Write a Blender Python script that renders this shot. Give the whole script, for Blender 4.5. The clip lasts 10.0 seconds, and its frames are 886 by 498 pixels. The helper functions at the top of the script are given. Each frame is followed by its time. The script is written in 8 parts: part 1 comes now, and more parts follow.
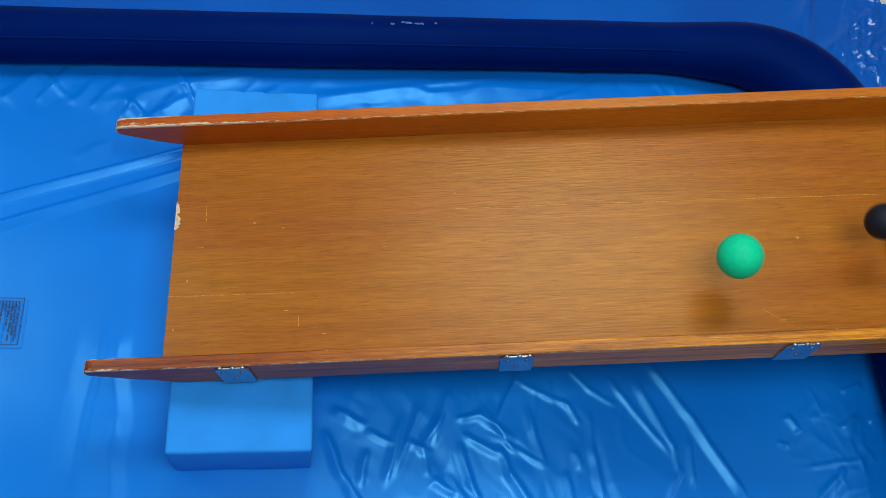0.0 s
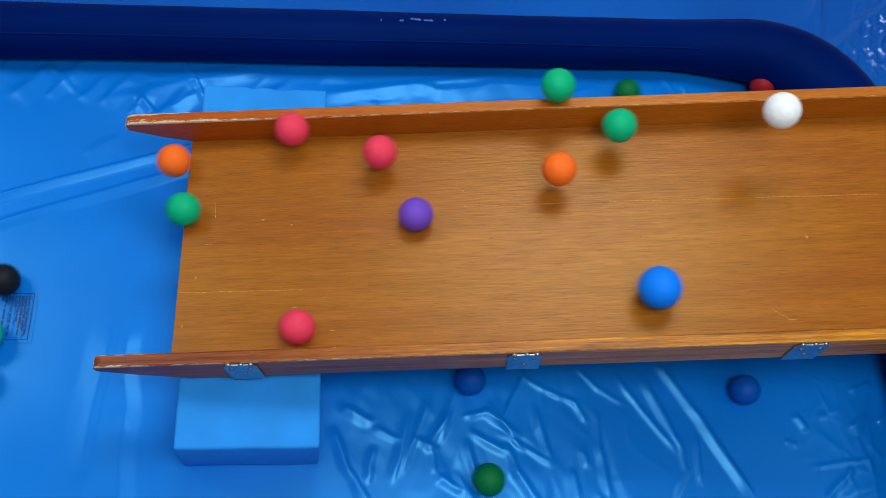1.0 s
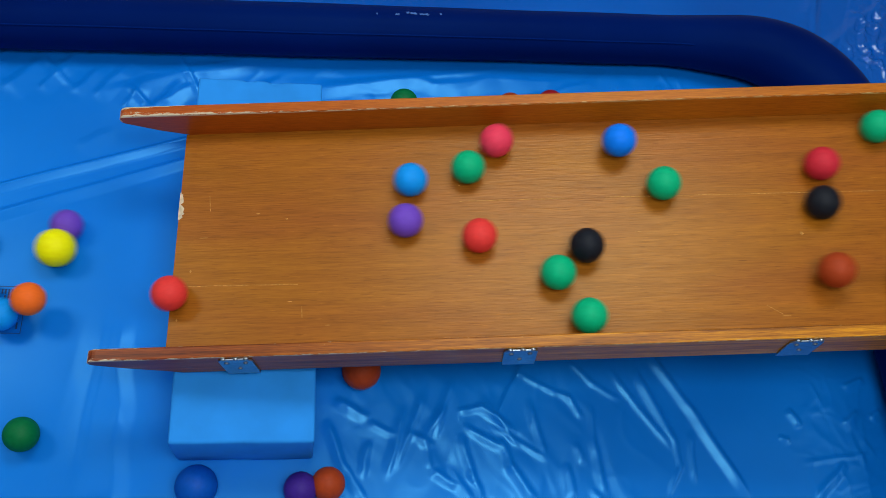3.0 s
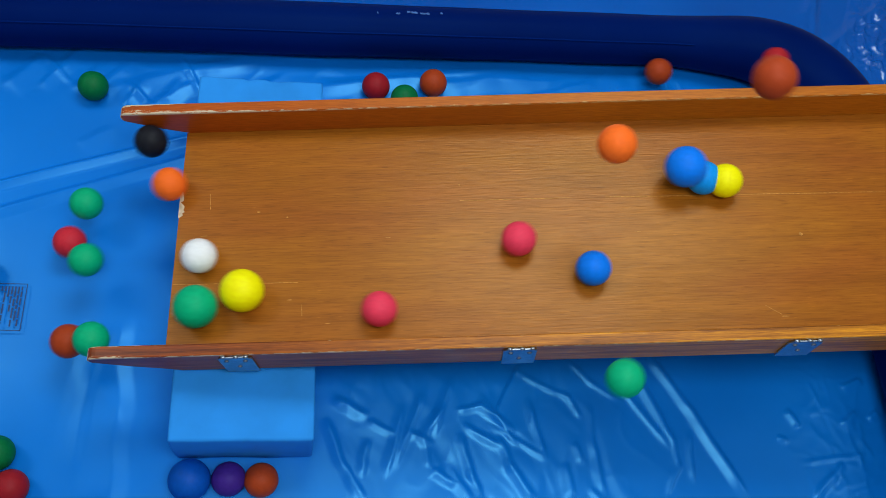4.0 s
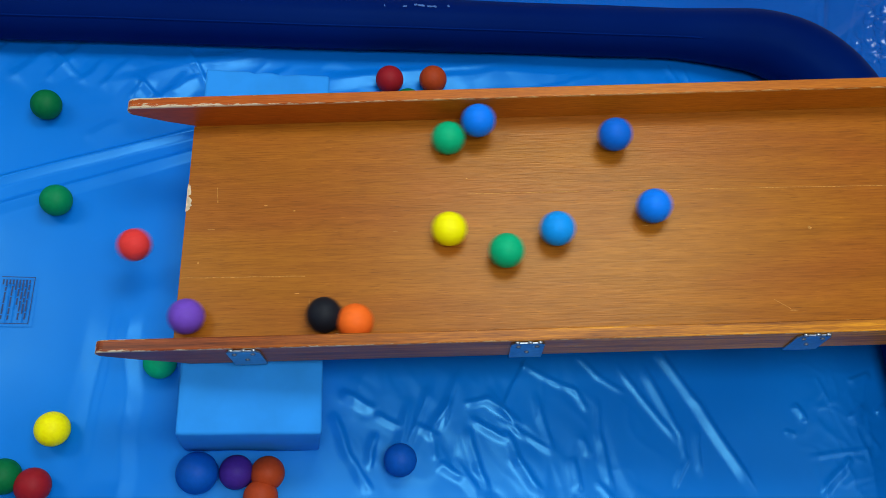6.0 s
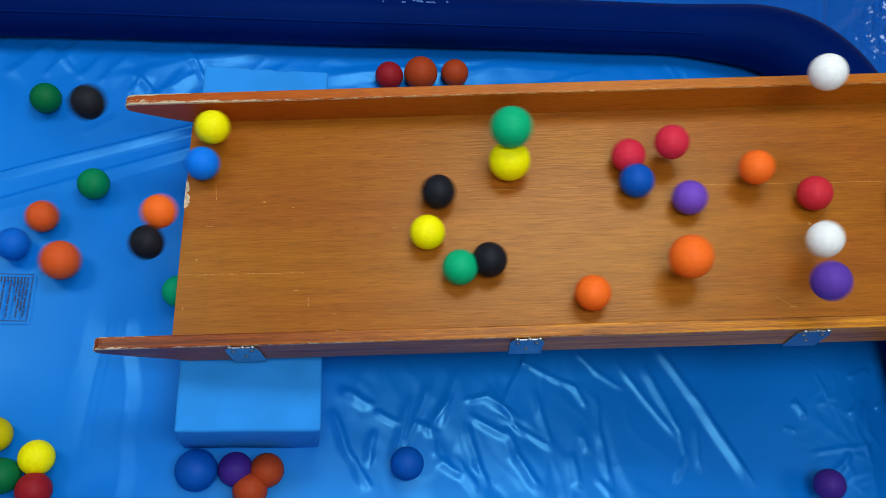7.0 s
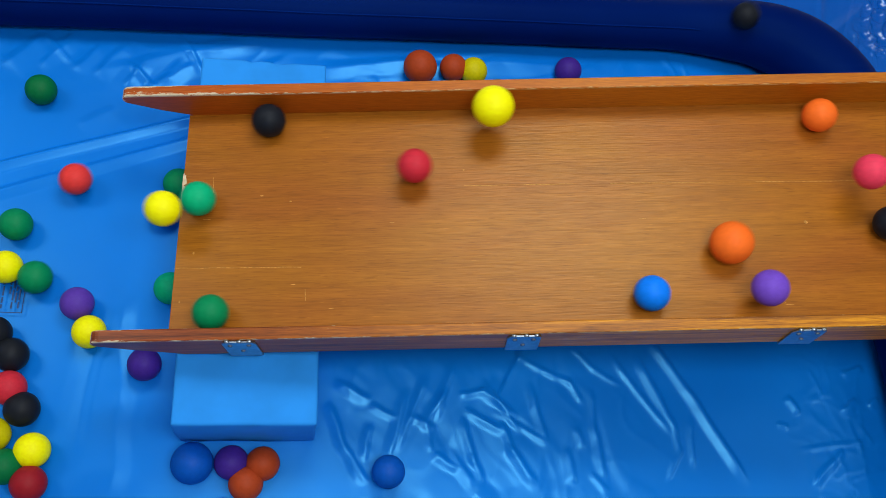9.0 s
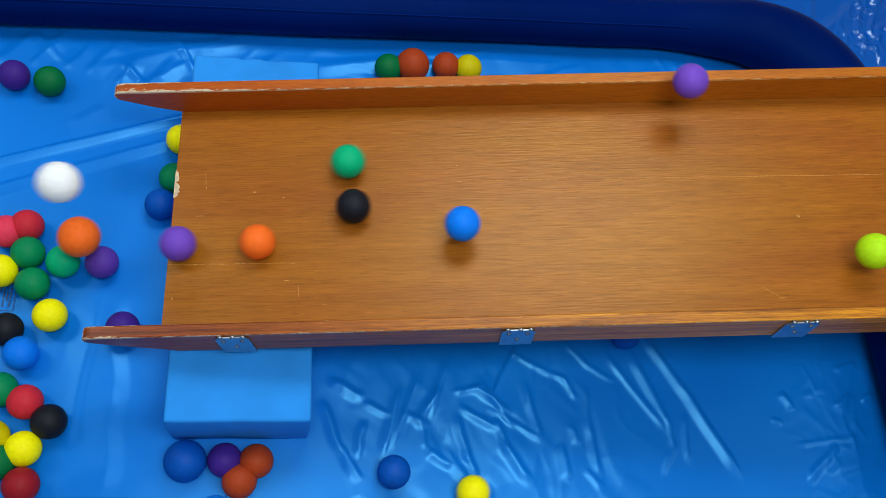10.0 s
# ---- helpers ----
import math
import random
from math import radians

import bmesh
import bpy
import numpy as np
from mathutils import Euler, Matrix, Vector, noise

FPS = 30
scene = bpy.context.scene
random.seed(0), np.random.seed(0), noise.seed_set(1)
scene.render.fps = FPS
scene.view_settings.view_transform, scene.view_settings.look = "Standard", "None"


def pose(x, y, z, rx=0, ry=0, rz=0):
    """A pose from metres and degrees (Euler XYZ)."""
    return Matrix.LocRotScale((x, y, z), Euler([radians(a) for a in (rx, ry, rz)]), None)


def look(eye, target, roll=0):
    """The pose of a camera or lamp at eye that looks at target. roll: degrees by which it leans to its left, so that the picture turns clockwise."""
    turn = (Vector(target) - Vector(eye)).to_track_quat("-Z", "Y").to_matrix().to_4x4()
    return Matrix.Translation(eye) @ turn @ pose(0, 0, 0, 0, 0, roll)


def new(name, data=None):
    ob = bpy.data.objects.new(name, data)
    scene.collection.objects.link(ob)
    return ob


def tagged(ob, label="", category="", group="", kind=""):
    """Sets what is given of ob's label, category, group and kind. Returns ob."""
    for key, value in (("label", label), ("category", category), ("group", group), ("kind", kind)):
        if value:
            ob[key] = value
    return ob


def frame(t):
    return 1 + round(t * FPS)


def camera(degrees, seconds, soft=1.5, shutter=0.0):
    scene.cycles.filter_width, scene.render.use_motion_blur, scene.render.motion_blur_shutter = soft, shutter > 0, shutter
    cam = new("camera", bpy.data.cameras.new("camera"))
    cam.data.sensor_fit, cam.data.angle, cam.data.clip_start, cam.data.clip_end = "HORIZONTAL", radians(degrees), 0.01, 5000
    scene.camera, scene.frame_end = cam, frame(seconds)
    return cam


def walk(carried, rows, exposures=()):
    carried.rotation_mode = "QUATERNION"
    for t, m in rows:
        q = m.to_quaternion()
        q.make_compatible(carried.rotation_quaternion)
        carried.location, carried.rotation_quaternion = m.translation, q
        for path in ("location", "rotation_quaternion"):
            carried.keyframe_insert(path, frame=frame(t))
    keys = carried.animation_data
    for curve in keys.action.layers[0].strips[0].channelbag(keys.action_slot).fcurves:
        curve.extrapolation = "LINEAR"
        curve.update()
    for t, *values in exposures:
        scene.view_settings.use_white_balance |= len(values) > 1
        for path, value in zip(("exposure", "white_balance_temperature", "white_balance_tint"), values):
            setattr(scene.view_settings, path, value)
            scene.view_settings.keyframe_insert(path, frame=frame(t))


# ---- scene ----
cam = camera(54.0, 10.0, soft=0.85, shutter=0.22)
walk(cam, [
        (0.0, pose(0.2464, -0.6375, 1.6219, 24.335, -8.223, -2.230)),
        (0.5, pose(0.2446, -0.6389, 1.6231, 24.205, -7.959, -2.169)),
        (1.0, pose(0.2458, -0.6320, 1.6256, 23.874, -7.863, -1.760)),
        (1.5, pose(0.2457, -0.6323, 1.6247, 23.843, -7.852, -1.795)),
        (2.0, pose(0.2476, -0.6330, 1.6238, 23.779, -7.872, -1.783)),
        (2.5, pose(0.2434, -0.6306, 1.6209, 23.630, -8.173, -1.797)),
        (4.0, pose(0.2360, -0.6321, 1.6235, 23.467, -8.653, -1.583)),
        (4.5, pose(0.2371, -0.6341, 1.6234, 23.416, -8.587, -1.494)),
        (5.0, pose(0.2352, -0.6355, 1.6224, 23.386, -8.509, -1.431)),
        (5.5, pose(0.2332, -0.6329, 1.6222, 23.168, -8.383, -1.394)),
        (7.0, pose(0.2303, -0.6294, 1.6174, 22.799, -8.466, -1.547)),
        (7.5, pose(0.2312, -0.6303, 1.6198, 22.631, -8.565, -1.544)),
        (8.0, pose(0.2307, -0.6310, 1.6180, 22.562, -8.611, -1.570)),
        (8.5, pose(0.2272, -0.6251, 1.6213, 22.281, -8.858, -1.423)),
        (9.0, pose(0.2235, -0.6199, 1.6206, 22.059, -9.037, -1.254)),
        (9.5, pose(0.2227, -0.6326, 1.6167, 22.476, -9.093, -1.585)),
        (10.0, pose(0.2221, -0.6389, 1.6111, 22.631, -9.416, -1.694)),
], exposures=[(0.0, -0.10), (1.5, -0.15), (2.5, -0.25), (4.0, -0.24), (5.0, -0.11), (5.5, -0.11), (7.0, -0.19), (8.0, -0.20), (8.5, -0.07), (9.0, -0.08), (9.5, -0.13), (10.0, -0.10)])

# ---- light: a room with fluorescent ceiling lights ----
world = bpy.data.worlds.new("world")
scene.world = world
world.use_nodes = True
world.node_tree.nodes["Background"].inputs[0].default_value = (0.75, 0.85, 1.0, 1)
world.node_tree.nodes["Background"].inputs[1].default_value = 0.25


def ceiling_lamp(x, y, sx, sy, watts):
    data = bpy.data.lights.new("ceiling_light", "AREA")
    data.shape, data.size, data.size_y, data.energy, data.color = "RECTANGLE", sx, sy, watts, (0.95, 1.0, 0.98)
    ob = new("ceiling_light", data)
    ob.matrix_world = look((x, y, 2.72), (x, y, 0))
    return tagged(ob, "long white fluorescent ceiling light", "ceiling light", "ceiling lights")


for lx, ly, deep, watts in ((0.62, 1.02, 0.8, 36), (0.58, -0.74, 0.6, 36), (0.3, -2.4, 0.6, 5), (3.4, -0.8, 0.6, 13), (-1.95, 0.80, 0.6, 23)):
    ceiling_lamp(lx, ly, 1.3, deep, watts)


# ---- materials ----
def material(name):
    m = bpy.data.materials.new(name)
    m.use_nodes = True
    nt = m.node_tree
    return m, nt, nt.nodes["Principled BSDF"]


def node(nt, kind, **values):
    n = nt.nodes.new(kind)
    for key, value in values.items():
        n.inputs[key].default_value = value
    return n


def link(nt, a, b):
    nt.links.new(a, b)


def coords(nt, scale=(1, 1, 1)):
    tc = nt.nodes.new("ShaderNodeTexCoord")
    mp = nt.nodes.new("ShaderNodeMapping")
    mp.inputs["Scale"].default_value = scale
    link(nt, tc.outputs["Object"], mp.inputs["Vector"])
    return mp.outputs["Vector"]


def ramp_of(nt, fac, *stops):
    r = nt.nodes.new("ShaderNodeValToRGB")
    els = r.color_ramp.elements
    while len(els) < len(stops):
        els.new(0.5)
    for e, (pos, col) in zip(els, stops):
        e.position, e.color = pos, (*col, 1)
    link(nt, fac, r.inputs["Fac"])
    return r.outputs["Color"]


def mix(nt, fac, a, b):
    n = nt.nodes.new("ShaderNodeMix")
    n.data_type = "RGBA"
    for sock, v in ((n.inputs[0], fac), (n.inputs[6], a), (n.inputs[7], b)):
        if hasattr(v, "links"):
            link(nt, v, sock)
        else:
            sock.default_value = v if isinstance(v, float) else (*v, 1)
    return n.outputs[2]


def bumped(nt, bsdf, height, strength, distance=0.001):
    b = node(nt, "ShaderNodeBump", Strength=strength, Distance=distance)
    link(nt, height, b.inputs["Height"])
    link(nt, b.outputs["Normal"], bsdf.inputs["Normal"])


def vinyl(name, dark, light, rough, grain=0.15, coat=0.0, shine=0.4, tint=(0.27, 0.70, 1.0)):
    m, nt, bsdf = material(name)
    big = node(nt, "ShaderNodeTexNoise", Scale=2.2, Detail=3.0)
    link(nt, coords(nt), big.inputs["Vector"])
    fine = node(nt, "ShaderNodeTexNoise", Scale=45.0, Detail=5.0, Roughness=0.6)
    link(nt, coords(nt), fine.inputs["Vector"])
    c = ramp_of(nt, big.outputs["Fac"], (0.3, dark), (0.7, light))
    link(nt, c, bsdf.inputs["Base Color"])
    r = node(nt, "ShaderNodeMapRange")
    link(nt, fine.outputs["Fac"], r.inputs["Value"])
    r.inputs["To Min"].default_value, r.inputs["To Max"].default_value = rough - 0.06, rough + 0.1
    link(nt, r.outputs["Result"], bsdf.inputs["Roughness"])
    bsdf.inputs["Coat Weight"].default_value = coat
    bsdf.inputs["Specular IOR Level"].default_value = shine
    bsdf.inputs["Specular Tint"].default_value = (*tint, 1)
    if grain:
        bumped(nt, bsdf, fine.outputs["Fac"], grain, 0.002)
    return m


def wood(name, dark, mid, light, rough=0.48, coat=0.06, knots=1.0, chips=False, rail=0.0, spec=0.35, even=0.84, gold=(1.12, 1.24, 0.72)):
    """Veneer with its grain along x."""
    m, nt, bsdf = material(name)
    v = coords(nt, (1.6, 52, 52))
    warp = node(nt, "ShaderNodeTexNoise", Scale=2.0, Detail=4.0, Roughness=0.55)
    link(nt, v, warp.inputs["Vector"])
    fine = node(nt, "ShaderNodeTexNoise", Scale=9.0, Detail=6.0, Roughness=0.7)
    link(nt, coords(nt, (3.4, 105, 105)), fine.inputs["Vector"])
    pores = node(nt, "ShaderNodeTexNoise", Scale=24.0, Detail=3.0)
    link(nt, coords(nt, (1.3, 36, 36)), pores.inputs["Vector"])
    patch = node(nt, "ShaderNodeTexNoise", Scale=3.2, Detail=2.0)
    link(nt, coords(nt, (0.8, 2.0, 2.0)), patch.inputs["Vector"])
    grain = mix(nt, even, warp.outputs["Fac"], fine.outputs["Fac"])
    base = ramp_of(nt, grain, (0.38, dark), (0.5, mid), (0.63, light))
    line = ramp_of(nt, pores.outputs["Fac"], (0.34, (0.66, 0.58, 0.5)), (0.47, (1, 1, 1)))
    mul = nt.nodes.new("ShaderNodeMix")
    mul.data_type, mul.blend_type = "RGBA", "MULTIPLY"
    mul.inputs[0].default_value = 0.7 * knots
    link(nt, base, mul.inputs[6])
    link(nt, line, mul.inputs[7])
    tint = ramp_of(nt, patch.outputs["Fac"], (0.35, (0.90, 0.84, 0.8)), (0.65, (1.07, 1.07, 1.05)))
    mul2 = nt.nodes.new("ShaderNodeMix")
    mul2.data_type, mul2.blend_type = "RGBA", "MULTIPLY"
    mul2.inputs[0].default_value = 1.0
    link(nt, mul.outputs[2], mul2.inputs[6])
    link(nt, tint, mul2.inputs[7])
    colour = mul2.outputs[2]
    if chips:
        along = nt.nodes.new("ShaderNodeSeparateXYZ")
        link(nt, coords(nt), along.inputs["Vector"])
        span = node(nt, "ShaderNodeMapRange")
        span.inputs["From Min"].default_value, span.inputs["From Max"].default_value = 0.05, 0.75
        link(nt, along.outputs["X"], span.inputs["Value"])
        # near rail's darker low end and gold hold some shade and sheen as colour
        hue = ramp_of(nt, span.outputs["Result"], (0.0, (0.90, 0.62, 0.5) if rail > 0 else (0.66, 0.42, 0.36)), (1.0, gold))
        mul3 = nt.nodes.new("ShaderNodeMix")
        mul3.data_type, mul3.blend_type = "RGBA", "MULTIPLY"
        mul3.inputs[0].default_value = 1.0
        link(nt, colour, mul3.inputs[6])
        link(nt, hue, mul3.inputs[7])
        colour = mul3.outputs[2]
        # worn lacquer along the upper inner edge, heaviest at the low end
        sep = nt.nodes.new("ShaderNodeSeparateXYZ")
        link(nt, coords(nt), sep.inputs["Vector"])
        ragged = node(nt, "ShaderNodeTexNoise", Scale=1.0, Detail=6.0, Roughness=0.8)
        link(nt, coords(nt, (45, 190, 190)), ragged.inputs["Vector"])

        def calc(op, a, b):
            n = nt.nodes.new("ShaderNodeMath")
            n.operation = op
            for k, val in enumerate((a, b)):
                if hasattr(val, "links"):
                    link(nt, val, n.inputs[k])
                else:
                    n.inputs[k].default_value = val
            return n.outputs[0]
        edge = calc("ABSOLUTE", calc("SUBTRACT", sep.outputs["Y"], rail), 0.0)
        top = calc("GREATER_THAN", sep.outputs["Z"], HIGH - 0.0045)
        low = calc("MULTIPLY", calc("SUBTRACT", 0.24 if rail > 0 else 0.04, sep.outputs["X"]), chips)
        low = calc("MAXIMUM", low, 0.03)
        spread = calc("ADD", calc("MULTIPLY", low, 0.12), 0.008)
        uneven = calc("SUBTRACT", ragged.outputs["Fac"], 0.53)
        reach = calc("ADD", calc("MULTIPLY", low, 0.021), calc("MULTIPLY", uneven, spread))
        worn = calc("MULTIPLY", calc("LESS_THAN", edge, reach), top)
        # a thinner worn line on the rail's other edge, and a bare tip
        other = calc("ABSOLUTE", calc("SUBTRACT", sep.outputs["Y"], rail + THICK), 0.0)
        thin = calc("ADD", calc("MULTIPLY", calc("SUBTRACT", 0.06, sep.outputs["X"]), 0.030 if rail > 0 else 0.010), calc("MULTIPLY", uneven, 0.012))
        worn = calc("MAXIMUM", worn, calc("MULTIPLY", calc("LESS_THAN", other, thin), top))
        fleck = calc("LESS_THAN", other, calc("MULTIPLY", calc("SUBTRACT", uneven, 0.06), 0.06))
        worn = calc("MAXIMUM", worn, calc("MULTIPLY", fleck, top))
        tip = calc("LESS_THAN", sep.outputs["X"], calc("ADD", calc("MULTIPLY", uneven, 0.02), -0.1005))
        worn = calc("MAXIMUM", worn, calc("MULTIPLY", tip, calc("GREATER_THAN", sep.outputs["Z"], HIGH - 0.016)))
        # golden up the ramp: a lit bevel put into the worn edge's colour
        bare = ramp_of(nt, span.outputs["Result"], (0.25, (0.62, 0.5, 0.34)), (0.7, (0.60, 0.34, 0.12)))
        colour = mix(nt, worn, colour, bare)
    link(nt, colour, bsdf.inputs["Base Color"])
    bsdf.inputs["Roughness"].default_value = rough
    bsdf.inputs["Specular IOR Level"].default_value = spec
    bsdf.inputs["Specular Tint"].default_value = (1.0, 0.90, 0.78, 1)
    bsdf.inputs["Coat Weight"].default_value = coat
    bsdf.inputs["Coat Roughness"].default_value = 0.22
    bumped(nt, bsdf, fine.outputs["Fac"], 0.25, 0.0006)
    return m


def veneer(name, red, gold, rough=0.32):
    """Oak veneer along x: short dark pores, pale flecks, soft bands, patches of red and gold."""
    m, nt, bsdf = material(name)

    def field(scale, detail, rough_noise=0.5, warp=0.0):
        n = node(nt, "ShaderNodeTexNoise", Scale=1.0, Detail=detail, Roughness=rough_noise, Distortion=warp)
        link(nt, coords(nt, scale), n.inputs["Vector"])
        return n.outputs["Fac"]

    def times(a, b, fac=1.0):
        n = nt.nodes.new("ShaderNodeMix")
        n.data_type, n.blend_type = "RGBA", "MULTIPLY"
        n.inputs[0].default_value = fac
        link(nt, a, n.inputs[6])
        link(nt, b, n.inputs[7])
        return n.outputs[2]

    hue = ramp_of(nt, field((1.6, 5.5, 5.5), 3.0, 0.6), (0.36, red), (0.62, gold))
    bands = ramp_of(nt, field((3.0, 42, 42), 4.0, 0.6, 0.3), (0.3, (0.85, 0.82, 0.77)), (0.7, (1.10, 1.11, 1.13)))
    grain_fac = field((17, 300, 300), 4.0, 0.6, 0.2)
    grain = ramp_of(nt, grain_fac, (0.33, (0.79, 0.75, 0.68)), (0.5, (1.0, 1.0, 1.0)), (0.67, (1.17, 1.20, 1.26)))
    pores = ramp_of(nt, field((34, 460, 460), 2.0), (0.29, (0.55, 0.47, 0.38)), (0.40, (1, 1, 1)))
    flecks = ramp_of(nt, field((42, 330, 330), 2.0), (0.66, (1, 1, 1)), (0.76, (1.5, 1.6, 1.9)))
    colour = times(times(times(times(hue, bands), grain, 0.9), pores, 0.6), flecks, 0.6)
    link(nt, colour, bsdf.inputs["Base Color"])
    sheen = node(nt, "ShaderNodeMapRange")
    link(nt, grain_fac, sheen.inputs["Value"])
    sheen.inputs["To Min"].default_value, sheen.inputs["To Max"].default_value = rough + 0.08, rough - 0.06
    link(nt, sheen.outputs["Result"], bsdf.inputs["Roughness"])
    bsdf.inputs["Specular IOR Level"].default_value = 0.47
    bsdf.inputs["Specular Tint"].default_value = (1.0, 0.79, 0.46, 1)
    bumped(nt, bsdf, grain_fac, 0.7, 0.0006)
    return m


def plain(name, colour, rough, metal=0.0, noise_scale=60.0, amount=0.08, bump=0.1, depth=0.0005):
    m, nt, bsdf = material(name)
    n = node(nt, "ShaderNodeTexNoise", Scale=noise_scale, Detail=4.0)
    link(nt, coords(nt), n.inputs["Vector"])
    lo = tuple(c * (1 - amount) for c in colour)
    hi = tuple(min(1, c * (1 + amount)) for c in colour)
    link(nt, ramp_of(nt, n.outputs["Fac"], (0.35, lo), (0.65, hi)), bsdf.inputs["Base Color"])
    bsdf.inputs["Roughness"].default_value, bsdf.inputs["Metallic"].default_value = rough, metal
    bumped(nt, bsdf, n.outputs["Fac"], bump, depth)
    return m


HIGH = 0.0681     # rail above the bed
WIDE = 0.4293     # between the rails
THICK = 0.0205    # rail
BOARD = 0.0145    # bed board
SLOPE = 9.125     # degrees
FOOT = 0.1745     # the bed's low edge above the pool floor
LENGTH = 3.15

M_LINER = vinyl("blue_vinyl", (0.001, 0.151, 0.64), (0.001, 0.197, 0.78), 0.30, 0.0, 0.0, 0.95, tint=(0.16, 0.64, 1.0))
M_TARP = vinyl("blue_sheet", (0.001, 0.080, 0.43), (0.001, 0.112, 0.55), 0.06, 0.0, 0.0, 0.6, tint=(0.75, 0.92, 1.0))
M_RING = vinyl("navy_vinyl", (0.0003, 0.0078, 0.092), (0.0003, 0.0112, 0.115), 0.42, 0.02, 0.0, 0.03)
M_SEAM = vinyl("navy_weld", (0.0004, 0.012, 0.128), (0.0004, 0.016, 0.145), 0.45, 0.02, 0.0, 0.03)
M_FOAM = plain("blue_foam", (0.020, 0.272, 0.82), 0.75, 0, 14, 0.06, 0.25, 0.002)
M_FOAM.node_tree.nodes["Principled BSDF"].inputs["Specular IOR Level"].default_value = 0.15
M_BED = veneer("oak_veneer", (0.318, 0.087, 0.009), (0.350, 0.114, 0.007))
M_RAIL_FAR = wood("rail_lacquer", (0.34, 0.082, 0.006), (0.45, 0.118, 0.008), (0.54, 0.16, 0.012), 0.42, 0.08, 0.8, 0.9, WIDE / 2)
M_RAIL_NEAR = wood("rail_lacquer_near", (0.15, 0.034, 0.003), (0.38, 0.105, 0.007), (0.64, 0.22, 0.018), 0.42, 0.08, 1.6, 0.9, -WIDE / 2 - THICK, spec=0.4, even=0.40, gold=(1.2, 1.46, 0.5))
M_PALE = plain("bare_wood", (0.62, 0.5, 0.34), 0.8, 0, 90, 0.2, 0.4)
M_SCRATCH = plain("scratched_lacquer", (0.56, 0.27, 0.07), 0.8, 0, 200, 0.3)
for m in (M_PALE, M_SCRATCH):
    m.node_tree.nodes["Principled BSDF"].inputs["Specular IOR Level"].default_value = 0.08
M_STEEL = plain("zinc_steel", (0.40, 0.45, 0.51), 0.36, 1.0, 120, 0.1, 0.15)
M_SCREW = plain("screw_steel", (0.30, 0.32, 0.36), 0.42, 1.0)
M_GLINT = plain("glint_paint", (0.03, 0.12, 0.42), 0.5, 0, 300, 0.5, 0.5)
M_INK = plain("black_print", (0.004, 0.035, 0.15), 0.5)
M_WALL = plain("white_wall", (0.72, 0.72, 0.70), 0.8, 0, 4, 0.03)
M_FLOOR = plain("pale_floor", (0.6, 0.6, 0.58), 0.5, 0, 6, 0.06)
M_PLASTER = plain("ceiling_plaster", (0.78, 0.78, 0.77), 0.9, 0, 12, 0.03)

COLOURS = {
    "green": (0.001, 0.43, 0.19), "green_light": (0.003, 0.56, 0.28), "black": (0.010, 0.012, 0.018),
    "orange": (0.98, 0.16, 0.018), "rose": (0.82, 0.050, 0.105), "crimson": (0.66, 0.026, 0.060),
    "red": (0.82, 0.048, 0.042), "purple": (0.17, 0.068, 0.53), "blue": (0.002, 0.20, 0.90),
    "cyan": (0.004, 0.30, 0.86), "white": (0.88, 0.91, 0.93), "yellow": (0.99, 0.90, 0.001),
    # up to lime, copies dimmed by pool-floor shade put into the ball colour
    "green_shaded": (0.001, 0.15, 0.045), "red_shaded": (0.30, 0.012, 0.020), "purple_shaded": (0.05, 0.018, 0.24),
    # the first six here carry only part of that shade
    "red_half_shaded": (0.46, 0.020, 0.028), "blue_half_shaded": (0.0015, 0.135, 0.66), "amber": (0.74, 0.105, 0.020), "purple_half_shaded": (0.105, 0.042, 0.37), "crimson_half_shaded": (0.60, 0.026, 0.045), "green_half_shaded": (0.001, 0.24, 0.085), "yellow_shaded": (0.58, 0.50, 0.002), "blue_shaded": (0.001, 0.085, 0.46),
    "orange_shaded": (0.38, 0.050, 0.012), "lime": (0.45, 0.80, 0.01),
}
BALL_MATS = {k: plain("ball_" + k, c, 0.5, 0, 140, 0.06, 0.12, 0.0006) for k, c in COLOURS.items()}
for m in BALL_MATS.values():
    m.node_tree.nodes["Principled BSDF"].inputs["Specular IOR Level"].default_value = 0.13


# ---- mesh helpers ----
def part(name, bm, mat, parent=None, label="", smooth=False):
    me = bpy.data.meshes.new(name)
    bm.to_mesh(me)
    bm.free()
    me.materials.append(mat)
    if smooth:
        for poly in me.polygons:
            poly.use_smooth = True
    ob = new(name, me)
    ob.parent = parent
    if label:
        ob["label"] = label
    return ob


def box(x0, x1, y0, y1, z0, z1, bevel=0.0, seg=2):
    bm = bmesh.new()
    bmesh.ops.create_cube(bm, size=1.0)
    for v in bm.verts:
        v.co = Vector(((x0 + x1) / 2 + v.co.x * (x1 - x0), (y0 + y1) / 2 + v.co.y * (y1 - y0), (z0 + z1) / 2 + v.co.z * (z1 - z0)))
    if bevel:
        bmesh.ops.bevel(bm, geom=bm.edges[:], offset=bevel, segments=seg, affect="EDGES", profile=0.6)
    return bm


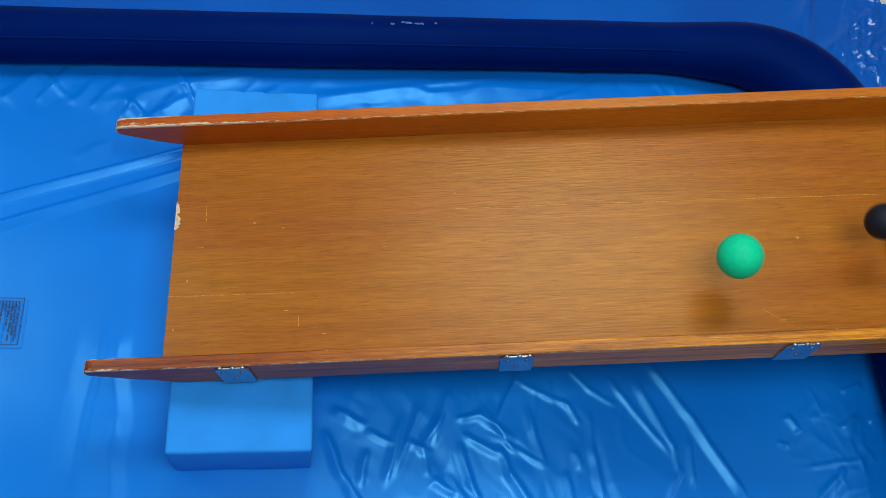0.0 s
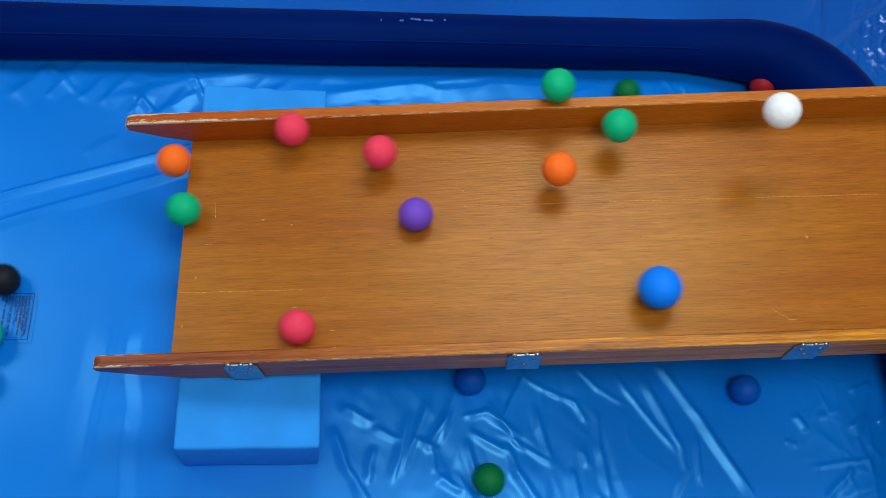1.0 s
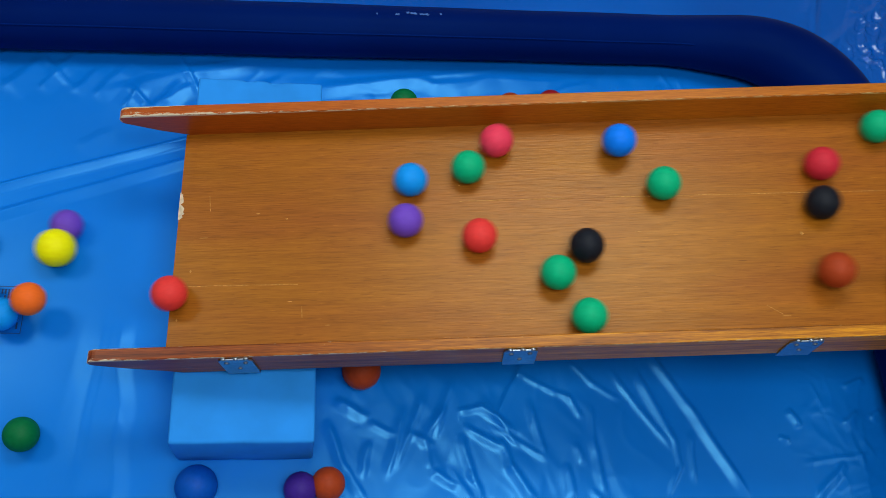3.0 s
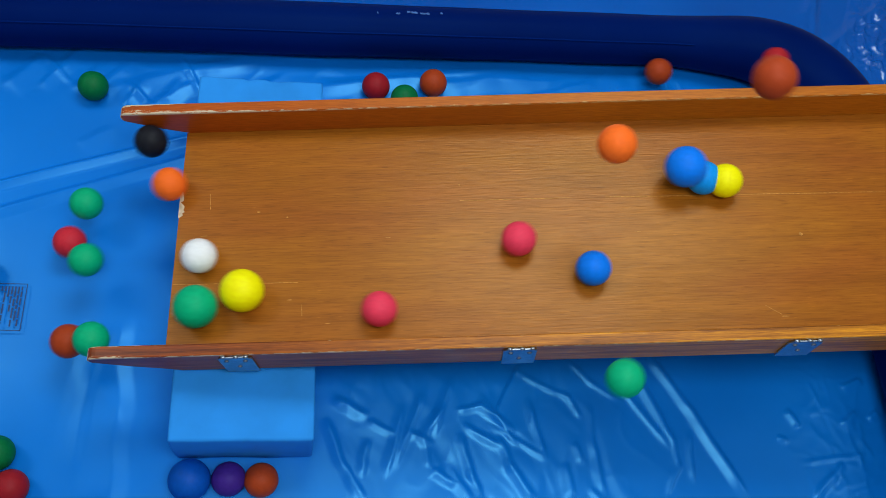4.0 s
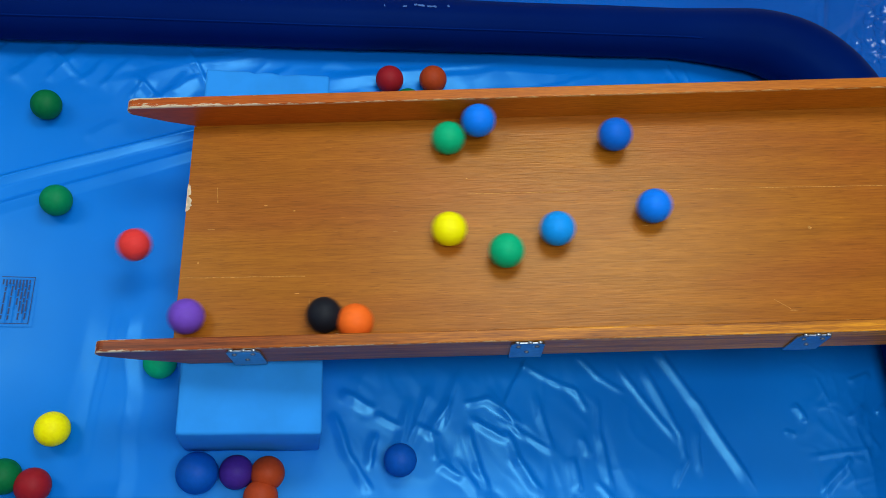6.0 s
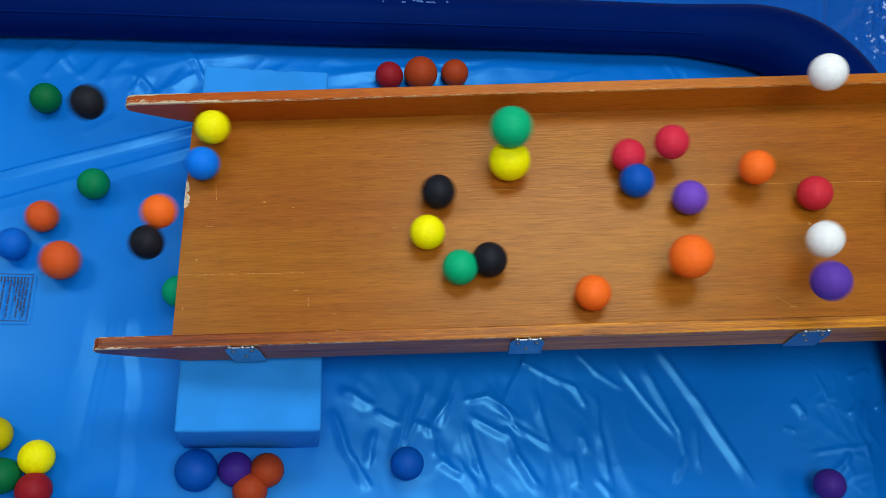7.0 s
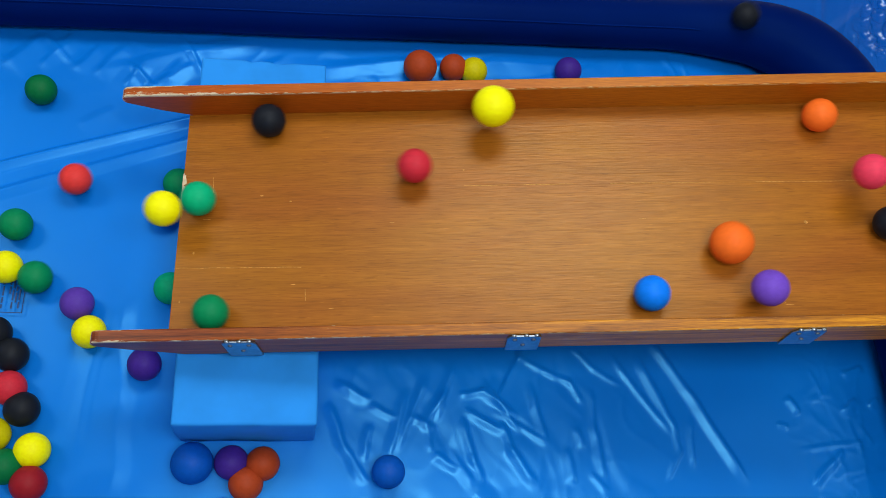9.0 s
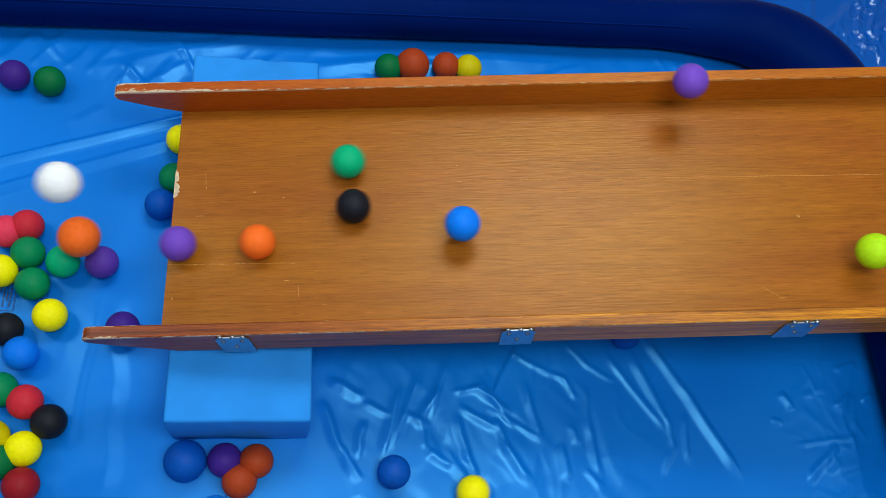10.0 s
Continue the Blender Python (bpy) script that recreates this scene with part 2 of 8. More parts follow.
def prism(outline, y0, y1, bevel=0.0):
    """An outline in x and z, drawn out along y."""
    bm = bmesh.new()
    a = [bm.verts.new((x, y0, z)) for x, z in outline]
    b = [bm.verts.new((x, y1, z)) for x, z in outline]
    n = len(outline)
    bm.faces.new(a)
    bm.faces.new(b[::-1])
    for i in range(n):
        bm.faces.new((a[i], b[i], b[(i + 1) % n], a[(i + 1) % n]))
    bmesh.ops.recalc_face_normals(bm, faces=bm.faces[:])
    if bevel:
        rim = [e for e in bm.edges if abs(e.verts[0].co.y - e.verts[1].co.y) < 1e-6]
        bmesh.ops.bevel(bm, geom=rim, offset=bevel, segments=2, affect="EDGES", profile=0.5)
    return bm


# ---- the room ----
def room():
    for name, lim in (("wall_north", (-4, 6, 3.5, 3.6, -0.03, 2.8)), ("wall_south", (-4, 6, -3.6, -3.5, -0.03, 2.8)),
                      ("wall_west", (-4.1, -4, -3.6, 3.6, -0.03, 2.8)), ("wall_east", (6, 6.1, -3.6, 3.6, -0.03, 2.8))):
        tagged(part(name, box(*lim), M_WALL), "plain white painted room wall", "wall", kind="structure")
    tagged(part("ceiling", box(-4.1, 6.1, -3.6, 3.6, 2.8, 2.9), M_PLASTER), "plain white plaster ceiling", "ceiling", kind="structure")
    tagged(part("floor", box(-4.1, 6.1, -3.6, 3.6, -0.13, -0.03), M_FLOOR), "pale smooth room floor under the sheet", "floor", kind="structure")


# ---- the pool: liner with folds, ring ----
# folds of the liner: from, to, height, half width
FOLDS_FRONT = [
    (0.634, -0.179, 0.703, -0.215, 0.0031, 0.0041), (0.694, -0.211, 0.747, -0.233, 0.0031, 0.0041), (0.741, -0.228, 0.764, -0.269, 0.0031, 0.0041),
    (0.754, -0.163, 0.796, -0.206, 0.0031, 0.0041), (0.789, -0.201, 0.841, -0.233, 0.0031, 0.0041), (0.524, -0.259, 0.574, -0.249, 0.0037, 0.0049),
    (0.566, -0.249, 0.629, -0.298, 0.0051, 0.0065), (0.536, -0.289, 0.597, -0.326, 0.0045, 0.0057), (0.528, -0.310, 0.546, -0.387, 0.0051, 0.0065),
    (0.544, -0.375, 0.561, -0.421, 0.0051, 0.0065), (0.602, -0.313, 0.624, -0.371, 0.0045, 0.0057), (0.616, -0.360, 0.660, -0.423, 0.0057, 0.0074),
    (0.590, -0.291, 0.685, -0.348, 0.0031, 0.0041), (0.663, -0.246, 0.687, -0.344, 0.0045, 0.0057), (0.786, -0.254, 0.785, -0.331, 0.0031, 0.0041),
    (0.785, -0.320, 0.797, -0.415, 0.0051, 0.0065),
]
FOLDS_BY_BLOCK = [
    (0.291, -0.240, 0.347, -0.270, 0.0045, 0.0074), (0.354, -0.281, 0.398, -0.305, 0.0030, 0.0049), (0.277, -0.284, 0.306, -0.363, 0.0045, 0.0074),
    (0.303, -0.356, 0.343, -0.417, 0.0045, 0.0074), (0.458, -0.231, 0.404, -0.361, 0.0040, 0.0065), (0.418, -0.263, 0.387, -0.378, 0.0040, 0.0065),
    (0.494, -0.256, 0.451, -0.324, 0.0040, 0.0065), (0.430, -0.301, 0.470, -0.322, 0.0035, 0.0057), (0.459, -0.320, 0.466, -0.366, 0.0030, 0.0049),
    (0.470, -0.370, 0.513, -0.397, 0.0040, 0.0065), (0.506, -0.370, 0.542, -0.421, 0.0030, 0.0049), (0.513, -0.203, 0.477, -0.306, 0.0040, 0.0065),
    (0.749, -0.323, 0.761, -0.359, 0.0030, 0.0049), (0.729, -0.365, 0.736, -0.424, 0.0040, 0.0065), (0.352, -0.321, 0.341, -0.382, 0.0040, 0.0065),
]
FOLDS_HIGH_END = [
    (0.839, -0.186, 0.935, -0.324, 0.0039, 0.0049), (0.892, -0.186, 0.948, -0.318, 0.0060, 0.0074), (0.948, -0.303, 0.954, -0.368, 0.0033, 0.0041),
    (0.957, -0.364, 0.924, -0.417, 0.0033, 0.0041), (0.985, -0.306, 0.978, -0.392, 0.0039, 0.0049), (0.922, -0.145, 0.999, -0.263, 0.0060, 0.0074),
    (0.993, -0.255, 1.078, -0.410, 0.0066, 0.0082), (1.200, -0.256, 1.218, -0.287, 0.0053, 0.0065), (1.169, -0.309, 1.189, -0.317, 0.0033, 0.0041),
    (1.219, -0.359, 1.342, -0.345, 0.0026, 0.0033), (1.340, -0.343, 1.342, -0.369, 0.0026, 0.0033), (1.329, -0.206, 1.376, -0.192, 0.0053, 0.0065),
    (1.313, -0.283, 1.348, -0.260, 0.0060, 0.0074), (1.375, -0.272, 1.397, -0.256, 0.0053, 0.0065), (1.267, -0.392, 1.296, -0.362, 0.0047, 0.0057),
    (1.223, -0.428, 1.266, -0.386, 0.0053, 0.0065),
]
FOLDS_LOW_END = [
    (-0.116, -0.106, -0.101, -0.261, 0.0036, 0.0278), (-0.100, -0.255, -0.097, -0.432, 0.0038, 0.0295), (-0.100, -0.261, -0.087, -0.306, 0.0005, 0.0041),
    (-0.143, -0.095, -0.166, -0.383, 0.0019, 0.0147),
]
FOLDS_BACK = [
    (-0.4, 0.41, -0.33, 0.482, 0.0043, 0.0175), (-0.33, 0.41, -0.285, 0.468, 0.0037, 0.0112), (-0.262, 0.407, -0.219, 0.464, 0.0037, 0.0125),
    (-0.158, 0.375, -0.131, 0.431, 0.0037, 0.0100), (-0.087, 0.393, -0.025, 0.439, 0.0031, 0.0112), (-0.199, 0.412, 0.069, 0.501, 0.0037, 0.0175),
    (-0.238, 0.279, -0.179, 0.317, 0.0019, 0.0150), (-0.46, 0.43, -0.41, 0.5, 0.0031, 0.0125), (0.083, 0.507, 0.317, 0.522, 0.0025, 0.0150),
    (-0.127, 0.462, 0.094, 0.513, 0.0031, 0.0150), (-0.5, 0.13, 0.03, 0.33, 0.0105, 0.0068), (-0.49, 0.07, 0.05, 0.29, 0.0064, 0.0080),
    (-0.32, 0.44, -0.27, 0.5, 0.0031, 0.0125), (-0.22, 0.4, -0.17, 0.47, 0.0037, 0.0125), (-0.12, 0.36, -0.05, 0.44, 0.0043, 0.0137),
    (0, 0.38, 0.16, 0.47, 0.0031, 0.0125),
]
FOLDS_BACK_HIGH = [
    (0.243, 0.458, 0.449, 0.488, 0.0035, 0.0138), (0.449, 0.488, 0.506, 0.473, 0.0028, 0.0115), (0.493, 0.47, 0.624, 0.496, 0.0035, 0.0138),
    (0.624, 0.496, 0.79, 0.502, 0.0028, 0.0138), (0.342, 0.524, 0.679, 0.527, 0.0021, 0.0138), (0.788, 0.484, 0.865, 0.51, 0.0028, 0.0103),
    (0.25, 0.45, 0.62, 0.52, 0.0028, 0.0103), (0.9, 0.42, 0.93, 0.52, 0.0035, 0.0126), (1, 0.42, 1.03, 0.51, 0.0035, 0.0115),
    (1.12, 0.42, 1.16, 0.49, 0.0028, 0.0115), (0.66, 0.44, 0.86, 0.5, 0.0021, 0.0092),
]


def more_folds():
    """Short straight creases in front of the ramp and in the corner."""
    rng = random.Random(21)
    out = []
    for x0, x1, y0, y1, count in ((0.56, 0.78, -0.46, -0.18, 3), (1.24, 1.35, -0.42, -0.12, 3), (-0.45, 1.2, 0.40, 0.55, 6)):
        for _ in range(count):
            x, y = rng.uniform(x0, x1), rng.uniform(y0, y1)
            a = radians(rng.choice((-58, -64, -50, -70, -42, 66)) + rng.uniform(-9, 9))
            l = rng.uniform(0.04, 0.13)
            w = rng.uniform(0.0028, 0.0065)
            out.append((x, y, x + l * math.cos(a), y + l * math.sin(a), w * rng.uniform(0.35, 0.9), w))
    return out


def fold_heights(xs, ys):
    xs, ys = np.array(xs), np.array(ys)
    z = np.zeros((len(ys), len(xs)))
    for x0, y0, x1, y1, h, w in FOLDS_FRONT + FOLDS_BY_BLOCK + FOLDS_HIGH_END + FOLDS_LOW_END + FOLDS_BACK + FOLDS_BACK_HIGH + more_folds():
        dx, dy = x1 - x0, y1 - y0
        ll = math.hypot(dx, dy)
        pad = 4 * w + 0.2 * ll
        i0, i1 = np.searchsorted(xs, (min(x0, x1) - pad, max(x0, x1) + pad))
        j0, j1 = np.searchsorted(ys, (min(y0, y1) - pad, max(y0, y1) + pad))
        if i1 <= i0 or j1 <= j0:
            continue
        gx, gy = np.meshgrid(xs[i0:i1] - x0, ys[j0:j1] - y0)
        s = (gx * dx + gy * dy) / ll ** 2
        d = (gx * dy - gy * dx) / ll + 0.12 * w * np.sin(s * 7 + x0 * 40)
        ends = np.clip((s + 0.15) / 0.35, 0, 1) * np.clip((1.15 - s) / 0.35, 0, 1)
        # one flank steeper than the other
        flank = np.clip(1 - np.where(d > 0, d / (2.7 * w), -d / (1.0 * w)), 0, 1)
        z[j0:j1, i0:i1] += h * flank ** 1.08 * ends * ends * (3 - 2 * ends)
    return z


def crease(x, y, sx, sy, seed, power):
    p = Vector((x * sx, y * sy, seed))
    w = Vector((noise.noise(p * 1.3), noise.noise(p * 1.1 + Vector((5, 0, 0))), 0))
    return max(0, 1 - abs(noise.noise(p + w * 0.7)) * 2.0) ** power


def facets(x, y):
    """Flat tilted patches between sharp bends, as in a sheet that was folded away."""
    bend = 0.035 * noise.noise(Vector((x * 9, y * 9, 3.3)))
    a, b = x * 0.52 - y * 0.85 + bend, x * 0.85 + y * 0.52 + bend
    out = 0.0
    for scale, size, seed in ((8.5, 0.0130, 1.0), (19.0, 0.0062, 6.0)):
        dist, near = noise.voronoi(Vector((a * scale * 0.45, b * scale, seed)), distance_metric="DISTANCE")
        c = near[0]
        tx, ty = noise.noise(c * 7.7), noise.noise(c * 5.3 + Vector((9, 2, 4)))
        edge = min(1, (dist[1] - dist[0]) * 3.2)
        out += size * edge * ((a * scale * 0.45 - c.x) * tx * 2 + (b * scale - c.y) * ty * 3.2)
    return out


def crumple(x, y):
    """Small creases of the liner, many in front of the ramp and by the ring, few at the low end."""
    front = min(1, max(0, (x - 0.22) / 0.1)) * min(1, max(0, (1.02 - x) / 0.2)) * min(1, max(0, (-0.10 - y) / 0.12))
    right = min(1, max(0, (x - 1.16) / 0.10)) * min(1, max(0, (-0.10 - y) / 0.12))
    back = min(1, max(0, (y - 0.34) / 0.1))
    gentle = noise.noise(Vector((x * 3.4 - y * 1.5, y * 5.0, 7))) * 0.0050 + noise.noise(Vector((x * 11, y * 8, 2))) * 0.0007
    if front + right + back == 0:
        return gentle
    return gentle + facets(x, y) * min(1, 0.30 * front + 0.2 * right + 0.12 * back) + 0.0011 * crease(x, y, 9.0, 6.0, 0.3, 4) * front + (0.0012 * crease(x, y, 14, 11, 8.1, 4) + 0.0010 * crease(x, y, 15, 22, 5.1, 3) * right * right) * right + 0.0010 * crease(x, y, 6, 10, 4.7, 4) * back


def steps(a, b, fine0, fine1, fine, coarse):
    out, v = [], a
    while v < b:
        out.append(v)
        v += fine if fine0 <= v < fine1 else coarse
    return out + [b]


def sheet(xs, ys, height):
    nx, ny = len(xs), len(ys)
    verts = [(x, y, height(x, y)) for y in ys for x in xs]
    faces = [(j * nx + i, j * nx + i + 1, (j + 1) * nx + i + 1, (j + 1) * nx + i) for j in range(ny - 1) for i in range(nx - 1)]
    return verts, faces


def mesh_part(name, verts, faces, mat, parent=None, label=""):
    me = bpy.data.meshes.new(name)
    me.from_pydata(verts, [], faces)
    me.materials.append(mat)
    for poly in me.polygons:
        poly.use_smooth = True
    ob = new(name, me)
    ob.parent = parent
    if label:
        ob["label"] = label
    return ob


RING_R = 0.0565


def ring_path():
    """The middle line of the ring: a rounded rectangle, slightly turned against the ramp."""
    pts = []
    cx0, cx1, cy0, cy1, rad = -1.62, 1.486, -1.02, 0.618, 0.262
    for ox, oy, a0 in ((cx1 - rad, cy1 - rad, 0), (cx0 + rad, cy1 - rad, 90), (cx0 + rad, cy0 + rad, 180), (cx1 - rad, cy0 + rad, 270)):
        for k in range(17):
            a = radians(a0 + k * 90 / 16)
            pts.append((ox + rad * math.cos(a), oy + rad * math.sin(a)))
    full = []
    for i, (x, y) in enumerate(pts):
        x2, y2 = pts[(i + 1) % len(pts)]
        n = max(1, int(math.hypot(x2 - x, y2 - y) / 0.04))
        full += [(x + (x2 - x) * k / n, y + (y2 - y) * k / n) for k in range(n)]
    turn = radians(2.66)
    px, py = 1.486, 0.0
    return [(px + (x - px) * math.cos(turn) - (y - py) * math.sin(turn), py + (x - px) * math.sin(turn) + (y - py) * math.cos(turn)) for x, y in full]


def inside_ring(x, y):
    """Whether a place lies within the ring's middle line."""
    turn = radians(2.66)
    u = 1.486 + (x - 1.486) * math.cos(turn) + y * math.sin(turn)
    w = y * math.cos(turn) - (x - 1.486) * math.sin(turn)
    over_x, over_y = max(0, abs(u + 0.067) - 1.291), max(0, abs(w + 0.201) - 0.557)
    return math.hypot(over_x, over_y) <= 0.262


def tube(path, radius, zc, sides, name, mat, parent, tilt=None):
    n = len(path)
    verts, faces = [], []
    for i, (x, y) in enumerate(path):
        xa, ya = path[i - 1]
        xb, yb = path[(i + 1) % n]
        l = math.hypot(xb - xa, yb - ya)
        nx, ny = -(yb - ya) / l, (xb - xa) / l      # inwards
        full = min(1, max(0, (x - 1.0) / 0.35))
        fat = 1 + 0.40 * full * full * (3 - 2 * full)
        wob = fat + 0.012 * math.sin(i * 0.35) + 0.008 * math.sin(i * 0.83)
        for k in range(sides):
            a = 2 * math.pi * k / sides
            inward = (fat - 1) * RING_R * 1.5
            if tilt is None:
                o, z = inward + radius * wob * math.cos(a), zc * fat + radius * fat * math.sin(a)
            else:
                o = inward + RING_R * 1.006 * wob * math.cos(tilt) + radius * math.cos(a)
                z = zc * fat + RING_R * 1.006 * fat * math.sin(tilt) + radius * math.sin(a)
            verts.append((x + nx * o, y + ny * o, z))
    for i in range(n):
        j = (i + 1) % n
        if tilt is not None and path[i][0] > 1.1:
            continue
        for k in range(sides):
            m = (k + 1) % sides
            faces.append((i * sides + k, i * sides + m, j * sides + m, j * sides + k))
    return mesh_part(name, verts, faces, mat, parent)


def pool():
    base = tagged(new("paddling_pool"), "inflatable pool with navy ring and wrinkled bright blue vinyl floor", "inflatable pool")
    xs, ys = steps(-1.66, 1.50, -0.52, 1.46, 0.004, 0.03), steps(-1.10, 0.68, -0.48, 0.60, 0.004, 0.03)
    v, f = sheet(xs, ys, crumple)
    folds = fold_heights(xs, ys).ravel()
    v = [(x, y, z + e) for (x, y, z), e in zip(v, folds)]
    within = [inside_ring(x, y) for x, y, z in v]
    f = [q for q in f if all(within[i] for i in q)]
    mesh_part("liner", v, f, M_LINER, base, "wrinkled glossy bright blue vinyl")
    path = ring_path()
    tube(path, RING_R, RING_R, 28, "ring", M_RING, base)
    tube(path, 0.0018, RING_R, 6, "seam", M_SEAM, base, radians(47))
    # pale patches on top of the ring: lamp glints put in as colour
    rng = random.Random(31)
    for x, y, l in ((0.358, 0.5704, 0.003), (0.402, 0.572, 0.009), (0.424, 0.5785, 0.006), (0.436, 0.5776, 0.016), (0.455, 0.5774, 0.015), (0.467, 0.577, 0.007), (0.496, 0.581, 0.005)):
        bm = bmesh.new()
        n = 12
        rim = [bm.verts.new((x + l * 0.6 * math.cos(2 * math.pi * k / n) * rng.uniform(0.6, 1.2), y + 0.0034 * math.sin(2 * math.pi * k / n) * rng.uniform(0.4, 1.3), 2 * RING_R + 0.0008)) for k in range(n)]
        bm.faces.new(rim)
        part("glint_patch", bm, M_GLINT, base, "pale blue patch painted as a lamp glint")
    # printed care notice, its lines too small to read
    note = new("notice")
    note.parent = base
    x0, x1, y0, y1, z = -0.345, -0.286, -0.122, -0.030, 0.0075
    rng = random.Random(4)
    rim = bmesh.new()
    for a, b, c, d in ((x0, x1, y1 - 0.0012, y1), (x0, x1, y0, y0 + 0.0012), (x1 - 0.0012, x1, y0, y1)):
        bmesh.ops.create_cube(rim, size=1.0, matrix=Matrix.Translation(((a + b) / 2, (c + d) / 2, z)) @ Matrix.Diagonal((b - a, d - c, 0.0006, 1)))
    part("border", rim, M_INK, note)
    for k in range(9):
        bx = x0 + 0.004 + k * 0.0058
        yy = y1 - 0.006
        bar = bmesh.new()
        while yy > y0 + 0.012:
            l = rng.uniform(0.006, 0.022)
            l = min(l, yy - y0 - 0.008)
            bmesh.ops.create_cube(bar, size=1.0, matrix=Matrix.Translation((bx, yy - l / 2, z)) @ Matrix.Diagonal((0.0026, l, 0.0006, 1)))
            yy -= l + 0.003
            if rng.random() < 0.12:
                break
        part("text_line", bar, M_INK, note)
    return base


def outer_sheet():
    def height(x, y):
        far = min(1, max(0, (x + 0.42 * (0.77 - y) - 1.575) / 0.03))
        z = -0.022 + 0.006 * noise.noise(Vector((x * 2.2, y * 2.2, 4))) + 0.004 * abs(noise.noise(Vector((x * 15 + y * 4, y * 4, 9)))) * min(1, max(0, (x - 1.2) / 0.2))
        # soft folds that run out from the ring's corner, and the sharp edge of a doubled layer
        for a, ox, size, wide in ((62, 1.435, 0.010, 0.030), (78, 1.475, 0.008, 0.022), (40, 1.56, 0.008, 0.028)):
            off = (x - ox) * math.sin(radians(a)) - (y - 0.72) * math.cos(radians(a))
            z += size * max(0, 1 - abs(off) / wide) ** 1.5 * min(1, max(0, (y - 0.55) / 0.1))
        if far:
            z += 0.004
            p = Vector((x * 9, y * 9, 1.7))
            bend = Vector((noise.noise(p * 2), noise.noise(p * 2.3 + Vector((3, 1, 0))), 0))
            for k, size in ((1.0, 0.011), (2.6, 0.0055), (6.5, 0.0030)):
                z += size * far * max(0, 1 - abs(noise.noise(p * k + bend)) * 2.4) ** 2.5
        return z
    v, f = sheet(steps(-2.4, 2.3, 1.45, 1.85, 0.004, 0.02), steps(0.45, 1.9, 0.60, 0.95, 0.004, 0.03), height)
    # the sheet's edge runs across its corner
    f = [q for q in f if all(0.563 * v[i][0] + 0.826 * v[i][1] < 1.655 for i in q)]
    ob = mesh_part("ground_sheet", v, f, M_TARP)
    tagged(ob, "glossy creased blue plastic sheet spread round the pool", "plastic sheet", kind="structure")
    v, f = sheet([-2.4 + 0.1 * k for k in range(48)], [-1.9 + 0.05 * k for k in range(48)], lambda x, y: -0.026)
    tagged(mesh_part("ground_sheet", v, f, M_TARP), "flat blue plastic sheet under the pool", "plastic sheet", kind="structure")


# ---- foam block and ramp ----
def foam_block():
    x0, x1, y0, y1, top = 0.0115, 0.248, -0.3505, 0.3535, 0.158
    bm = box(x0, x1, y0, y1, 0.004, top, 0.006, 3)
    for axis, cuts in ((1, 40), (0, 14), (2, 5)):
        run = [e for e in bm.edges if abs((e.verts[0].co - e.verts[1].co)[axis]) > 0.08]
        bmesh.ops.subdivide_edges(bm, edges=run, cuts=cuts, use_grid_fill=True)
    for v in bm.verts:
        x, y, z = v.co
        soft = noise.noise(Vector((x * 9, y * 7, z * 9)))
        # faces bow a little; the cut edge at the back has small bites
        v.co.z += 0.0016 * soft * (z / top)
        v.co.x += 0.0022 * noise.noise(Vector((y * 6, z * 10, 3.0 + x)))
        v.co.y += 0.0020 * noise.noise(Vector((x * 10, z * 12, 8.0 + y))) - (0.004 * (1 - ((z - 0.08) / 0.08) ** 2) if y < -0.34 else 0)
        if y > y1 - 0.004 and z > top - 0.010:
            bite = max(0, noise.noise(Vector((x * 70, 2.2, 0.7))) - 0.18)
            v.co.y -= 0.016 * bite
            v.co.z -= 0.010 * bite
    ob = part("foam_block", bm, M_FOAM, None, smooth=True)
    tagged(ob, "long light blue foam block lying under the ramp's low end", "foam block")
    ob.matrix_world = Matrix.Rotation(0.006, 4, "Z")


def upper_support():
    x = 2.75
    top = FOOT + x * math.tan(radians(SLOPE)) - 0.022
    ob = part("foam_stand", box(x - 0.12, x + 0.12, -0.3, 0.3, -0.03, top, 0.006, 3), M_FOAM)
    tagged(ob, "tall blue foam stand under the ramp's upper end", "foam stand")


def rail_outline():
    pts = [(LENGTH, -BOARD), (LENGTH, HIGH), (-0.088, HIGH)]
    for k in range(1, 9):
        a = radians(90 + k * 20)
        pts.append((-0.088 + 0.017 * math.cos(a), HIGH - 0.014 + 0.014 * math.sin(a)))
    pts += [(-0.045, 0.0165), (0.0, -0.0005), (0.03, -BOARD)]
    return pts


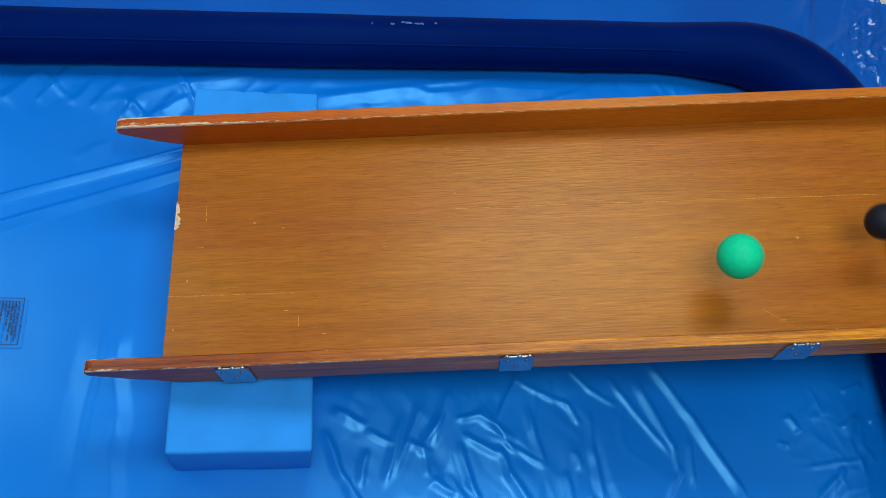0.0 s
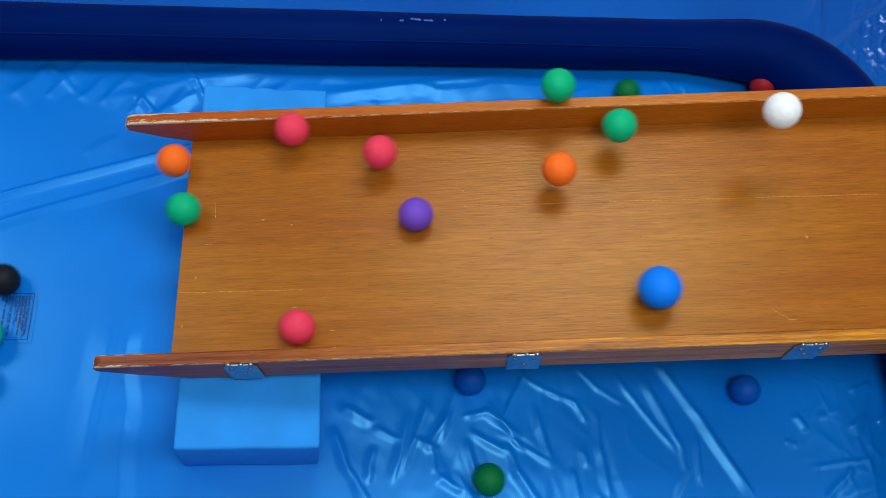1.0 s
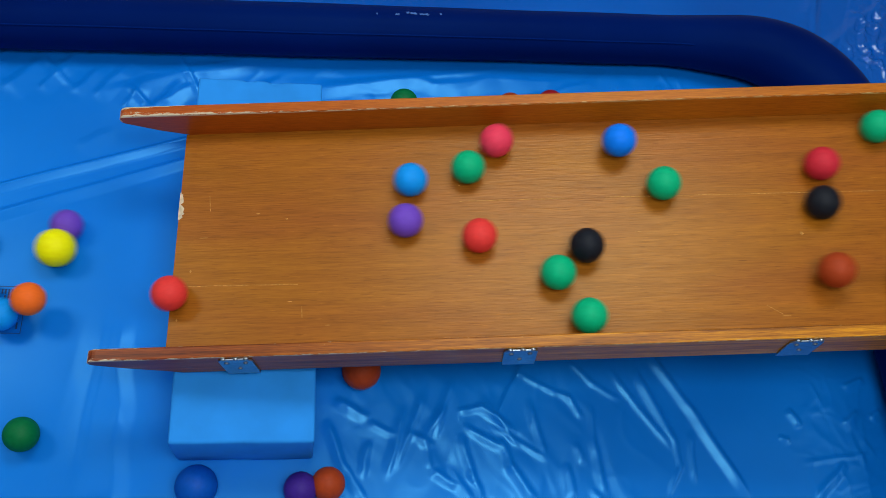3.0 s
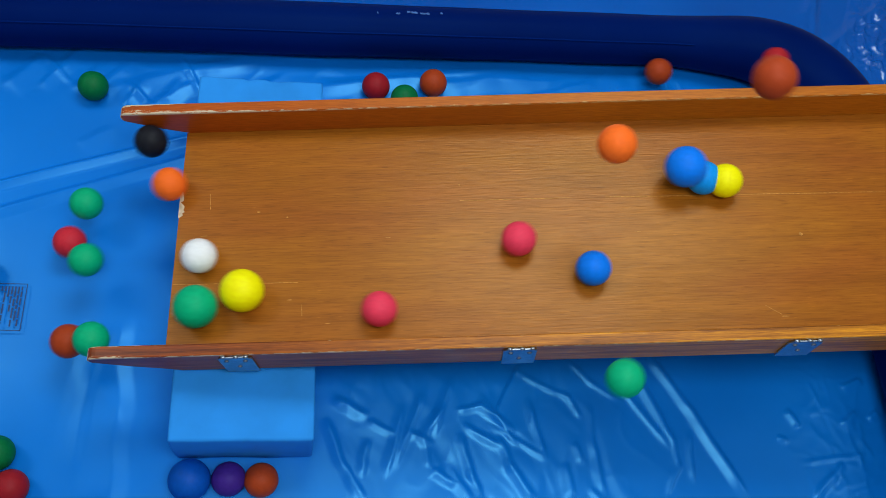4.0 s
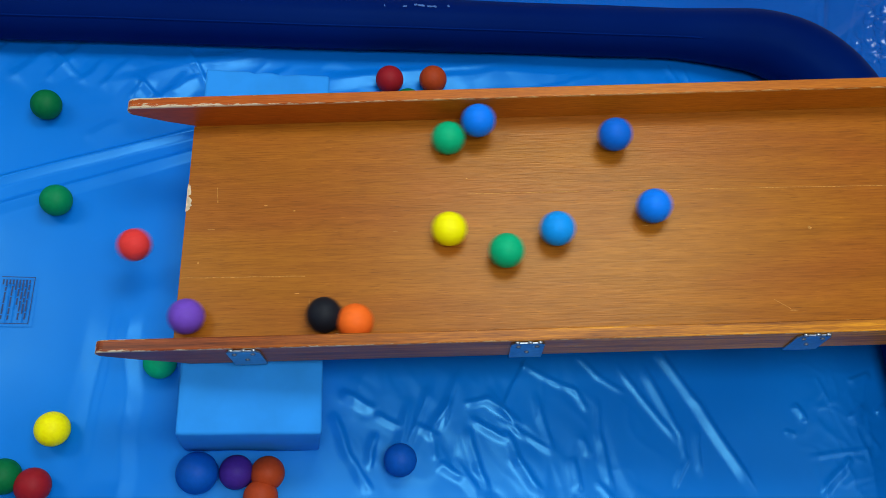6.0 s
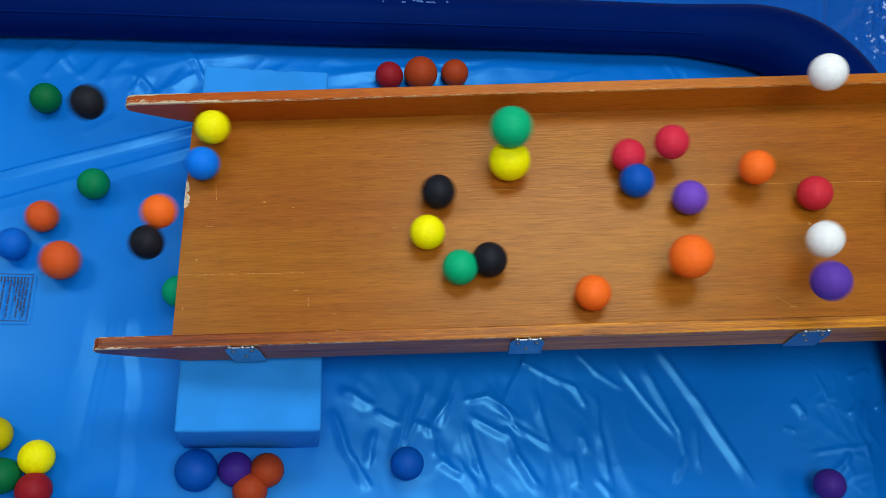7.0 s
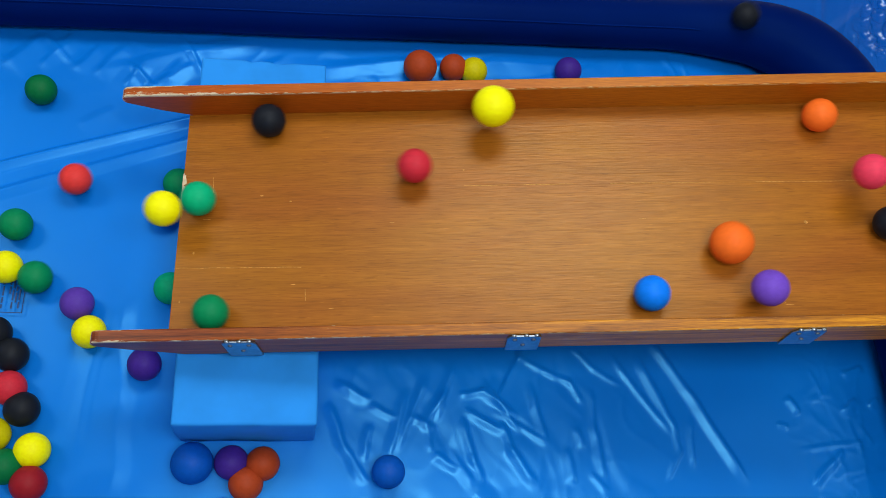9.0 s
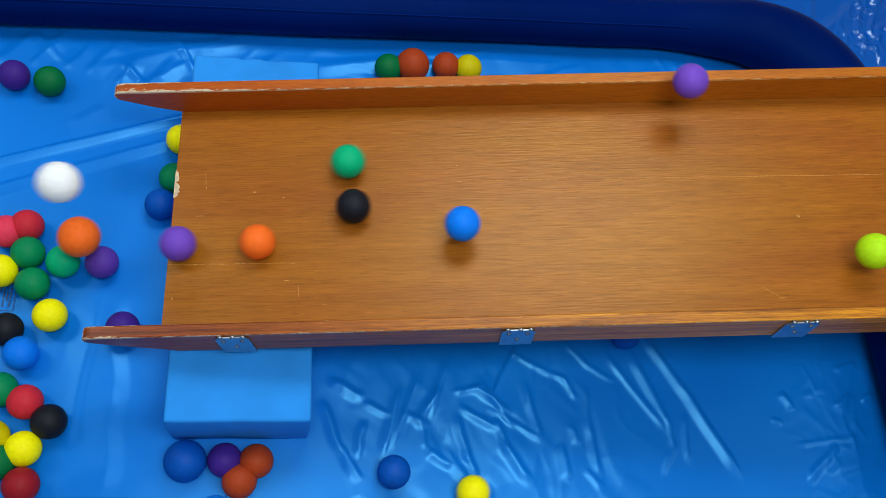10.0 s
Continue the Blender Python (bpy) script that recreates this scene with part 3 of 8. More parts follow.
def wooden_ramp():
    base = tagged(new("wooden_ramp"), "varnished wooden chute with low side rails, worn at its end", "ramp")
    base.matrix_world = pose(0, 0, FOOT, 0, -SLOPE, 0)
    part("bed", box(0.0, LENGTH, -WIDE / 2, WIDE / 2, -BOARD, 0, 0.0012, 2), M_BED, base, "amber oak veneer board, scratched")
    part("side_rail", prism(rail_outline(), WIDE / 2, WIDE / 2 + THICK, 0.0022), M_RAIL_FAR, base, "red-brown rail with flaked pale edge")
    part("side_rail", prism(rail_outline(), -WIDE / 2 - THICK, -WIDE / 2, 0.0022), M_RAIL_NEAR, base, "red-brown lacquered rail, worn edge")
    rng = random.Random(8)
    # bare chips at the bed's end and flecks
    for y, s in ((0.081, 1.0), (0.055, 1.2)):
        bm = bmesh.new()
        ring = [bm.verts.new((-0.0008 + max(0, 0.0085 * s * math.cos(a) * rng.uniform(0.7, 1.15)), y + 0.013 * s * math.sin(a) * rng.uniform(0.8, 1.1), 0.0006)) for a in [k * math.pi / 12 - math.pi / 2 for k in range(13)]]
        bm.faces.new(ring)
        part("chip", bm, M_PALE, base, "chipped edge showing bare wood")
    for x, y, l, w in ((1.094, -0.025, 0.008, 0.007), (0.048, 0.003, 0.018, 0.0015), (0.204, -0.121, 0.012, 0.002), (0.03, -0.06, 0.004, 0.005), (0.014, -0.148, 0.004, 0.006), (1.04, -0.175, 0.018, 0.0015), (0.142, 0.047, 0.007, 0.003), (0.193, 0.035, 0.006, 0.003), (0.500, 0.090, 0.005, 0.002), (0.372, -0.010, 0.010, 0.0012), (0.81, -0.012, 0.016, 0.0014), (0.27, -0.165, 0.010, 0.0012)):
        bm = bmesh.new()
        bm.faces.new([bm.verts.new((x + l / 2 * math.cos(a) * rng.uniform(0.6, 1.1), y + w / 2 * math.sin(a) * rng.uniform(0.6, 1.1), 0.0005)) for a in [k * math.pi / 5 for k in range(10)]])
        part("fleck", bm, M_SCRATCH, base, "small pale dent")
    for x0, x1, y0, y1 in ((0.50, 0.70, 0.0585, 0.058), (0.76, 1.26, 0.0575, 0.0525), (0.0, 0.217, -0.087, -0.0895), (0.053, 0.056, 0.085, 0.055), (0.225, 0.226, -0.13, -0.15), (1.01, 1.035, -0.155, -0.172)):
        bm = bmesh.new()
        n = 14
        rowa, rowb = [], []
        for k in range(n + 1):
            s = k / n
            x, y = x0 + (x1 - x0) * s, y0 + (y1 - y0) * s + 0.0004 * math.sin(s * 23)
            w = 0.00055 * rng.uniform(0.4, 1.3)
            ox, oy = (0, w) if abs(x1 - x0) > abs(y1 - y0) else (w, 0)
            rowa.append(bm.verts.new((x - ox, y - oy, 0.0005)))
            rowb.append(bm.verts.new((x + ox, y + oy, 0.0005)))
        for k in range(n):
            bm.faces.new((rowa[k], rowa[k + 1], rowb[k + 1], rowb[k]))
        part("scratch", bm, M_SCRATCH, base, "fine pale scratch")
    # zinc brackets on the outside of the near rail
    yo = -WIDE / 2 - THICK
    for u in (0.131, 0.586, 1.042):
        bm = prism([(u - 0.027, -0.016), (u + 0.027, -0.016), (u + 0.027, HIGH - 0.014), (u + 0.02, HIGH - 0.006), (u - 0.02, HIGH - 0.006), (u - 0.027, HIGH - 0.014)], yo - 0.004, yo - 0.0005, 0.0008)
        plate = part("bracket", bm, M_STEEL, base, "zinc-plated steel bracket plate")
        for du, dn in ((-0.015, 0.046), (0.015, 0.046), (0.0, 0.016)):
            bm = bmesh.new()
            bmesh.ops.create_cone(bm, cap_ends=True, segments=14, radius1=0.0045, radius2=0.003, depth=0.0022, matrix=Matrix.Translation((u + du, yo - 0.005, dn)) @ Matrix.Rotation(radians(90), 4, "X"))
            part("screw", bm, M_SCREW, plate)
        # hinge knuckles on the plate's upper edge
        for du in (-0.017, 0.003, 0.019):
            bm = bmesh.new()
            bmesh.ops.create_cone(bm, cap_ends=True, segments=12, radius1=0.0030, radius2=0.0030, depth=0.007, matrix=Matrix.Translation((u + du, yo - 0.0026, HIGH - 0.0045)) @ Matrix.Rotation(radians(90), 4, "Y"))
            part("knuckle", bm, M_STEEL, plate, smooth=True)
    return base


# ---- balls ----
# some words name colours that carry the pool floor's shade
WORDS = {"blue_half_shaded": "matt half-shaded blue", "amber": "matt half-shaded orange", "green_half_shaded": "matt half-shaded green", "red_half_shaded": "matt half-shaded red", "green": "matt green", "green_light": "matt light green", "rose": "matt rose red", "crimson": "matt crimson", "orange_shaded": "matt floor-shaded orange", "cyan": "matt sky blue", "lime": "matt lime", "green_shaded": "matt floor-shaded green", "blue_shaded": "matt floor-shaded blue"}
SIZES = {"S": 0.030, "L": 0.03625, "H": 0.046}
BALL_MESH = {}


def ball(colour, size):
    if (colour, size) not in BALL_MESH:
        bm = bmesh.new()
        bmesh.ops.create_icosphere(bm, subdivisions=4, radius=SIZES[size])
        me = bpy.data.meshes.new("ball")
        bm.to_mesh(me)
        bm.free()
        me.materials.append(BALL_MATS[colour])
        for poly in me.polygons:
            poly.use_smooth = True
        BALL_MESH[colour, size] = me
    ob = new("ball", BALL_MESH[colour, size])
    big = {"S": "small", "L": "larger", "H": "large"}[size]
    return tagged(ob, "%s %s plastic ball rolling down the ramp" % (big, WORDS.get(colour, "matt " + colour)), "ball", "loose coloured balls")


def roll(ob, rows):
    walk(ob, [(t, pose(x, y, z)) for t, x, y, z in rows])


room()
outer_sheet()
pool()
foam_block()
upper_support()
wooden_ramp()


def motions():
    roll(ball('green_light', 'L'), [(0, 0.916, -0.104, 0.438), (0.1, 0.855, -0.100, 0.379), (0.2, 0.681, -0.170, 0.321), (0.3, 0.578, -0.134, 0.304), (0.4, 0.453, -0.129, 0.284), (0.5, 0.312, -0.101, 0.261), (0.6, 0.140, -0.079, 0.234), (0.7, -0.024, -0.063, 0.205), (0.8, -0.217, -0.014, 0.050), (0.9, -0.306, -0.061, 0.036), (1.1, -0.409, -0.180, 0.036), (1.53, -0.600, -0.400, 0.036), (10, -0.600, -0.400, 0.036)])
    roll(ball('green_light', 'L'), [(0, 1.380, -0.140, 0.433), (0.2, 0.990, -0.140, 0.370), (0.3, 0.795, -0.132, 0.339), (0.4, 0.584, -0.127, 0.305), (0.5, 0.392, -0.122, 0.274), (0.6, 0.240, -0.128, 0.250), (0.7, 0.081, -0.130, 0.224), (0.8, -0.086, -0.128, 0.177), (0.9, -0.241, -0.130, 0.036), (1, -0.366, -0.195, 0.036), (1.23, -0.600, -0.315, 0.036), (10, -0.600, -0.315, 0.036)])
    roll(ball('black', 'S'), [(0, 1.159, -0.051, 0.471), (0.1, 1.123, 0.022, 0.415), (0.2, 0.900, 0.011, 0.349), (0.3, 0.723, -0.017, 0.321), (0.4, 0.584, 0.015, 0.299), (0.5, 0.428, -0.002, 0.274), (0.6, 0.272, 0.007, 0.249), (0.7, 0.110, 0.006, 0.223), (0.8, -0.062, 0.013, 0.184), (0.9, -0.261, 0.058, 0.030), (1, -0.339, -0.013, 0.030), (1.13, -0.431, -0.089, 0.030), (1.47, -0.600, -0.230, 0.030), (10, -0.600, -0.230, 0.030)])
    roll(ball('green', 'S'), [(0, 1.251, -0.045, 0.406), (0.1, 1.101, -0.045, 0.382), (0.2, 0.955, -0.009, 0.358), (0.3, 0.828, -0.022, 0.338), (0.4, 0.740, 0.004, 0.324), (0.5, 0.629, 0.006, 0.306), (0.6, 0.519, 0.018, 0.288), (0.7, 0.400, 0.028, 0.269), (0.8, 0.277, 0.038, 0.249), (0.9, 0.145, 0.048, 0.228), (1, 0.002, 0.059, 0.205), (1.1, -0.139, 0.066, 0.130), (1.2, -0.238, 0.033, 0.030), (1.3, -0.316, -0.041, 0.030), (1.43, -0.415, -0.077, 0.030), (1.73, -0.600, -0.145, 0.030), (10, -0.600, -0.145, 0.030)])
    roll(ball('orange', 'S'), [(0, 1.610, 0.072, 0.480), (0.03, 1.575, 0.094, 0.458), (0.3, 1.104, 0.094, 0.462), (0.4, 0.940, 0.111, 0.396), (0.5, 0.727, 0.048, 0.342), (0.6, 0.610, 0.132, 0.303), (0.7, 0.451, 0.149, 0.277), (0.8, 0.296, 0.123, 0.252), (0.9, 0.127, 0.173, 0.225), (1, -0.024, 0.159, 0.199), (1.1, -0.148, 0.126, 0.122), (1.2, -0.291, 0.167, 0.030), (1.3, -0.399, 0.087, 0.030), (1.53, -0.600, -0.060, 0.030), (10, -0.600, -0.060, 0.030)])
    roll(ball('rose', 'S'), [(0, 1.664, 0.110, 0.514), (0.1, 1.575, 0.157, 0.458), (0.3, 1.142, 0.157, 0.508), (0.4, 0.942, 0.184, 0.456), (0.5, 0.893, 0.183, 0.428), (0.6, 0.780, 0.108, 0.380), (0.7, 0.690, 0.117, 0.336), (0.8, 0.523, 0.160, 0.289), (0.9, 0.351, 0.167, 0.261), (1, 0.186, 0.196, 0.265), (1.1, 0.045, 0.157, 0.212), (1.2, -0.150, 0.174, 0.120), (1.3, -0.301, 0.127, 0.030), (1.37, -0.406, 0.091, 0.030), (1.57, -0.600, 0.025, 0.030), (10, -0.600, 0.025, 0.030)])
    roll(ball('rose', 'S'), [(0, 1.575, 0.096, 0.458), (0.4, 1.122, 0.096, 0.465), (0.5, 1.046, 0.178, 0.493), (0.6, 0.914, 0.227, 0.452), (0.7, 0.742, 0.197, 0.384), (0.8, 0.605, 0.168, 0.322), (0.9, 0.481, 0.175, 0.292), (1, 0.342, 0.142, 0.290), (1.1, 0.196, 0.136, 0.236), (1.2, 0.039, 0.119, 0.211), (1.3, -0.127, 0.116, 0.141), (1.4, -0.260, 0.075, 0.030), (1.5, -0.396, 0.030, 0.030), (1.57, -0.467, 0.058, 0.030), (1.7, -0.600, 0.110, 0.030), (10, -0.600, 0.110, 0.030)])
    roll(ball('rose', 'S'), [(0, 1.749, -0.051, 0.540), (0.17, 1.575, 0.048, 0.458), (0.4, 1.172, 0.048, 0.453), (0.5, 1.001, 0.057, 0.426), (0.6, 0.811, 0.029, 0.355), (0.7, 0.628, -0.018, 0.306), (0.8, 0.506, -0.042, 0.286), (0.9, 0.354, -0.098, 0.262), (1, 0.208, -0.167, 0.238), (1.1, 0.078, -0.141, 0.217), (1.2, -0.054, -0.117, 0.188), (1.3, -0.220, -0.084, 0.039), (1.4, -0.297, -0.139, 0.030), (1.5, -0.389, -0.171, 0.030), (1.67, -0.463, -0.043, 0.030), (2.07, -0.600, 0.195, 0.030), (10, -0.600, 0.195, 0.030)])
    roll(ball('purple', 'S'), [(0, 1.772, 0.055, 0.551), (0.2, 1.575, -0.116, 0.458), (0.5, 1.016, -0.116, 0.428), (0.6, 0.894, 0.013, 0.348), (0.7, 0.745, 0.093, 0.325), (0.8, 0.632, 0.089, 0.306), (0.9, 0.517, 0.054, 0.288), (1, 0.406, 0.032, 0.270), (1.1, 0.283, -0.003, 0.250), (1.2, 0.160, -0.041, 0.231), (1.3, 0.024, -0.082, 0.209), (1.4, -0.129, -0.101, 0.139), (1.5, -0.252, -0.138, 0.030), (1.67, -0.374, 0.008, 0.030), (2.03, -0.600, 0.280, 0.030), (10, -0.600, 0.280, 0.030)])
    roll(ball('orange', 'S'), [(0, 1.780, 0.145, 0.554), (0.2, 1.575, -0.003, 0.458), (0.5, 1.076, -0.003, 0.518), (0.6, 0.939, -0.023, 0.416), (0.7, 0.926, 0.053, 0.354), (0.8, 0.828, 0.055, 0.378), (0.9, 0.724, 0.054, 0.381), (1, 0.647, 0.090, 0.349), (1.1, 0.560, 0.125, 0.295), (1.2, 0.455, 0.129, 0.278), (1.3, 0.350, 0.129, 0.261), (1.4, 0.241, 0.128, 0.244), (1.5, 0.131, 0.133, 0.226), (1.6, 0.006, 0.138, 0.206), (1.7, -0.119, 0.140, 0.148), (1.8, -0.213, 0.109, 0.048), (1.9, -0.331, 0.118, 0.030), (2.1, -0.453, -0.063, 0.030), (2.57, -0.680, -0.400, 0.030), (10, -0.680, -0.400, 0.030)])
    roll(ball('green', 'S'), [(0, 1.880, -0.080, 0.577), (0.17, 1.880, -0.080, 0.577), (0.47, 1.575, 0.138, 0.458), (0.7, 1.094, 0.138, 0.441), (0.8, 0.885, 0.108, 0.407), (0.9, 0.747, 0.144, 0.405), (1, 0.647, 0.234, 0.389), (1.1, 0.510, 0.233, 0.395), (1.2, 0.454, 0.454, 0.050), (1.4, 0.211, 0.446, 0.080), (1.5, 0.116, 0.474, 0.080), (1.6, 0.039, 0.440, 0.030), (1.73, -0.086, 0.375, 0.030), (1.9, -0.121, 0.241, 0.146), (2, -0.228, 0.300, 0.030), (2.1, -0.295, 0.289, 0.030), (2.2, -0.350, 0.290, 0.030), (2.5, -0.465, 0.078, 0.030), (3.17, -0.680, -0.315, 0.030), (10, -0.680, -0.315, 0.030)])
    roll(ball('green', 'S'), [(0, 1.860, 0.011, 0.569), (0.27, 1.575, 0.169, 0.458), (0.7, 1.080, 0.169, 0.498), (0.8, 0.973, 0.161, 0.461), (0.9, 0.894, 0.203, 0.418), (1, 0.755, 0.166, 0.376), (1.1, 0.627, 0.171, 0.326), (1.2, 0.497, 0.184, 0.285), (1.3, 0.376, 0.182, 0.301), (1.4, 0.301, 0.163, 0.253), (1.5, 0.231, 0.169, 0.242), (1.6, 0.155, 0.178, 0.230), (1.7, 0.069, 0.181, 0.216), (1.8, -0.021, 0.181, 0.200), (1.9, -0.101, 0.156, 0.161), (2, -0.140, 0.085, 0.129), (2.1, -0.277, 0.162, 0.030), (2.2, -0.344, 0.143, 0.030), (2.4, -0.461, 0.013, 0.030), (2.9, -0.680, -0.230, 0.030), (10, -0.680, -0.230, 0.030)])
    roll(ball('blue_shaded', 'S'), [(0, 1.666, 0.035, 0.516), (0.17, 1.575, -0.170, 0.458), (0.3, 1.276, -0.368, 0.130), (0.4, 1.128, -0.344, 0.030), (0.5, 1.086, -0.300, 0.030), (0.6, 0.964, -0.277, 0.030), (0.7, 0.816, -0.267, 0.030), (0.8, 0.732, -0.235, 0.030), (0.9, 0.621, -0.213, 0.030), (1, 0.532, -0.197, 0.030), (1.2, 0.477, -0.117, 0.030), (1.5, 0.435, -0.049, 0.030), (4.2, 0.423, -0.062, 0.030), (4.4, 0.396, -0.167, 0.030), (4.5, 0.385, -0.205, 0.030), (4.6, 0.363, -0.227, 0.030), (4.8, 0.344, -0.271, 0.030), (5, 0.328, -0.322, 0.030), (5.2, 0.316, -0.368, 0.030), (5.5, 0.363, -0.387, 0.030), (5.7, 0.382, -0.368, 0.030), (6.8, 0.406, -0.386, 0.030), (7, 0.408, -0.383, 0.030), (7.5, 0.402, -0.375, 0.030), (8, 0.401, -0.375, 0.030), (8.2, 0.388, -0.384, 0.030), (8.5, 0.366, -0.417, 0.030), (9, 0.382, -0.408, 0.030), (9.5, 0.403, -0.410, 0.030), (10, 0.402, -0.414, 0.030)])
    roll(ball('green_shaded', 'S'), [(0, 1.801, 0.000, 0.564), (0.03, 1.801, 0.000, 0.564), (0.27, 1.575, -0.170, 0.458), (0.4, 1.364, -0.251, 0.030), (0.5, 1.164, -0.282, 0.030), (0.6, 1.030, -0.299, 0.030), (0.8, 0.780, -0.340, 0.030), (1, 0.559, -0.384, 0.030), (1.1, 0.457, -0.399, 0.030), (1.2, 0.358, -0.422, 0.030), (1.5, 0.106, -0.415, 0.030), (1.7, -0.021, -0.396, 0.030), (1.9, -0.161, -0.349, 0.030), (2, -0.211, -0.337, 0.030), (2.1, -0.272, -0.323, 0.030), (2.3, -0.307, -0.257, 0.030), (2.5, -0.291, -0.241, 0.030), (2.6, -0.270, -0.254, 0.030), (2.7, -0.248, -0.267, 0.030), (3.2, -0.254, -0.331, 0.030), (4, -0.283, -0.347, 0.030), (4.5, -0.272, -0.365, 0.030), (5, -0.261, -0.373, 0.030), (5.5, -0.278, -0.391, 0.030), (7, -0.277, -0.401, 0.030), (8, -0.277, -0.395, 0.030), (8.5, -0.271, -0.400, 0.030), (10, -0.265, -0.394, 0.030)])
    roll(ball('blue_shaded', 'S'), [(0, 1.880, 0.080, 0.577), (0.23, 1.880, 0.080, 0.577), (0.57, 1.575, -0.170, 0.458), (0.7, 1.243, -0.259, 0.030), (0.8, 1.272, -0.211, 0.030), (0.9, 1.211, -0.191, 0.030), (1, 1.085, -0.214, 0.030), (1.1, 1.052, -0.173, 0.030), (1.3, 1.046, -0.098, 0.030), (9.3, 1.066, -0.069, 0.030), (10, 0.868, -0.148, 0.030)])
    roll(ball('blue', 'L'), [(0, 1.959, -0.080, 0.596), (0.27, 1.959, -0.080, 0.596), (0.57, 1.574, -0.045, 0.464), (0.8, 1.162, -0.045, 0.438), (0.9, 0.990, -0.077, 0.390), (1, 0.799, -0.127, 0.350), (1.1, 0.695, -0.077, 0.323), (1.2, 0.543, -0.080, 0.298), (1.3, 0.390, -0.127, 0.274), (1.4, 0.239, -0.089, 0.250), (1.5, 0.087, -0.092, 0.225), (1.6, -0.077, -0.079, 0.183), (1.7, -0.276, -0.023, 0.036), (1.77, -0.418, -0.066, 0.036), (1.97, -0.680, -0.145, 0.036), (10, -0.680, -0.145, 0.036)])
    roll(ball('white', 'S'), [(0, 1.959, 0.000, 0.589), (0.33, 1.959, 0.000, 0.589), (0.63, 1.575, 0.042, 0.458), (0.9, 1.128, 0.042, 0.466), (1, 0.985, 0.129, 0.503), (1.1, 0.924, 0.129, 0.493), (1.2, 0.831, 0.070, 0.438), (1.3, 0.729, 0.015, 0.372), (1.4, 0.621, 0.008, 0.315), (1.5, 0.488, -0.031, 0.283), (1.6, 0.346, -0.067, 0.260), (1.7, 0.199, -0.107, 0.237), (1.8, 0.051, -0.154, 0.213), (1.9, -0.086, -0.171, 0.171), (2, -0.171, -0.162, 0.098), (2.1, -0.318, -0.104, 0.030), (2.2, -0.445, -0.089, 0.030), (2.4, -0.680, -0.060, 0.030), (10, -0.680, -0.060, 0.030)])
    roll(ball('black', 'S'), [(0, 1.959, 0.080, 0.589), (0.53, 1.959, 0.080, 0.589), (0.87, 1.575, -0.117, 0.458), (1.2, 1.124, -0.117, 0.445), (1.3, 0.994, -0.136, 0.395), (1.4, 0.814, -0.142, 0.336), (1.5, 0.674, -0.026, 0.313), (1.6, 0.546, 0.096, 0.293), (1.7, 0.404, 0.176, 0.270), (1.8, 0.303, 0.128, 0.254), (1.9, 0.192, 0.086, 0.236), (2, 0.068, 0.067, 0.216), (2.1, -0.055, 0.036, 0.188), (2.2, -0.144, -0.019, 0.125), (2.3, -0.285, 0.011, 0.030), (2.4, -0.423, 0.016, 0.030), (2.67, -0.680, 0.025, 0.030), (10, -0.680, 0.025, 0.030)])
    roll(ball('blue_shaded', 'L'), [(0, 1.959, 0.160, 0.596), (0.6, 1.959, 0.160, 0.596), (1, 1.574, -0.165, 0.464), (1.3, 1.073, -0.165, 0.464), (1.4, 0.927, -0.250, 0.465), (1.5, 0.849, -0.326, 0.452), (1.6, 0.788, -0.394, 0.273), (1.7, 0.716, -0.435, 0.076), (1.9, 0.517, -0.496, 0.036), (2.1, 0.349, -0.418, 0.036), (2.2, 0.285, -0.403, 0.036), (2.3, 0.218, -0.395, 0.036), (2.4, 0.163, -0.391, 0.036), (2.5, 0.117, -0.395, 0.036), (2.7, 0.066, -0.401, 0.036), (3.8, 0.041, -0.395, 0.036), (4, 0.040, -0.394, 0.036), (10, 0.040, -0.394, 0.036)])
    roll(ball('yellow', 'S'), [(0, 2.038, -0.160, 0.602), (0.77, 2.038, -0.160, 0.602), (1.17, 1.575, -0.104, 0.458), (1.5, 0.975, -0.104, 0.662), (1.6, 0.853, -0.201, 0.567), (1.7, 0.788, -0.228, 0.545), (1.8, 0.691, -0.267, 0.438), (1.9, 0.581, -0.314, 0.224), (2, 0.451, -0.381, 0.030), (2.1, 0.386, -0.305, 0.030), (2.2, 0.320, -0.233, 0.030), (2.3, 0.307, -0.177, 0.030), (2.5, 0.299, -0.082, 0.030), (10, 0.299, -0.079, 0.030)])
    roll(ball('green', 'S'), [(0, 2.038, -0.080, 0.602), (0.87, 2.038, -0.080, 0.602), (1.27, 1.575, -0.033, 0.458), (1.6, 1.182, -0.033, 0.395), (1.7, 1.081, 0.001, 0.438), (1.8, 0.894, -0.008, 0.449), (1.9, 0.810, 0.067, 0.435), (2, 0.635, 0.016, 0.554), (2.1, 0.524, 0.033, 0.544), (2.2, 0.415, 0.042, 0.569), (2.3, 0.326, 0.012, 0.540), (2.4, 0.216, 0.013, 0.541), (2.5, 0.100, 0.010, 0.521), (2.6, -0.052, 0.091, 0.347), (2.7, -0.198, 0.128, 0.127), (2.8, -0.279, 0.087, 0.030), (2.9, -0.324, 0.050, 0.030), (3.07, -0.448, 0.071, 0.030), (3.4, -0.680, 0.110, 0.030), (10, -0.680, 0.110, 0.030)])
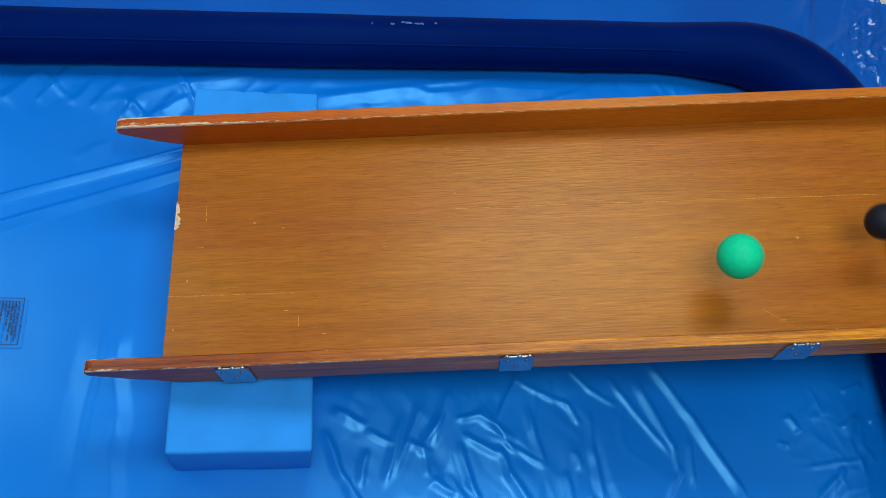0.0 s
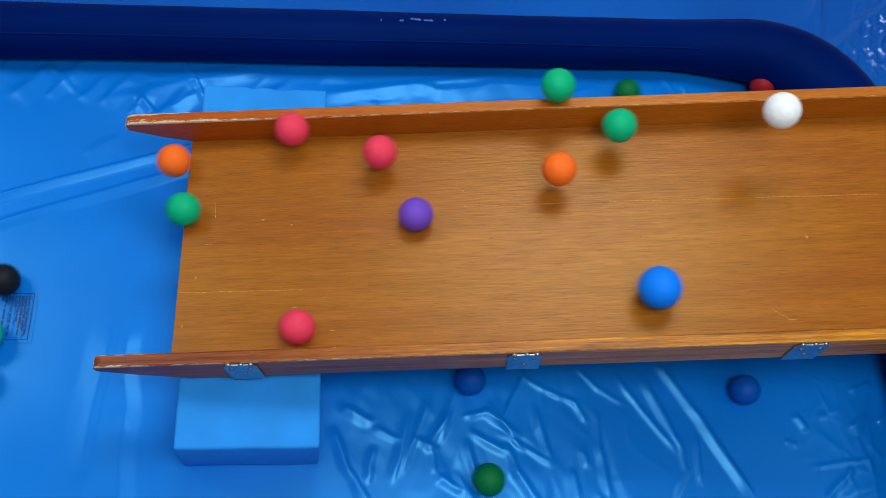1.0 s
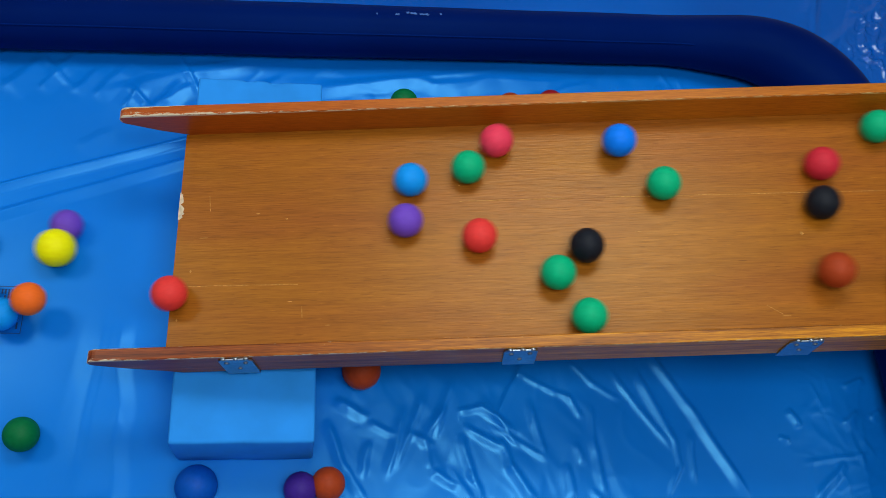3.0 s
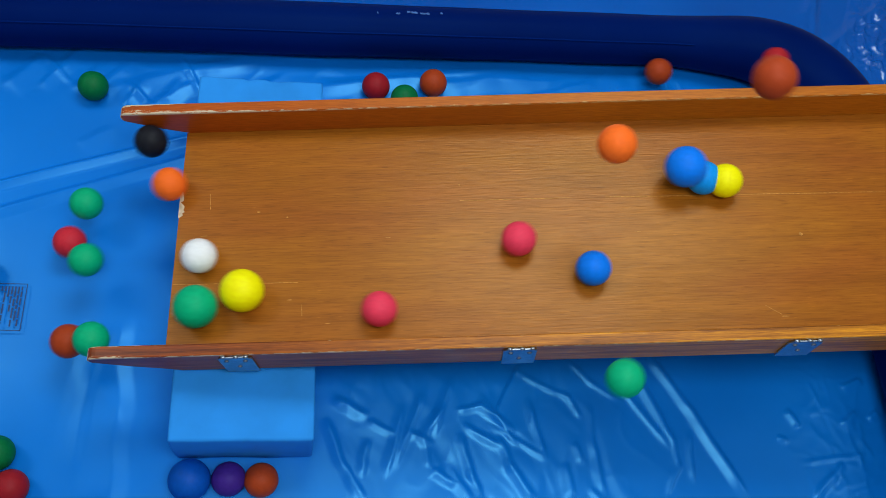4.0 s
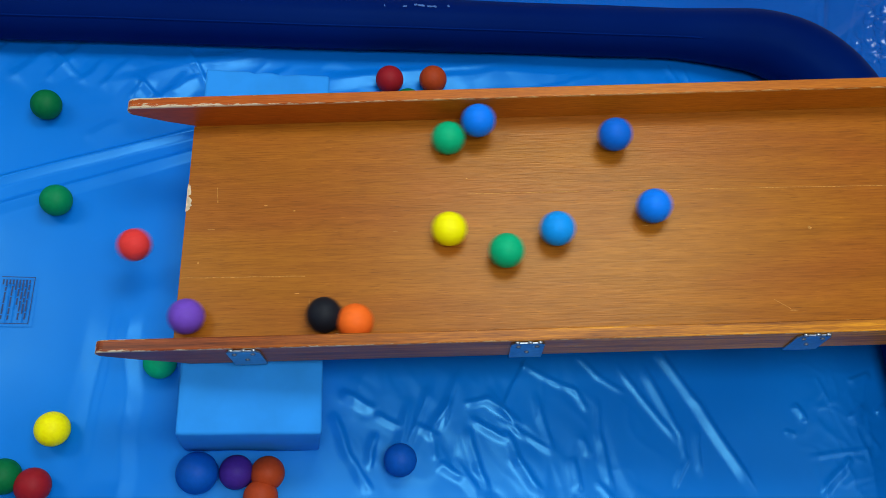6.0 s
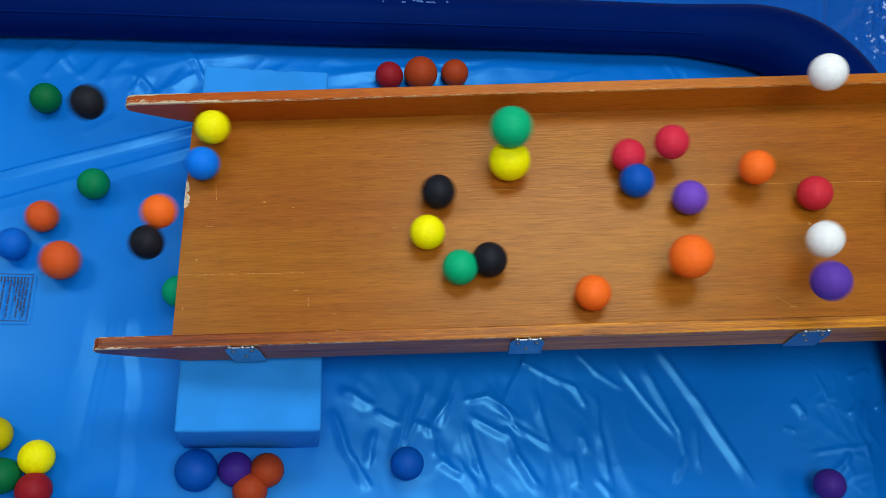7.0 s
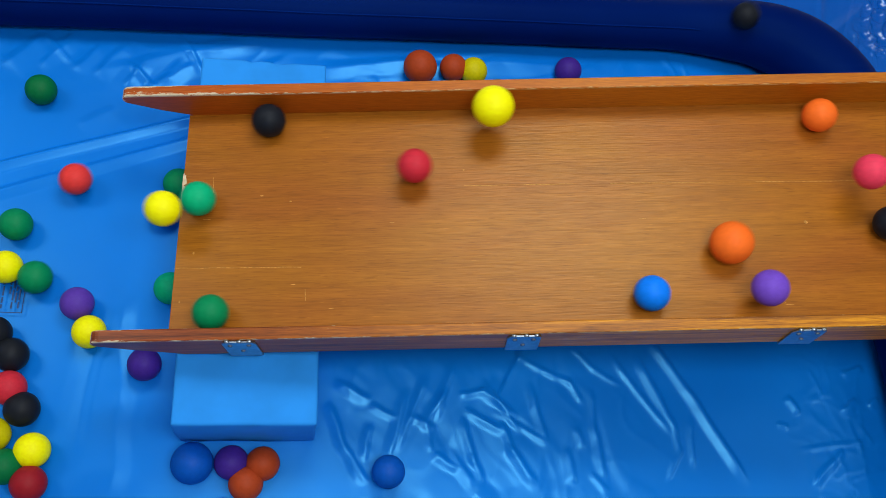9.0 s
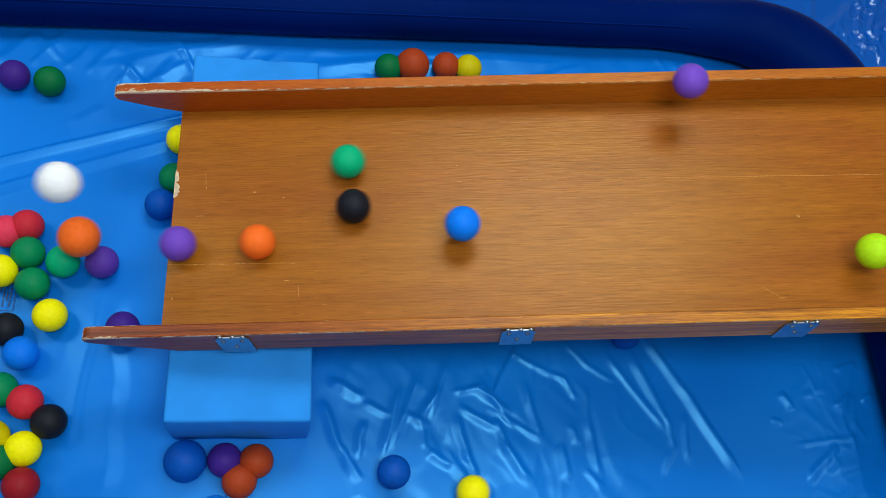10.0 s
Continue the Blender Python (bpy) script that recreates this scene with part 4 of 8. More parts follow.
    roll(ball('yellow', 'S'), [(0, 2.038, 0.080, 0.602), (1.1, 2.038, 0.080, 0.602), (1.47, 1.575, 0.027, 0.458), (1.7, 1.120, 0.027, 0.465), (1.8, 0.926, 0.028, 0.454), (1.9, 0.731, 0.006, 0.382), (2, 0.636, 0.041, 0.337), (2.1, 0.527, 0.048, 0.289), (2.2, 0.392, -0.009, 0.268), (2.3, 0.261, -0.004, 0.247), (2.4, 0.135, -0.038, 0.227), (2.5, -0.009, -0.063, 0.203), (2.6, -0.166, -0.075, 0.104), (2.7, -0.275, -0.138, 0.030), (2.87, -0.417, -0.022, 0.030), (3.3, -0.680, 0.195, 0.030), (10, -0.680, 0.195, 0.030)])
    roll(ball('yellow', 'S'), [(0, 2.038, 0.160, 0.602), (0.87, 2.038, 0.160, 0.602), (1.27, 1.575, -0.054, 0.458), (1.7, 1.136, -0.054, 0.407), (1.8, 1.041, -0.029, 0.372), (1.9, 0.889, -0.049, 0.348), (2, 0.770, -0.055, 0.328), (2.1, 0.626, -0.085, 0.305), (2.2, 0.481, -0.117, 0.282), (2.3, 0.331, -0.136, 0.258), (2.4, 0.175, -0.163, 0.233), (2.5, 0.012, -0.178, 0.207), (2.6, -0.152, -0.160, 0.118), (2.7, -0.271, -0.168, 0.030), (2.9, -0.414, -0.011, 0.030), (3.33, -0.680, 0.280, 0.030), (10, -0.680, 0.280, 0.030)])
    roll(ball('green', 'S'), [(0, 2.117, -0.160, 0.615), (0.9, 2.117, -0.160, 0.615), (1.33, 1.575, -0.034, 0.458), (1.7, 1.182, -0.034, 0.395), (1.8, 1.090, -0.094, 0.380), (1.9, 0.940, -0.154, 0.356), (2, 0.833, -0.084, 0.339), (2.1, 0.716, -0.097, 0.320), (2.2, 0.601, -0.081, 0.301), (2.3, 0.476, -0.060, 0.281), (2.4, 0.347, -0.047, 0.261), (2.5, 0.208, -0.035, 0.238), (2.6, 0.061, -0.024, 0.215), (2.7, -0.100, -0.011, 0.162), (2.8, -0.172, 0.004, 0.097), (2.9, -0.275, -0.006, 0.030), (3.13, -0.445, -0.144, 0.030), (3.67, -0.760, -0.400, 0.030), (10, -0.760, -0.400, 0.030)])
    roll(ball('cyan', 'S'), [(0, 2.038, 0.000, 0.602), (0.83, 2.038, 0.000, 0.602), (1.2, 1.575, 0.106, 0.458), (1.6, 1.186, 0.106, 0.455), (1.7, 1.136, 0.106, 0.427), (1.8, 1.067, 0.097, 0.396), (1.9, 0.988, 0.084, 0.364), (2, 0.889, 0.065, 0.348), (2.1, 0.782, 0.042, 0.330), (2.2, 0.671, 0.024, 0.313), (2.3, 0.545, 0.006, 0.292), (2.4, 0.425, -0.007, 0.273), (2.5, 0.287, -0.026, 0.251), (2.6, 0.140, -0.040, 0.227), (2.7, -0.017, -0.055, 0.201), (2.8, -0.093, -0.066, 0.167), (2.9, -0.213, -0.067, 0.049), (3.1, -0.404, -0.154, 0.036), (3.53, -0.760, -0.315, 0.030), (10, -0.760, -0.315, 0.030)])
    roll(ball('black', 'S'), [(0, 2.117, -0.080, 0.615), (1.07, 2.117, -0.080, 0.615), (1.5, 1.575, 0.056, 0.458), (1.8, 1.109, 0.056, 0.383), (1.9, 0.952, 0.031, 0.358), (2, 0.785, 0.021, 0.331), (2.1, 0.616, 0.035, 0.304), (2.2, 0.448, 0.046, 0.277), (2.3, 0.271, 0.053, 0.248), (2.4, 0.090, 0.064, 0.219), (2.5, -0.105, 0.085, 0.158), (2.6, -0.290, 0.093, 0.030), (2.7, -0.455, -0.020, 0.030), (3, -0.760, -0.230, 0.030), (10, -0.760, -0.230, 0.030)])
    roll(ball('orange', 'S'), [(0, 2.117, 0.000, 0.615), (1.17, 2.117, 0.000, 0.615), (1.6, 1.575, -0.013, 0.458), (1.8, 1.187, -0.013, 0.396), (1.9, 0.981, -0.027, 0.362), (2, 0.820, -0.022, 0.337), (2.1, 0.674, -0.024, 0.313), (2.2, 0.535, -0.023, 0.291), (2.3, 0.401, -0.018, 0.269), (2.4, 0.254, -0.013, 0.246), (2.5, 0.098, -0.017, 0.221), (2.6, -0.066, -0.014, 0.182), (2.7, -0.232, 0.000, 0.030), (2.83, -0.417, -0.051, 0.030), (3.1, -0.760, -0.145, 0.030), (10, -0.760, -0.145, 0.030)])
    roll(ball('orange', 'S'), [(0, 2.117, 0.160, 0.615), (1.1, 2.117, 0.160, 0.615), (1.53, 1.575, 0.027, 0.458), (1.9, 1.146, 0.027, 0.489), (2, 1.065, 0.112, 0.496), (2.1, 0.910, 0.154, 0.451), (2.2, 0.762, 0.144, 0.387), (2.3, 0.649, 0.139, 0.339), (2.4, 0.519, 0.105, 0.288), (2.5, 0.381, 0.060, 0.266), (2.6, 0.230, 0.017, 0.242), (2.7, 0.069, -0.016, 0.216), (2.8, -0.053, -0.052, 0.188), (2.9, -0.158, -0.078, 0.112), (3.1, -0.369, -0.072, 0.055), (3.63, -0.760, -0.060, 0.030), (10, -0.760, -0.060, 0.030)])
    roll(ball('yellow', 'L'), [(0, 2.196, -0.080, 0.634), (1.17, 2.196, -0.080, 0.634), (1.63, 1.574, -0.087, 0.464), (2, 1.148, -0.087, 0.416), (2.1, 1.028, -0.079, 0.396), (2.2, 0.908, -0.066, 0.367), (2.3, 0.790, -0.045, 0.338), (2.4, 0.657, -0.036, 0.317), (2.5, 0.522, -0.031, 0.295), (2.6, 0.378, -0.022, 0.272), (2.7, 0.228, -0.016, 0.248), (2.8, 0.079, -0.009, 0.224), (2.9, -0.068, -0.000, 0.188), (3, -0.240, 0.038, 0.036), (3.1, -0.422, 0.033, 0.036), (3.37, -0.760, 0.025, 0.036), (10, -0.760, 0.025, 0.036)])
    roll(ball('purple_shaded', 'S'), [(0, 2.196, -0.160, 0.627), (1.1, 2.196, -0.160, 0.627), (1.6, 1.575, -0.170, 0.458), (1.9, 1.025, -0.226, 0.466), (2, 0.866, -0.293, 0.413), (2.1, 0.803, -0.343, 0.110), (2.2, 0.737, -0.395, 0.030), (2.4, 0.602, -0.436, 0.030), (2.6, 0.475, -0.414, 0.030), (2.7, 0.397, -0.413, 0.030), (3.2, 0.168, -0.400, 0.030), (3.8, 0.106, -0.393, 0.030), (4, 0.106, -0.392, 0.030), (10, 0.106, -0.392, 0.030)])
    roll(ball('purple', 'S'), [(0, 2.196, 0.000, 0.627), (1.27, 2.196, 0.000, 0.627), (1.77, 1.575, 0.170, 0.458), (2.1, 1.096, 0.177, 0.461), (2.2, 0.971, 0.148, 0.391), (2.3, 0.881, 0.185, 0.376), (2.4, 0.740, 0.156, 0.324), (2.5, 0.587, 0.127, 0.299), (2.6, 0.428, 0.112, 0.274), (2.7, 0.264, 0.105, 0.247), (2.8, 0.101, 0.090, 0.221), (2.9, -0.056, 0.066, 0.187), (3, -0.228, 0.088, 0.030), (3.1, -0.414, 0.096, 0.030), (3.4, -0.760, 0.110, 0.030), (10, -0.760, 0.110, 0.030)])
    roll(ball('red', 'S'), [(0, 2.196, 0.160, 0.627), (1.23, 2.196, 0.160, 0.627), (1.73, 1.575, -0.005, 0.458), (2.2, 1.066, -0.005, 0.436), (2.3, 0.972, -0.033, 0.381), (2.4, 0.794, -0.126, 0.332), (2.5, 0.650, -0.145, 0.309), (2.6, 0.521, -0.108, 0.289), (2.7, 0.386, -0.095, 0.267), (2.87, 0.169, -0.095, 0.232), (3, 0.002, -0.110, 0.205), (3.1, -0.093, -0.139, 0.166), (3.4, -0.326, -0.022, 0.071), (4.1, -0.760, 0.195, 0.030), (10, -0.760, 0.195, 0.030)])
    roll(ball('cyan', 'S'), [(0, 2.275, -0.160, 0.640), (1.17, 2.275, -0.160, 0.640), (1.8, 1.575, 0.170, 0.458), (2.2, 1.165, 0.187, 0.472), (2.3, 1.117, 0.176, 0.434), (2.4, 1.061, 0.154, 0.395), (2.5, 0.991, 0.142, 0.364), (2.6, 0.913, 0.121, 0.352), (2.7, 0.798, 0.130, 0.333), (2.9, 0.555, 0.106, 0.294), (3.1, 0.240, 0.072, 0.243), (3.3, -0.090, 0.006, 0.168), (3.4, -0.244, -0.008, 0.030), (3.53, -0.425, 0.093, 0.030), (3.87, -0.760, 0.280, 0.030), (10, -0.760, 0.280, 0.030)])
    roll(ball('purple', 'S'), [(0, 2.275, -0.080, 0.640), (1.27, 2.275, -0.080, 0.640), (1.83, 1.575, 0.068, 0.458), (2.2, 1.219, 0.068, 0.401), (2.3, 1.220, 0.122, 0.401), (2.4, 1.119, 0.094, 0.385), (2.5, 1.008, 0.065, 0.367), (2.6, 0.893, 0.062, 0.348), (2.7, 0.781, 0.048, 0.330), (2.9, 0.531, 0.018, 0.290), (3.1, 0.242, 0.006, 0.244), (3.3, -0.108, -0.022, 0.156), (3.4, -0.251, -0.031, 0.030), (3.57, -0.457, -0.160, 0.030), (4, -0.840, -0.400, 0.030), (10, -0.840, -0.400, 0.030)])
    roll(ball('red', 'S'), [(0, 2.275, 0.160, 0.640), (1.27, 2.275, 0.160, 0.640), (1.87, 1.575, -0.143, 0.458), (2.3, 1.142, -0.143, 0.388), (2.4, 1.089, -0.092, 0.380), (2.5, 1.031, -0.035, 0.370), (2.6, 0.967, 0.010, 0.360), (2.7, 0.918, 0.017, 0.352), (2.9, 0.664, -0.009, 0.312), (3.1, 0.376, -0.031, 0.265), (3.3, 0.073, -0.062, 0.217), (3.47, -0.149, -0.126, 0.121), (3.63, -0.391, -0.192, 0.057), (4.07, -0.840, -0.315, 0.030), (10, -0.840, -0.315, 0.030)])
    roll(ball('green', 'S'), [(0, 2.354, -0.080, 0.653), (1.5, 2.354, -0.080, 0.653), (2.13, 1.575, 0.153, 0.458), (2.4, 1.193, 0.153, 0.476), (2.5, 1.084, 0.109, 0.399), (2.6, 0.967, 0.082, 0.360), (2.7, 0.910, 0.098, 0.351), (2.9, 0.655, 0.113, 0.310), (3.1, 0.358, 0.113, 0.262), (3.3, 0.051, 0.100, 0.213), (3.47, -0.180, 0.060, 0.089), (3.63, -0.411, -0.042, 0.048), (4.03, -0.840, -0.230, 0.030), (10, -0.840, -0.230, 0.030)])
    roll(ball('rose', 'S'), [(0, 2.354, 0.000, 0.653), (1.37, 2.354, 0.000, 0.653), (1.97, 1.575, 0.035, 0.458), (2.4, 1.149, 0.035, 0.509), (2.5, 1.110, 0.096, 0.503), (2.6, 0.934, 0.062, 0.657), (2.7, 0.843, 0.111, 0.586), (2.87, 0.717, 0.225, 0.380), (3, 0.558, 0.163, 0.295), (3.2, 0.239, 0.117, 0.243), (3.4, -0.073, 0.045, 0.178), (3.5, -0.250, 0.037, 0.030), (3.63, -0.457, -0.027, 0.030), (3.93, -0.840, -0.145, 0.030), (10, -0.840, -0.145, 0.030)])
    roll(ball('green', 'S'), [(0, 2.433, -0.160, 0.666), (1.4, 2.433, -0.160, 0.666), (2.07, 1.575, -0.164, 0.458), (2.5, 1.160, -0.164, 0.391), (2.6, 1.108, -0.166, 0.383), (2.7, 0.999, -0.138, 0.365), (2.9, 0.768, -0.107, 0.328), (3.1, 0.517, -0.088, 0.288), (3.3, 0.226, -0.098, 0.241), (3.5, -0.092, -0.141, 0.167), (3.67, -0.354, -0.113, 0.071), (4.1, -0.840, -0.060, 0.030), (10, -0.840, -0.060, 0.030)])
    roll(ball('green', 'S'), [(0, 2.433, -0.080, 0.666), (1.63, 2.433, -0.080, 0.666), (2.33, 1.575, -0.117, 0.458), (2.6, 1.179, -0.117, 0.394), (2.7, 1.043, -0.164, 0.372), (2.9, 0.815, -0.178, 0.336), (3.1, 0.559, -0.169, 0.295), (3.3, 0.284, -0.170, 0.250), (3.5, -0.011, -0.161, 0.202), (3.6, -0.142, -0.170, 0.127), (3.8, -0.386, -0.101, 0.059), (4.3, -0.840, 0.025, 0.030), (10, -0.840, 0.025, 0.030)])
    roll(ball('black', 'S'), [(0, 2.433, 0.000, 0.666), (1.33, 2.433, 0.000, 0.666), (2, 1.575, -0.103, 0.458), (2.6, 1.018, -0.103, 0.634), (2.7, 0.932, -0.089, 0.591), (2.9, 0.816, -0.054, 0.376), (3.1, 0.547, -0.047, 0.293), (3.3, 0.243, -0.037, 0.244), (3.5, -0.065, -0.022, 0.182), (3.6, -0.230, -0.031, 0.030), (3.73, -0.444, 0.018, 0.030), (4.07, -0.840, 0.110, 0.030), (10, -0.840, 0.110, 0.030)])
    roll(ball('green', 'S'), [(0, 2.433, 0.080, 0.666), (1.7, 2.433, 0.080, 0.666), (2.4, 1.575, 0.027, 0.458), (2.7, 1.209, 0.027, 0.399), (2.9, 0.972, 0.056, 0.361), (3.2, 0.564, 0.071, 0.295), (3.5, 0.162, 0.073, 0.231), (3.7, -0.062, 0.041, 0.184), (3.8, -0.251, 0.047, 0.030), (3.93, -0.457, 0.099, 0.030), (4.2, -0.840, 0.195, 0.030), (10, -0.840, 0.195, 0.030)])
    roll(ball('blue', 'S'), [(0, 2.433, 0.160, 0.666), (1.6, 2.433, 0.160, 0.666), (2.27, 1.575, 0.163, 0.458), (2.7, 1.100, 0.163, 0.482), (2.9, 0.901, 0.149, 0.390), (3.2, 0.478, 0.154, 0.282), (3.5, 0.060, 0.122, 0.214), (3.7, -0.194, 0.065, 0.072), (3.9, -0.420, 0.140, 0.043), (4.37, -0.840, 0.280, 0.030), (10, -0.840, 0.280, 0.030)])
    roll(ball('red_shaded', 'S'), [(0, 2.117, 0.080, 0.615), (1.1, 2.117, 0.080, 0.615), (1.57, 1.575, -0.170, 0.458), (1.8, 0.859, -0.507, 0.090), (1.9, 0.797, -0.428, 0.070), (2, 0.695, -0.390, 0.030), (2.1, 0.606, -0.335, 0.030), (2.2, 0.556, -0.237, 0.030), (2.4, 0.473, -0.101, 0.030), (10, 0.453, -0.028, 0.030)])
    roll(ball('orange_shaded', 'S'), [(0, 0.568, -0.107, 0.030), (1.8, 0.568, -0.107, 0.030), (1.9, 0.533, -0.143, 0.030), (2, 0.506, -0.184, 0.030), (2.1, 0.452, -0.210, 0.030), (2.2, 0.409, -0.241, 0.030), (2.3, 0.359, -0.272, 0.030), (2.4, 0.314, -0.302, 0.030), (2.5, 0.284, -0.332, 0.030), (2.6, 0.295, -0.352, 0.030), (2.7, 0.308, -0.377, 0.030), (3.3, 0.217, -0.401, 0.030), (3.8, 0.161, -0.395, 0.030), (4, 0.162, -0.394, 0.030), (4.5, 0.160, -0.394, 0.030), (10, 0.160, -0.394, 0.030)])
    roll(ball('orange_shaded', 'L'), [(0, 2.275, 0.000, 0.646), (1.5, 2.275, 0.000, 0.646), (2.07, 1.574, -0.170, 0.464), (2.2, 1.211, -0.336, 0.066), (2.3, 1.060, -0.331, 0.036), (2.4, 0.896, -0.330, 0.036), (2.5, 0.688, -0.348, 0.036), (2.6, 0.548, -0.350, 0.036), (2.7, 0.410, -0.330, 0.036), (3.1, 0.333, -0.131, 0.036), (3.8, 0.390, 0.235, 0.036), (5.8, 0.412, 0.288, 0.036), (6.6, 0.441, 0.437, 0.036), (7, 0.446, 0.448, 0.036), (7.5, 0.449, 0.448, 0.036), (10, 0.449, 0.448, 0.036)])
    roll(ball('yellow_shaded', 'S'), [(0, 2.275, 0.080, 0.640), (1.47, 2.275, 0.080, 0.640), (2.07, 1.575, -0.170, 0.458), (2.2, 1.264, -0.394, 0.110), (2.3, 1.244, -0.352, 0.030), (2.4, 1.182, -0.313, 0.030), (2.5, 1.158, -0.285, 0.030), (2.6, 1.138, -0.250, 0.030), (2.7, 1.122, -0.213, 0.030), (3, 1.111, -0.067, 0.030), (10, 1.108, -0.031, 0.030)])
    roll(ball('orange_shaded', 'S'), [(0, 2.354, -0.160, 0.653), (1.57, 2.354, -0.160, 0.653), (2.17, 1.575, -0.170, 0.458), (2.3, 1.364, -0.317, 0.060), (2.4, 1.228, -0.322, 0.030), (2.5, 1.006, -0.370, 0.030), (2.6, 0.817, -0.413, 0.030), (2.7, 0.703, -0.454, 0.030), (3, 0.395, -0.498, 0.030), (10, 0.395, -0.498, 0.030)])
    roll(ball('yellow_shaded', 'S'), [(0, 1.865, -0.144, 0.571), (0.33, 1.575, 0.170, 0.458), (0.5, 1.305, 0.702, 0.230), (0.6, 1.119, 0.624, 0.190), (0.7, 0.942, 0.518, 0.110), (0.8, 0.853, 0.488, 0.060), (0.9, 0.775, 0.447, 0.030), (1.1, 0.680, 0.379, 0.030), (10, 0.625, 0.207, 0.030)])
    roll(ball('red_shaded', 'S'), [(0, 1.880, 0.160, 0.577), (0.3, 1.880, 0.160, 0.577), (0.57, 1.575, 0.170, 0.458), (0.7, 1.483, 0.668, 0.230), (0.8, 1.355, 0.631, 0.190), (0.9, 1.294, 0.540, 0.130), (1, 1.249, 0.505, 0.050), (1.3, 1.086, 0.385, 0.030), (10, 1.039, 0.287, 0.030)])
    roll(ball('green_shaded', 'S'), [(0, 1.959, -0.160, 0.589), (0.17, 1.959, -0.160, 0.589), (0.57, 1.575, 0.170, 0.458), (0.7, 1.511, 0.624, 0.190), (0.8, 1.439, 0.595, 0.130), (0.9, 1.208, 0.551, 0.070), (1, 0.925, 0.478, 0.030), (1.3, 0.710, 0.438, 0.030), (2, 0.417, 0.416, 0.030), (2.5, 0.421, 0.403, 0.030), (4, 0.423, 0.413, 0.030), (5, 0.416, 0.416, 0.030), (5.5, 0.417, 0.416, 0.030), (6.5, 0.414, 0.355, 0.030), (10, 0.414, 0.355, 0.030)])
    roll(ball('orange_shaded', 'S'), [(0, 2.196, 0.080, 0.627), (1.2, 2.196, 0.080, 0.627), (1.7, 1.575, 0.170, 0.458), (2.1, 1.210, 0.293, 0.519), (2.2, 1.167, 0.288, 0.472), (2.3, 1.171, 0.447, 0.150), (2.4, 1.046, 0.434, 0.030), (2.7, 0.778, 0.395, 0.030), (3.6, 0.516, 0.457, 0.030), (4, 0.487, 0.458, 0.030), (4.6, 0.490, 0.454, 0.030), (5.4, 0.463, 0.455, 0.030), (5.6, 0.454, 0.452, 0.030), (6.5, 0.508, 0.447, 0.030), (7, 0.522, 0.458, 0.030), (7.5, 0.523, 0.456, 0.030), (10, 0.523, 0.456, 0.030)])
    roll(ball('orange_shaded', 'S'), [(0, 2.354, 0.080, 0.653), (1.63, 2.354, 0.080, 0.653), (2.23, 1.575, 0.170, 0.458), (2.4, 1.228, 0.640, 0.280), (2.5, 1.151, 0.577, 0.210), (2.6, 1.099, 0.500, 0.110), (2.7, 1.046, 0.481, 0.050), (3, 0.937, 0.397, 0.030), (10, 0.881, 0.277, 0.030)])
    roll(ball('red_shaded', 'S'), [(0, 2.354, 0.160, 0.653), (1.63, 2.354, 0.160, 0.653), (2.27, 1.575, 0.170, 0.458), (2.4, 1.403, 0.636, 0.250), (2.5, 1.297, 0.579, 0.190), (2.6, 1.213, 0.471, 0.110), (2.7, 1.051, 0.457, 0.030), (3.2, 0.653, 0.408, 0.030), (3.8, 0.364, 0.441, 0.030), (4, 0.361, 0.440, 0.030), (4.5, 0.385, 0.438, 0.030), (5, 0.375, 0.439, 0.030), (7, 0.378, 0.441, 0.030), (7.7, 0.379, 0.439, 0.030), (8, 0.311, 0.437, 0.030), (8.3, 0.229, 0.395, 0.030), (9, 0.160, 0.357, 0.030), (10, 0.160, 0.357, 0.030)])
    roll(ball('green_shaded', 'S'), [(0, -0.920, -0.400, 0.030), (2.9, -0.920, -0.400, 0.030), (3.5, -0.073, 0.457, 0.030), (3.8, -0.194, 0.422, 0.030), (3.9, -0.202, 0.415, 0.030), (4, -0.219, 0.398, 0.030), (4.2, -0.257, 0.353, 0.030), (4.4, -0.301, 0.316, 0.030), (4.6, -0.338, 0.318, 0.030), (4.8, -0.356, 0.337, 0.030), (5, -0.355, 0.342, 0.030), (5.3, -0.335, 0.329, 0.030), (5.5, -0.320, 0.328, 0.030), (7, -0.311, 0.338, 0.030), (7.5, -0.312, 0.338, 0.030), (8, -0.311, 0.339, 0.030), (8.5, -0.311, 0.338, 0.030), (9, -0.312, 0.335, 0.030), (9.5, -0.312, 0.340, 0.030), (10, -0.282, 0.353, 0.030)])
    roll(ball('black', 'S'), [(0, 2.512, 0.160, 0.678), (2, 2.512, 0.160, 0.678), (2.77, 1.575, 0.022, 0.458), (3.4, 0.377, 0.022, 0.265), (3.5, 0.222, 0.038, 0.240), (3.6, 0.065, 0.054, 0.215), (3.7, -0.121, 0.080, 0.145), (3.8, -0.298, 0.109, 0.030), (3.9, -0.330, 0.050, 0.030), (4.2, -0.536, -0.078, 0.030), (4.87, -0.920, -0.315, 0.030), (10, -0.920, -0.315, 0.030)])
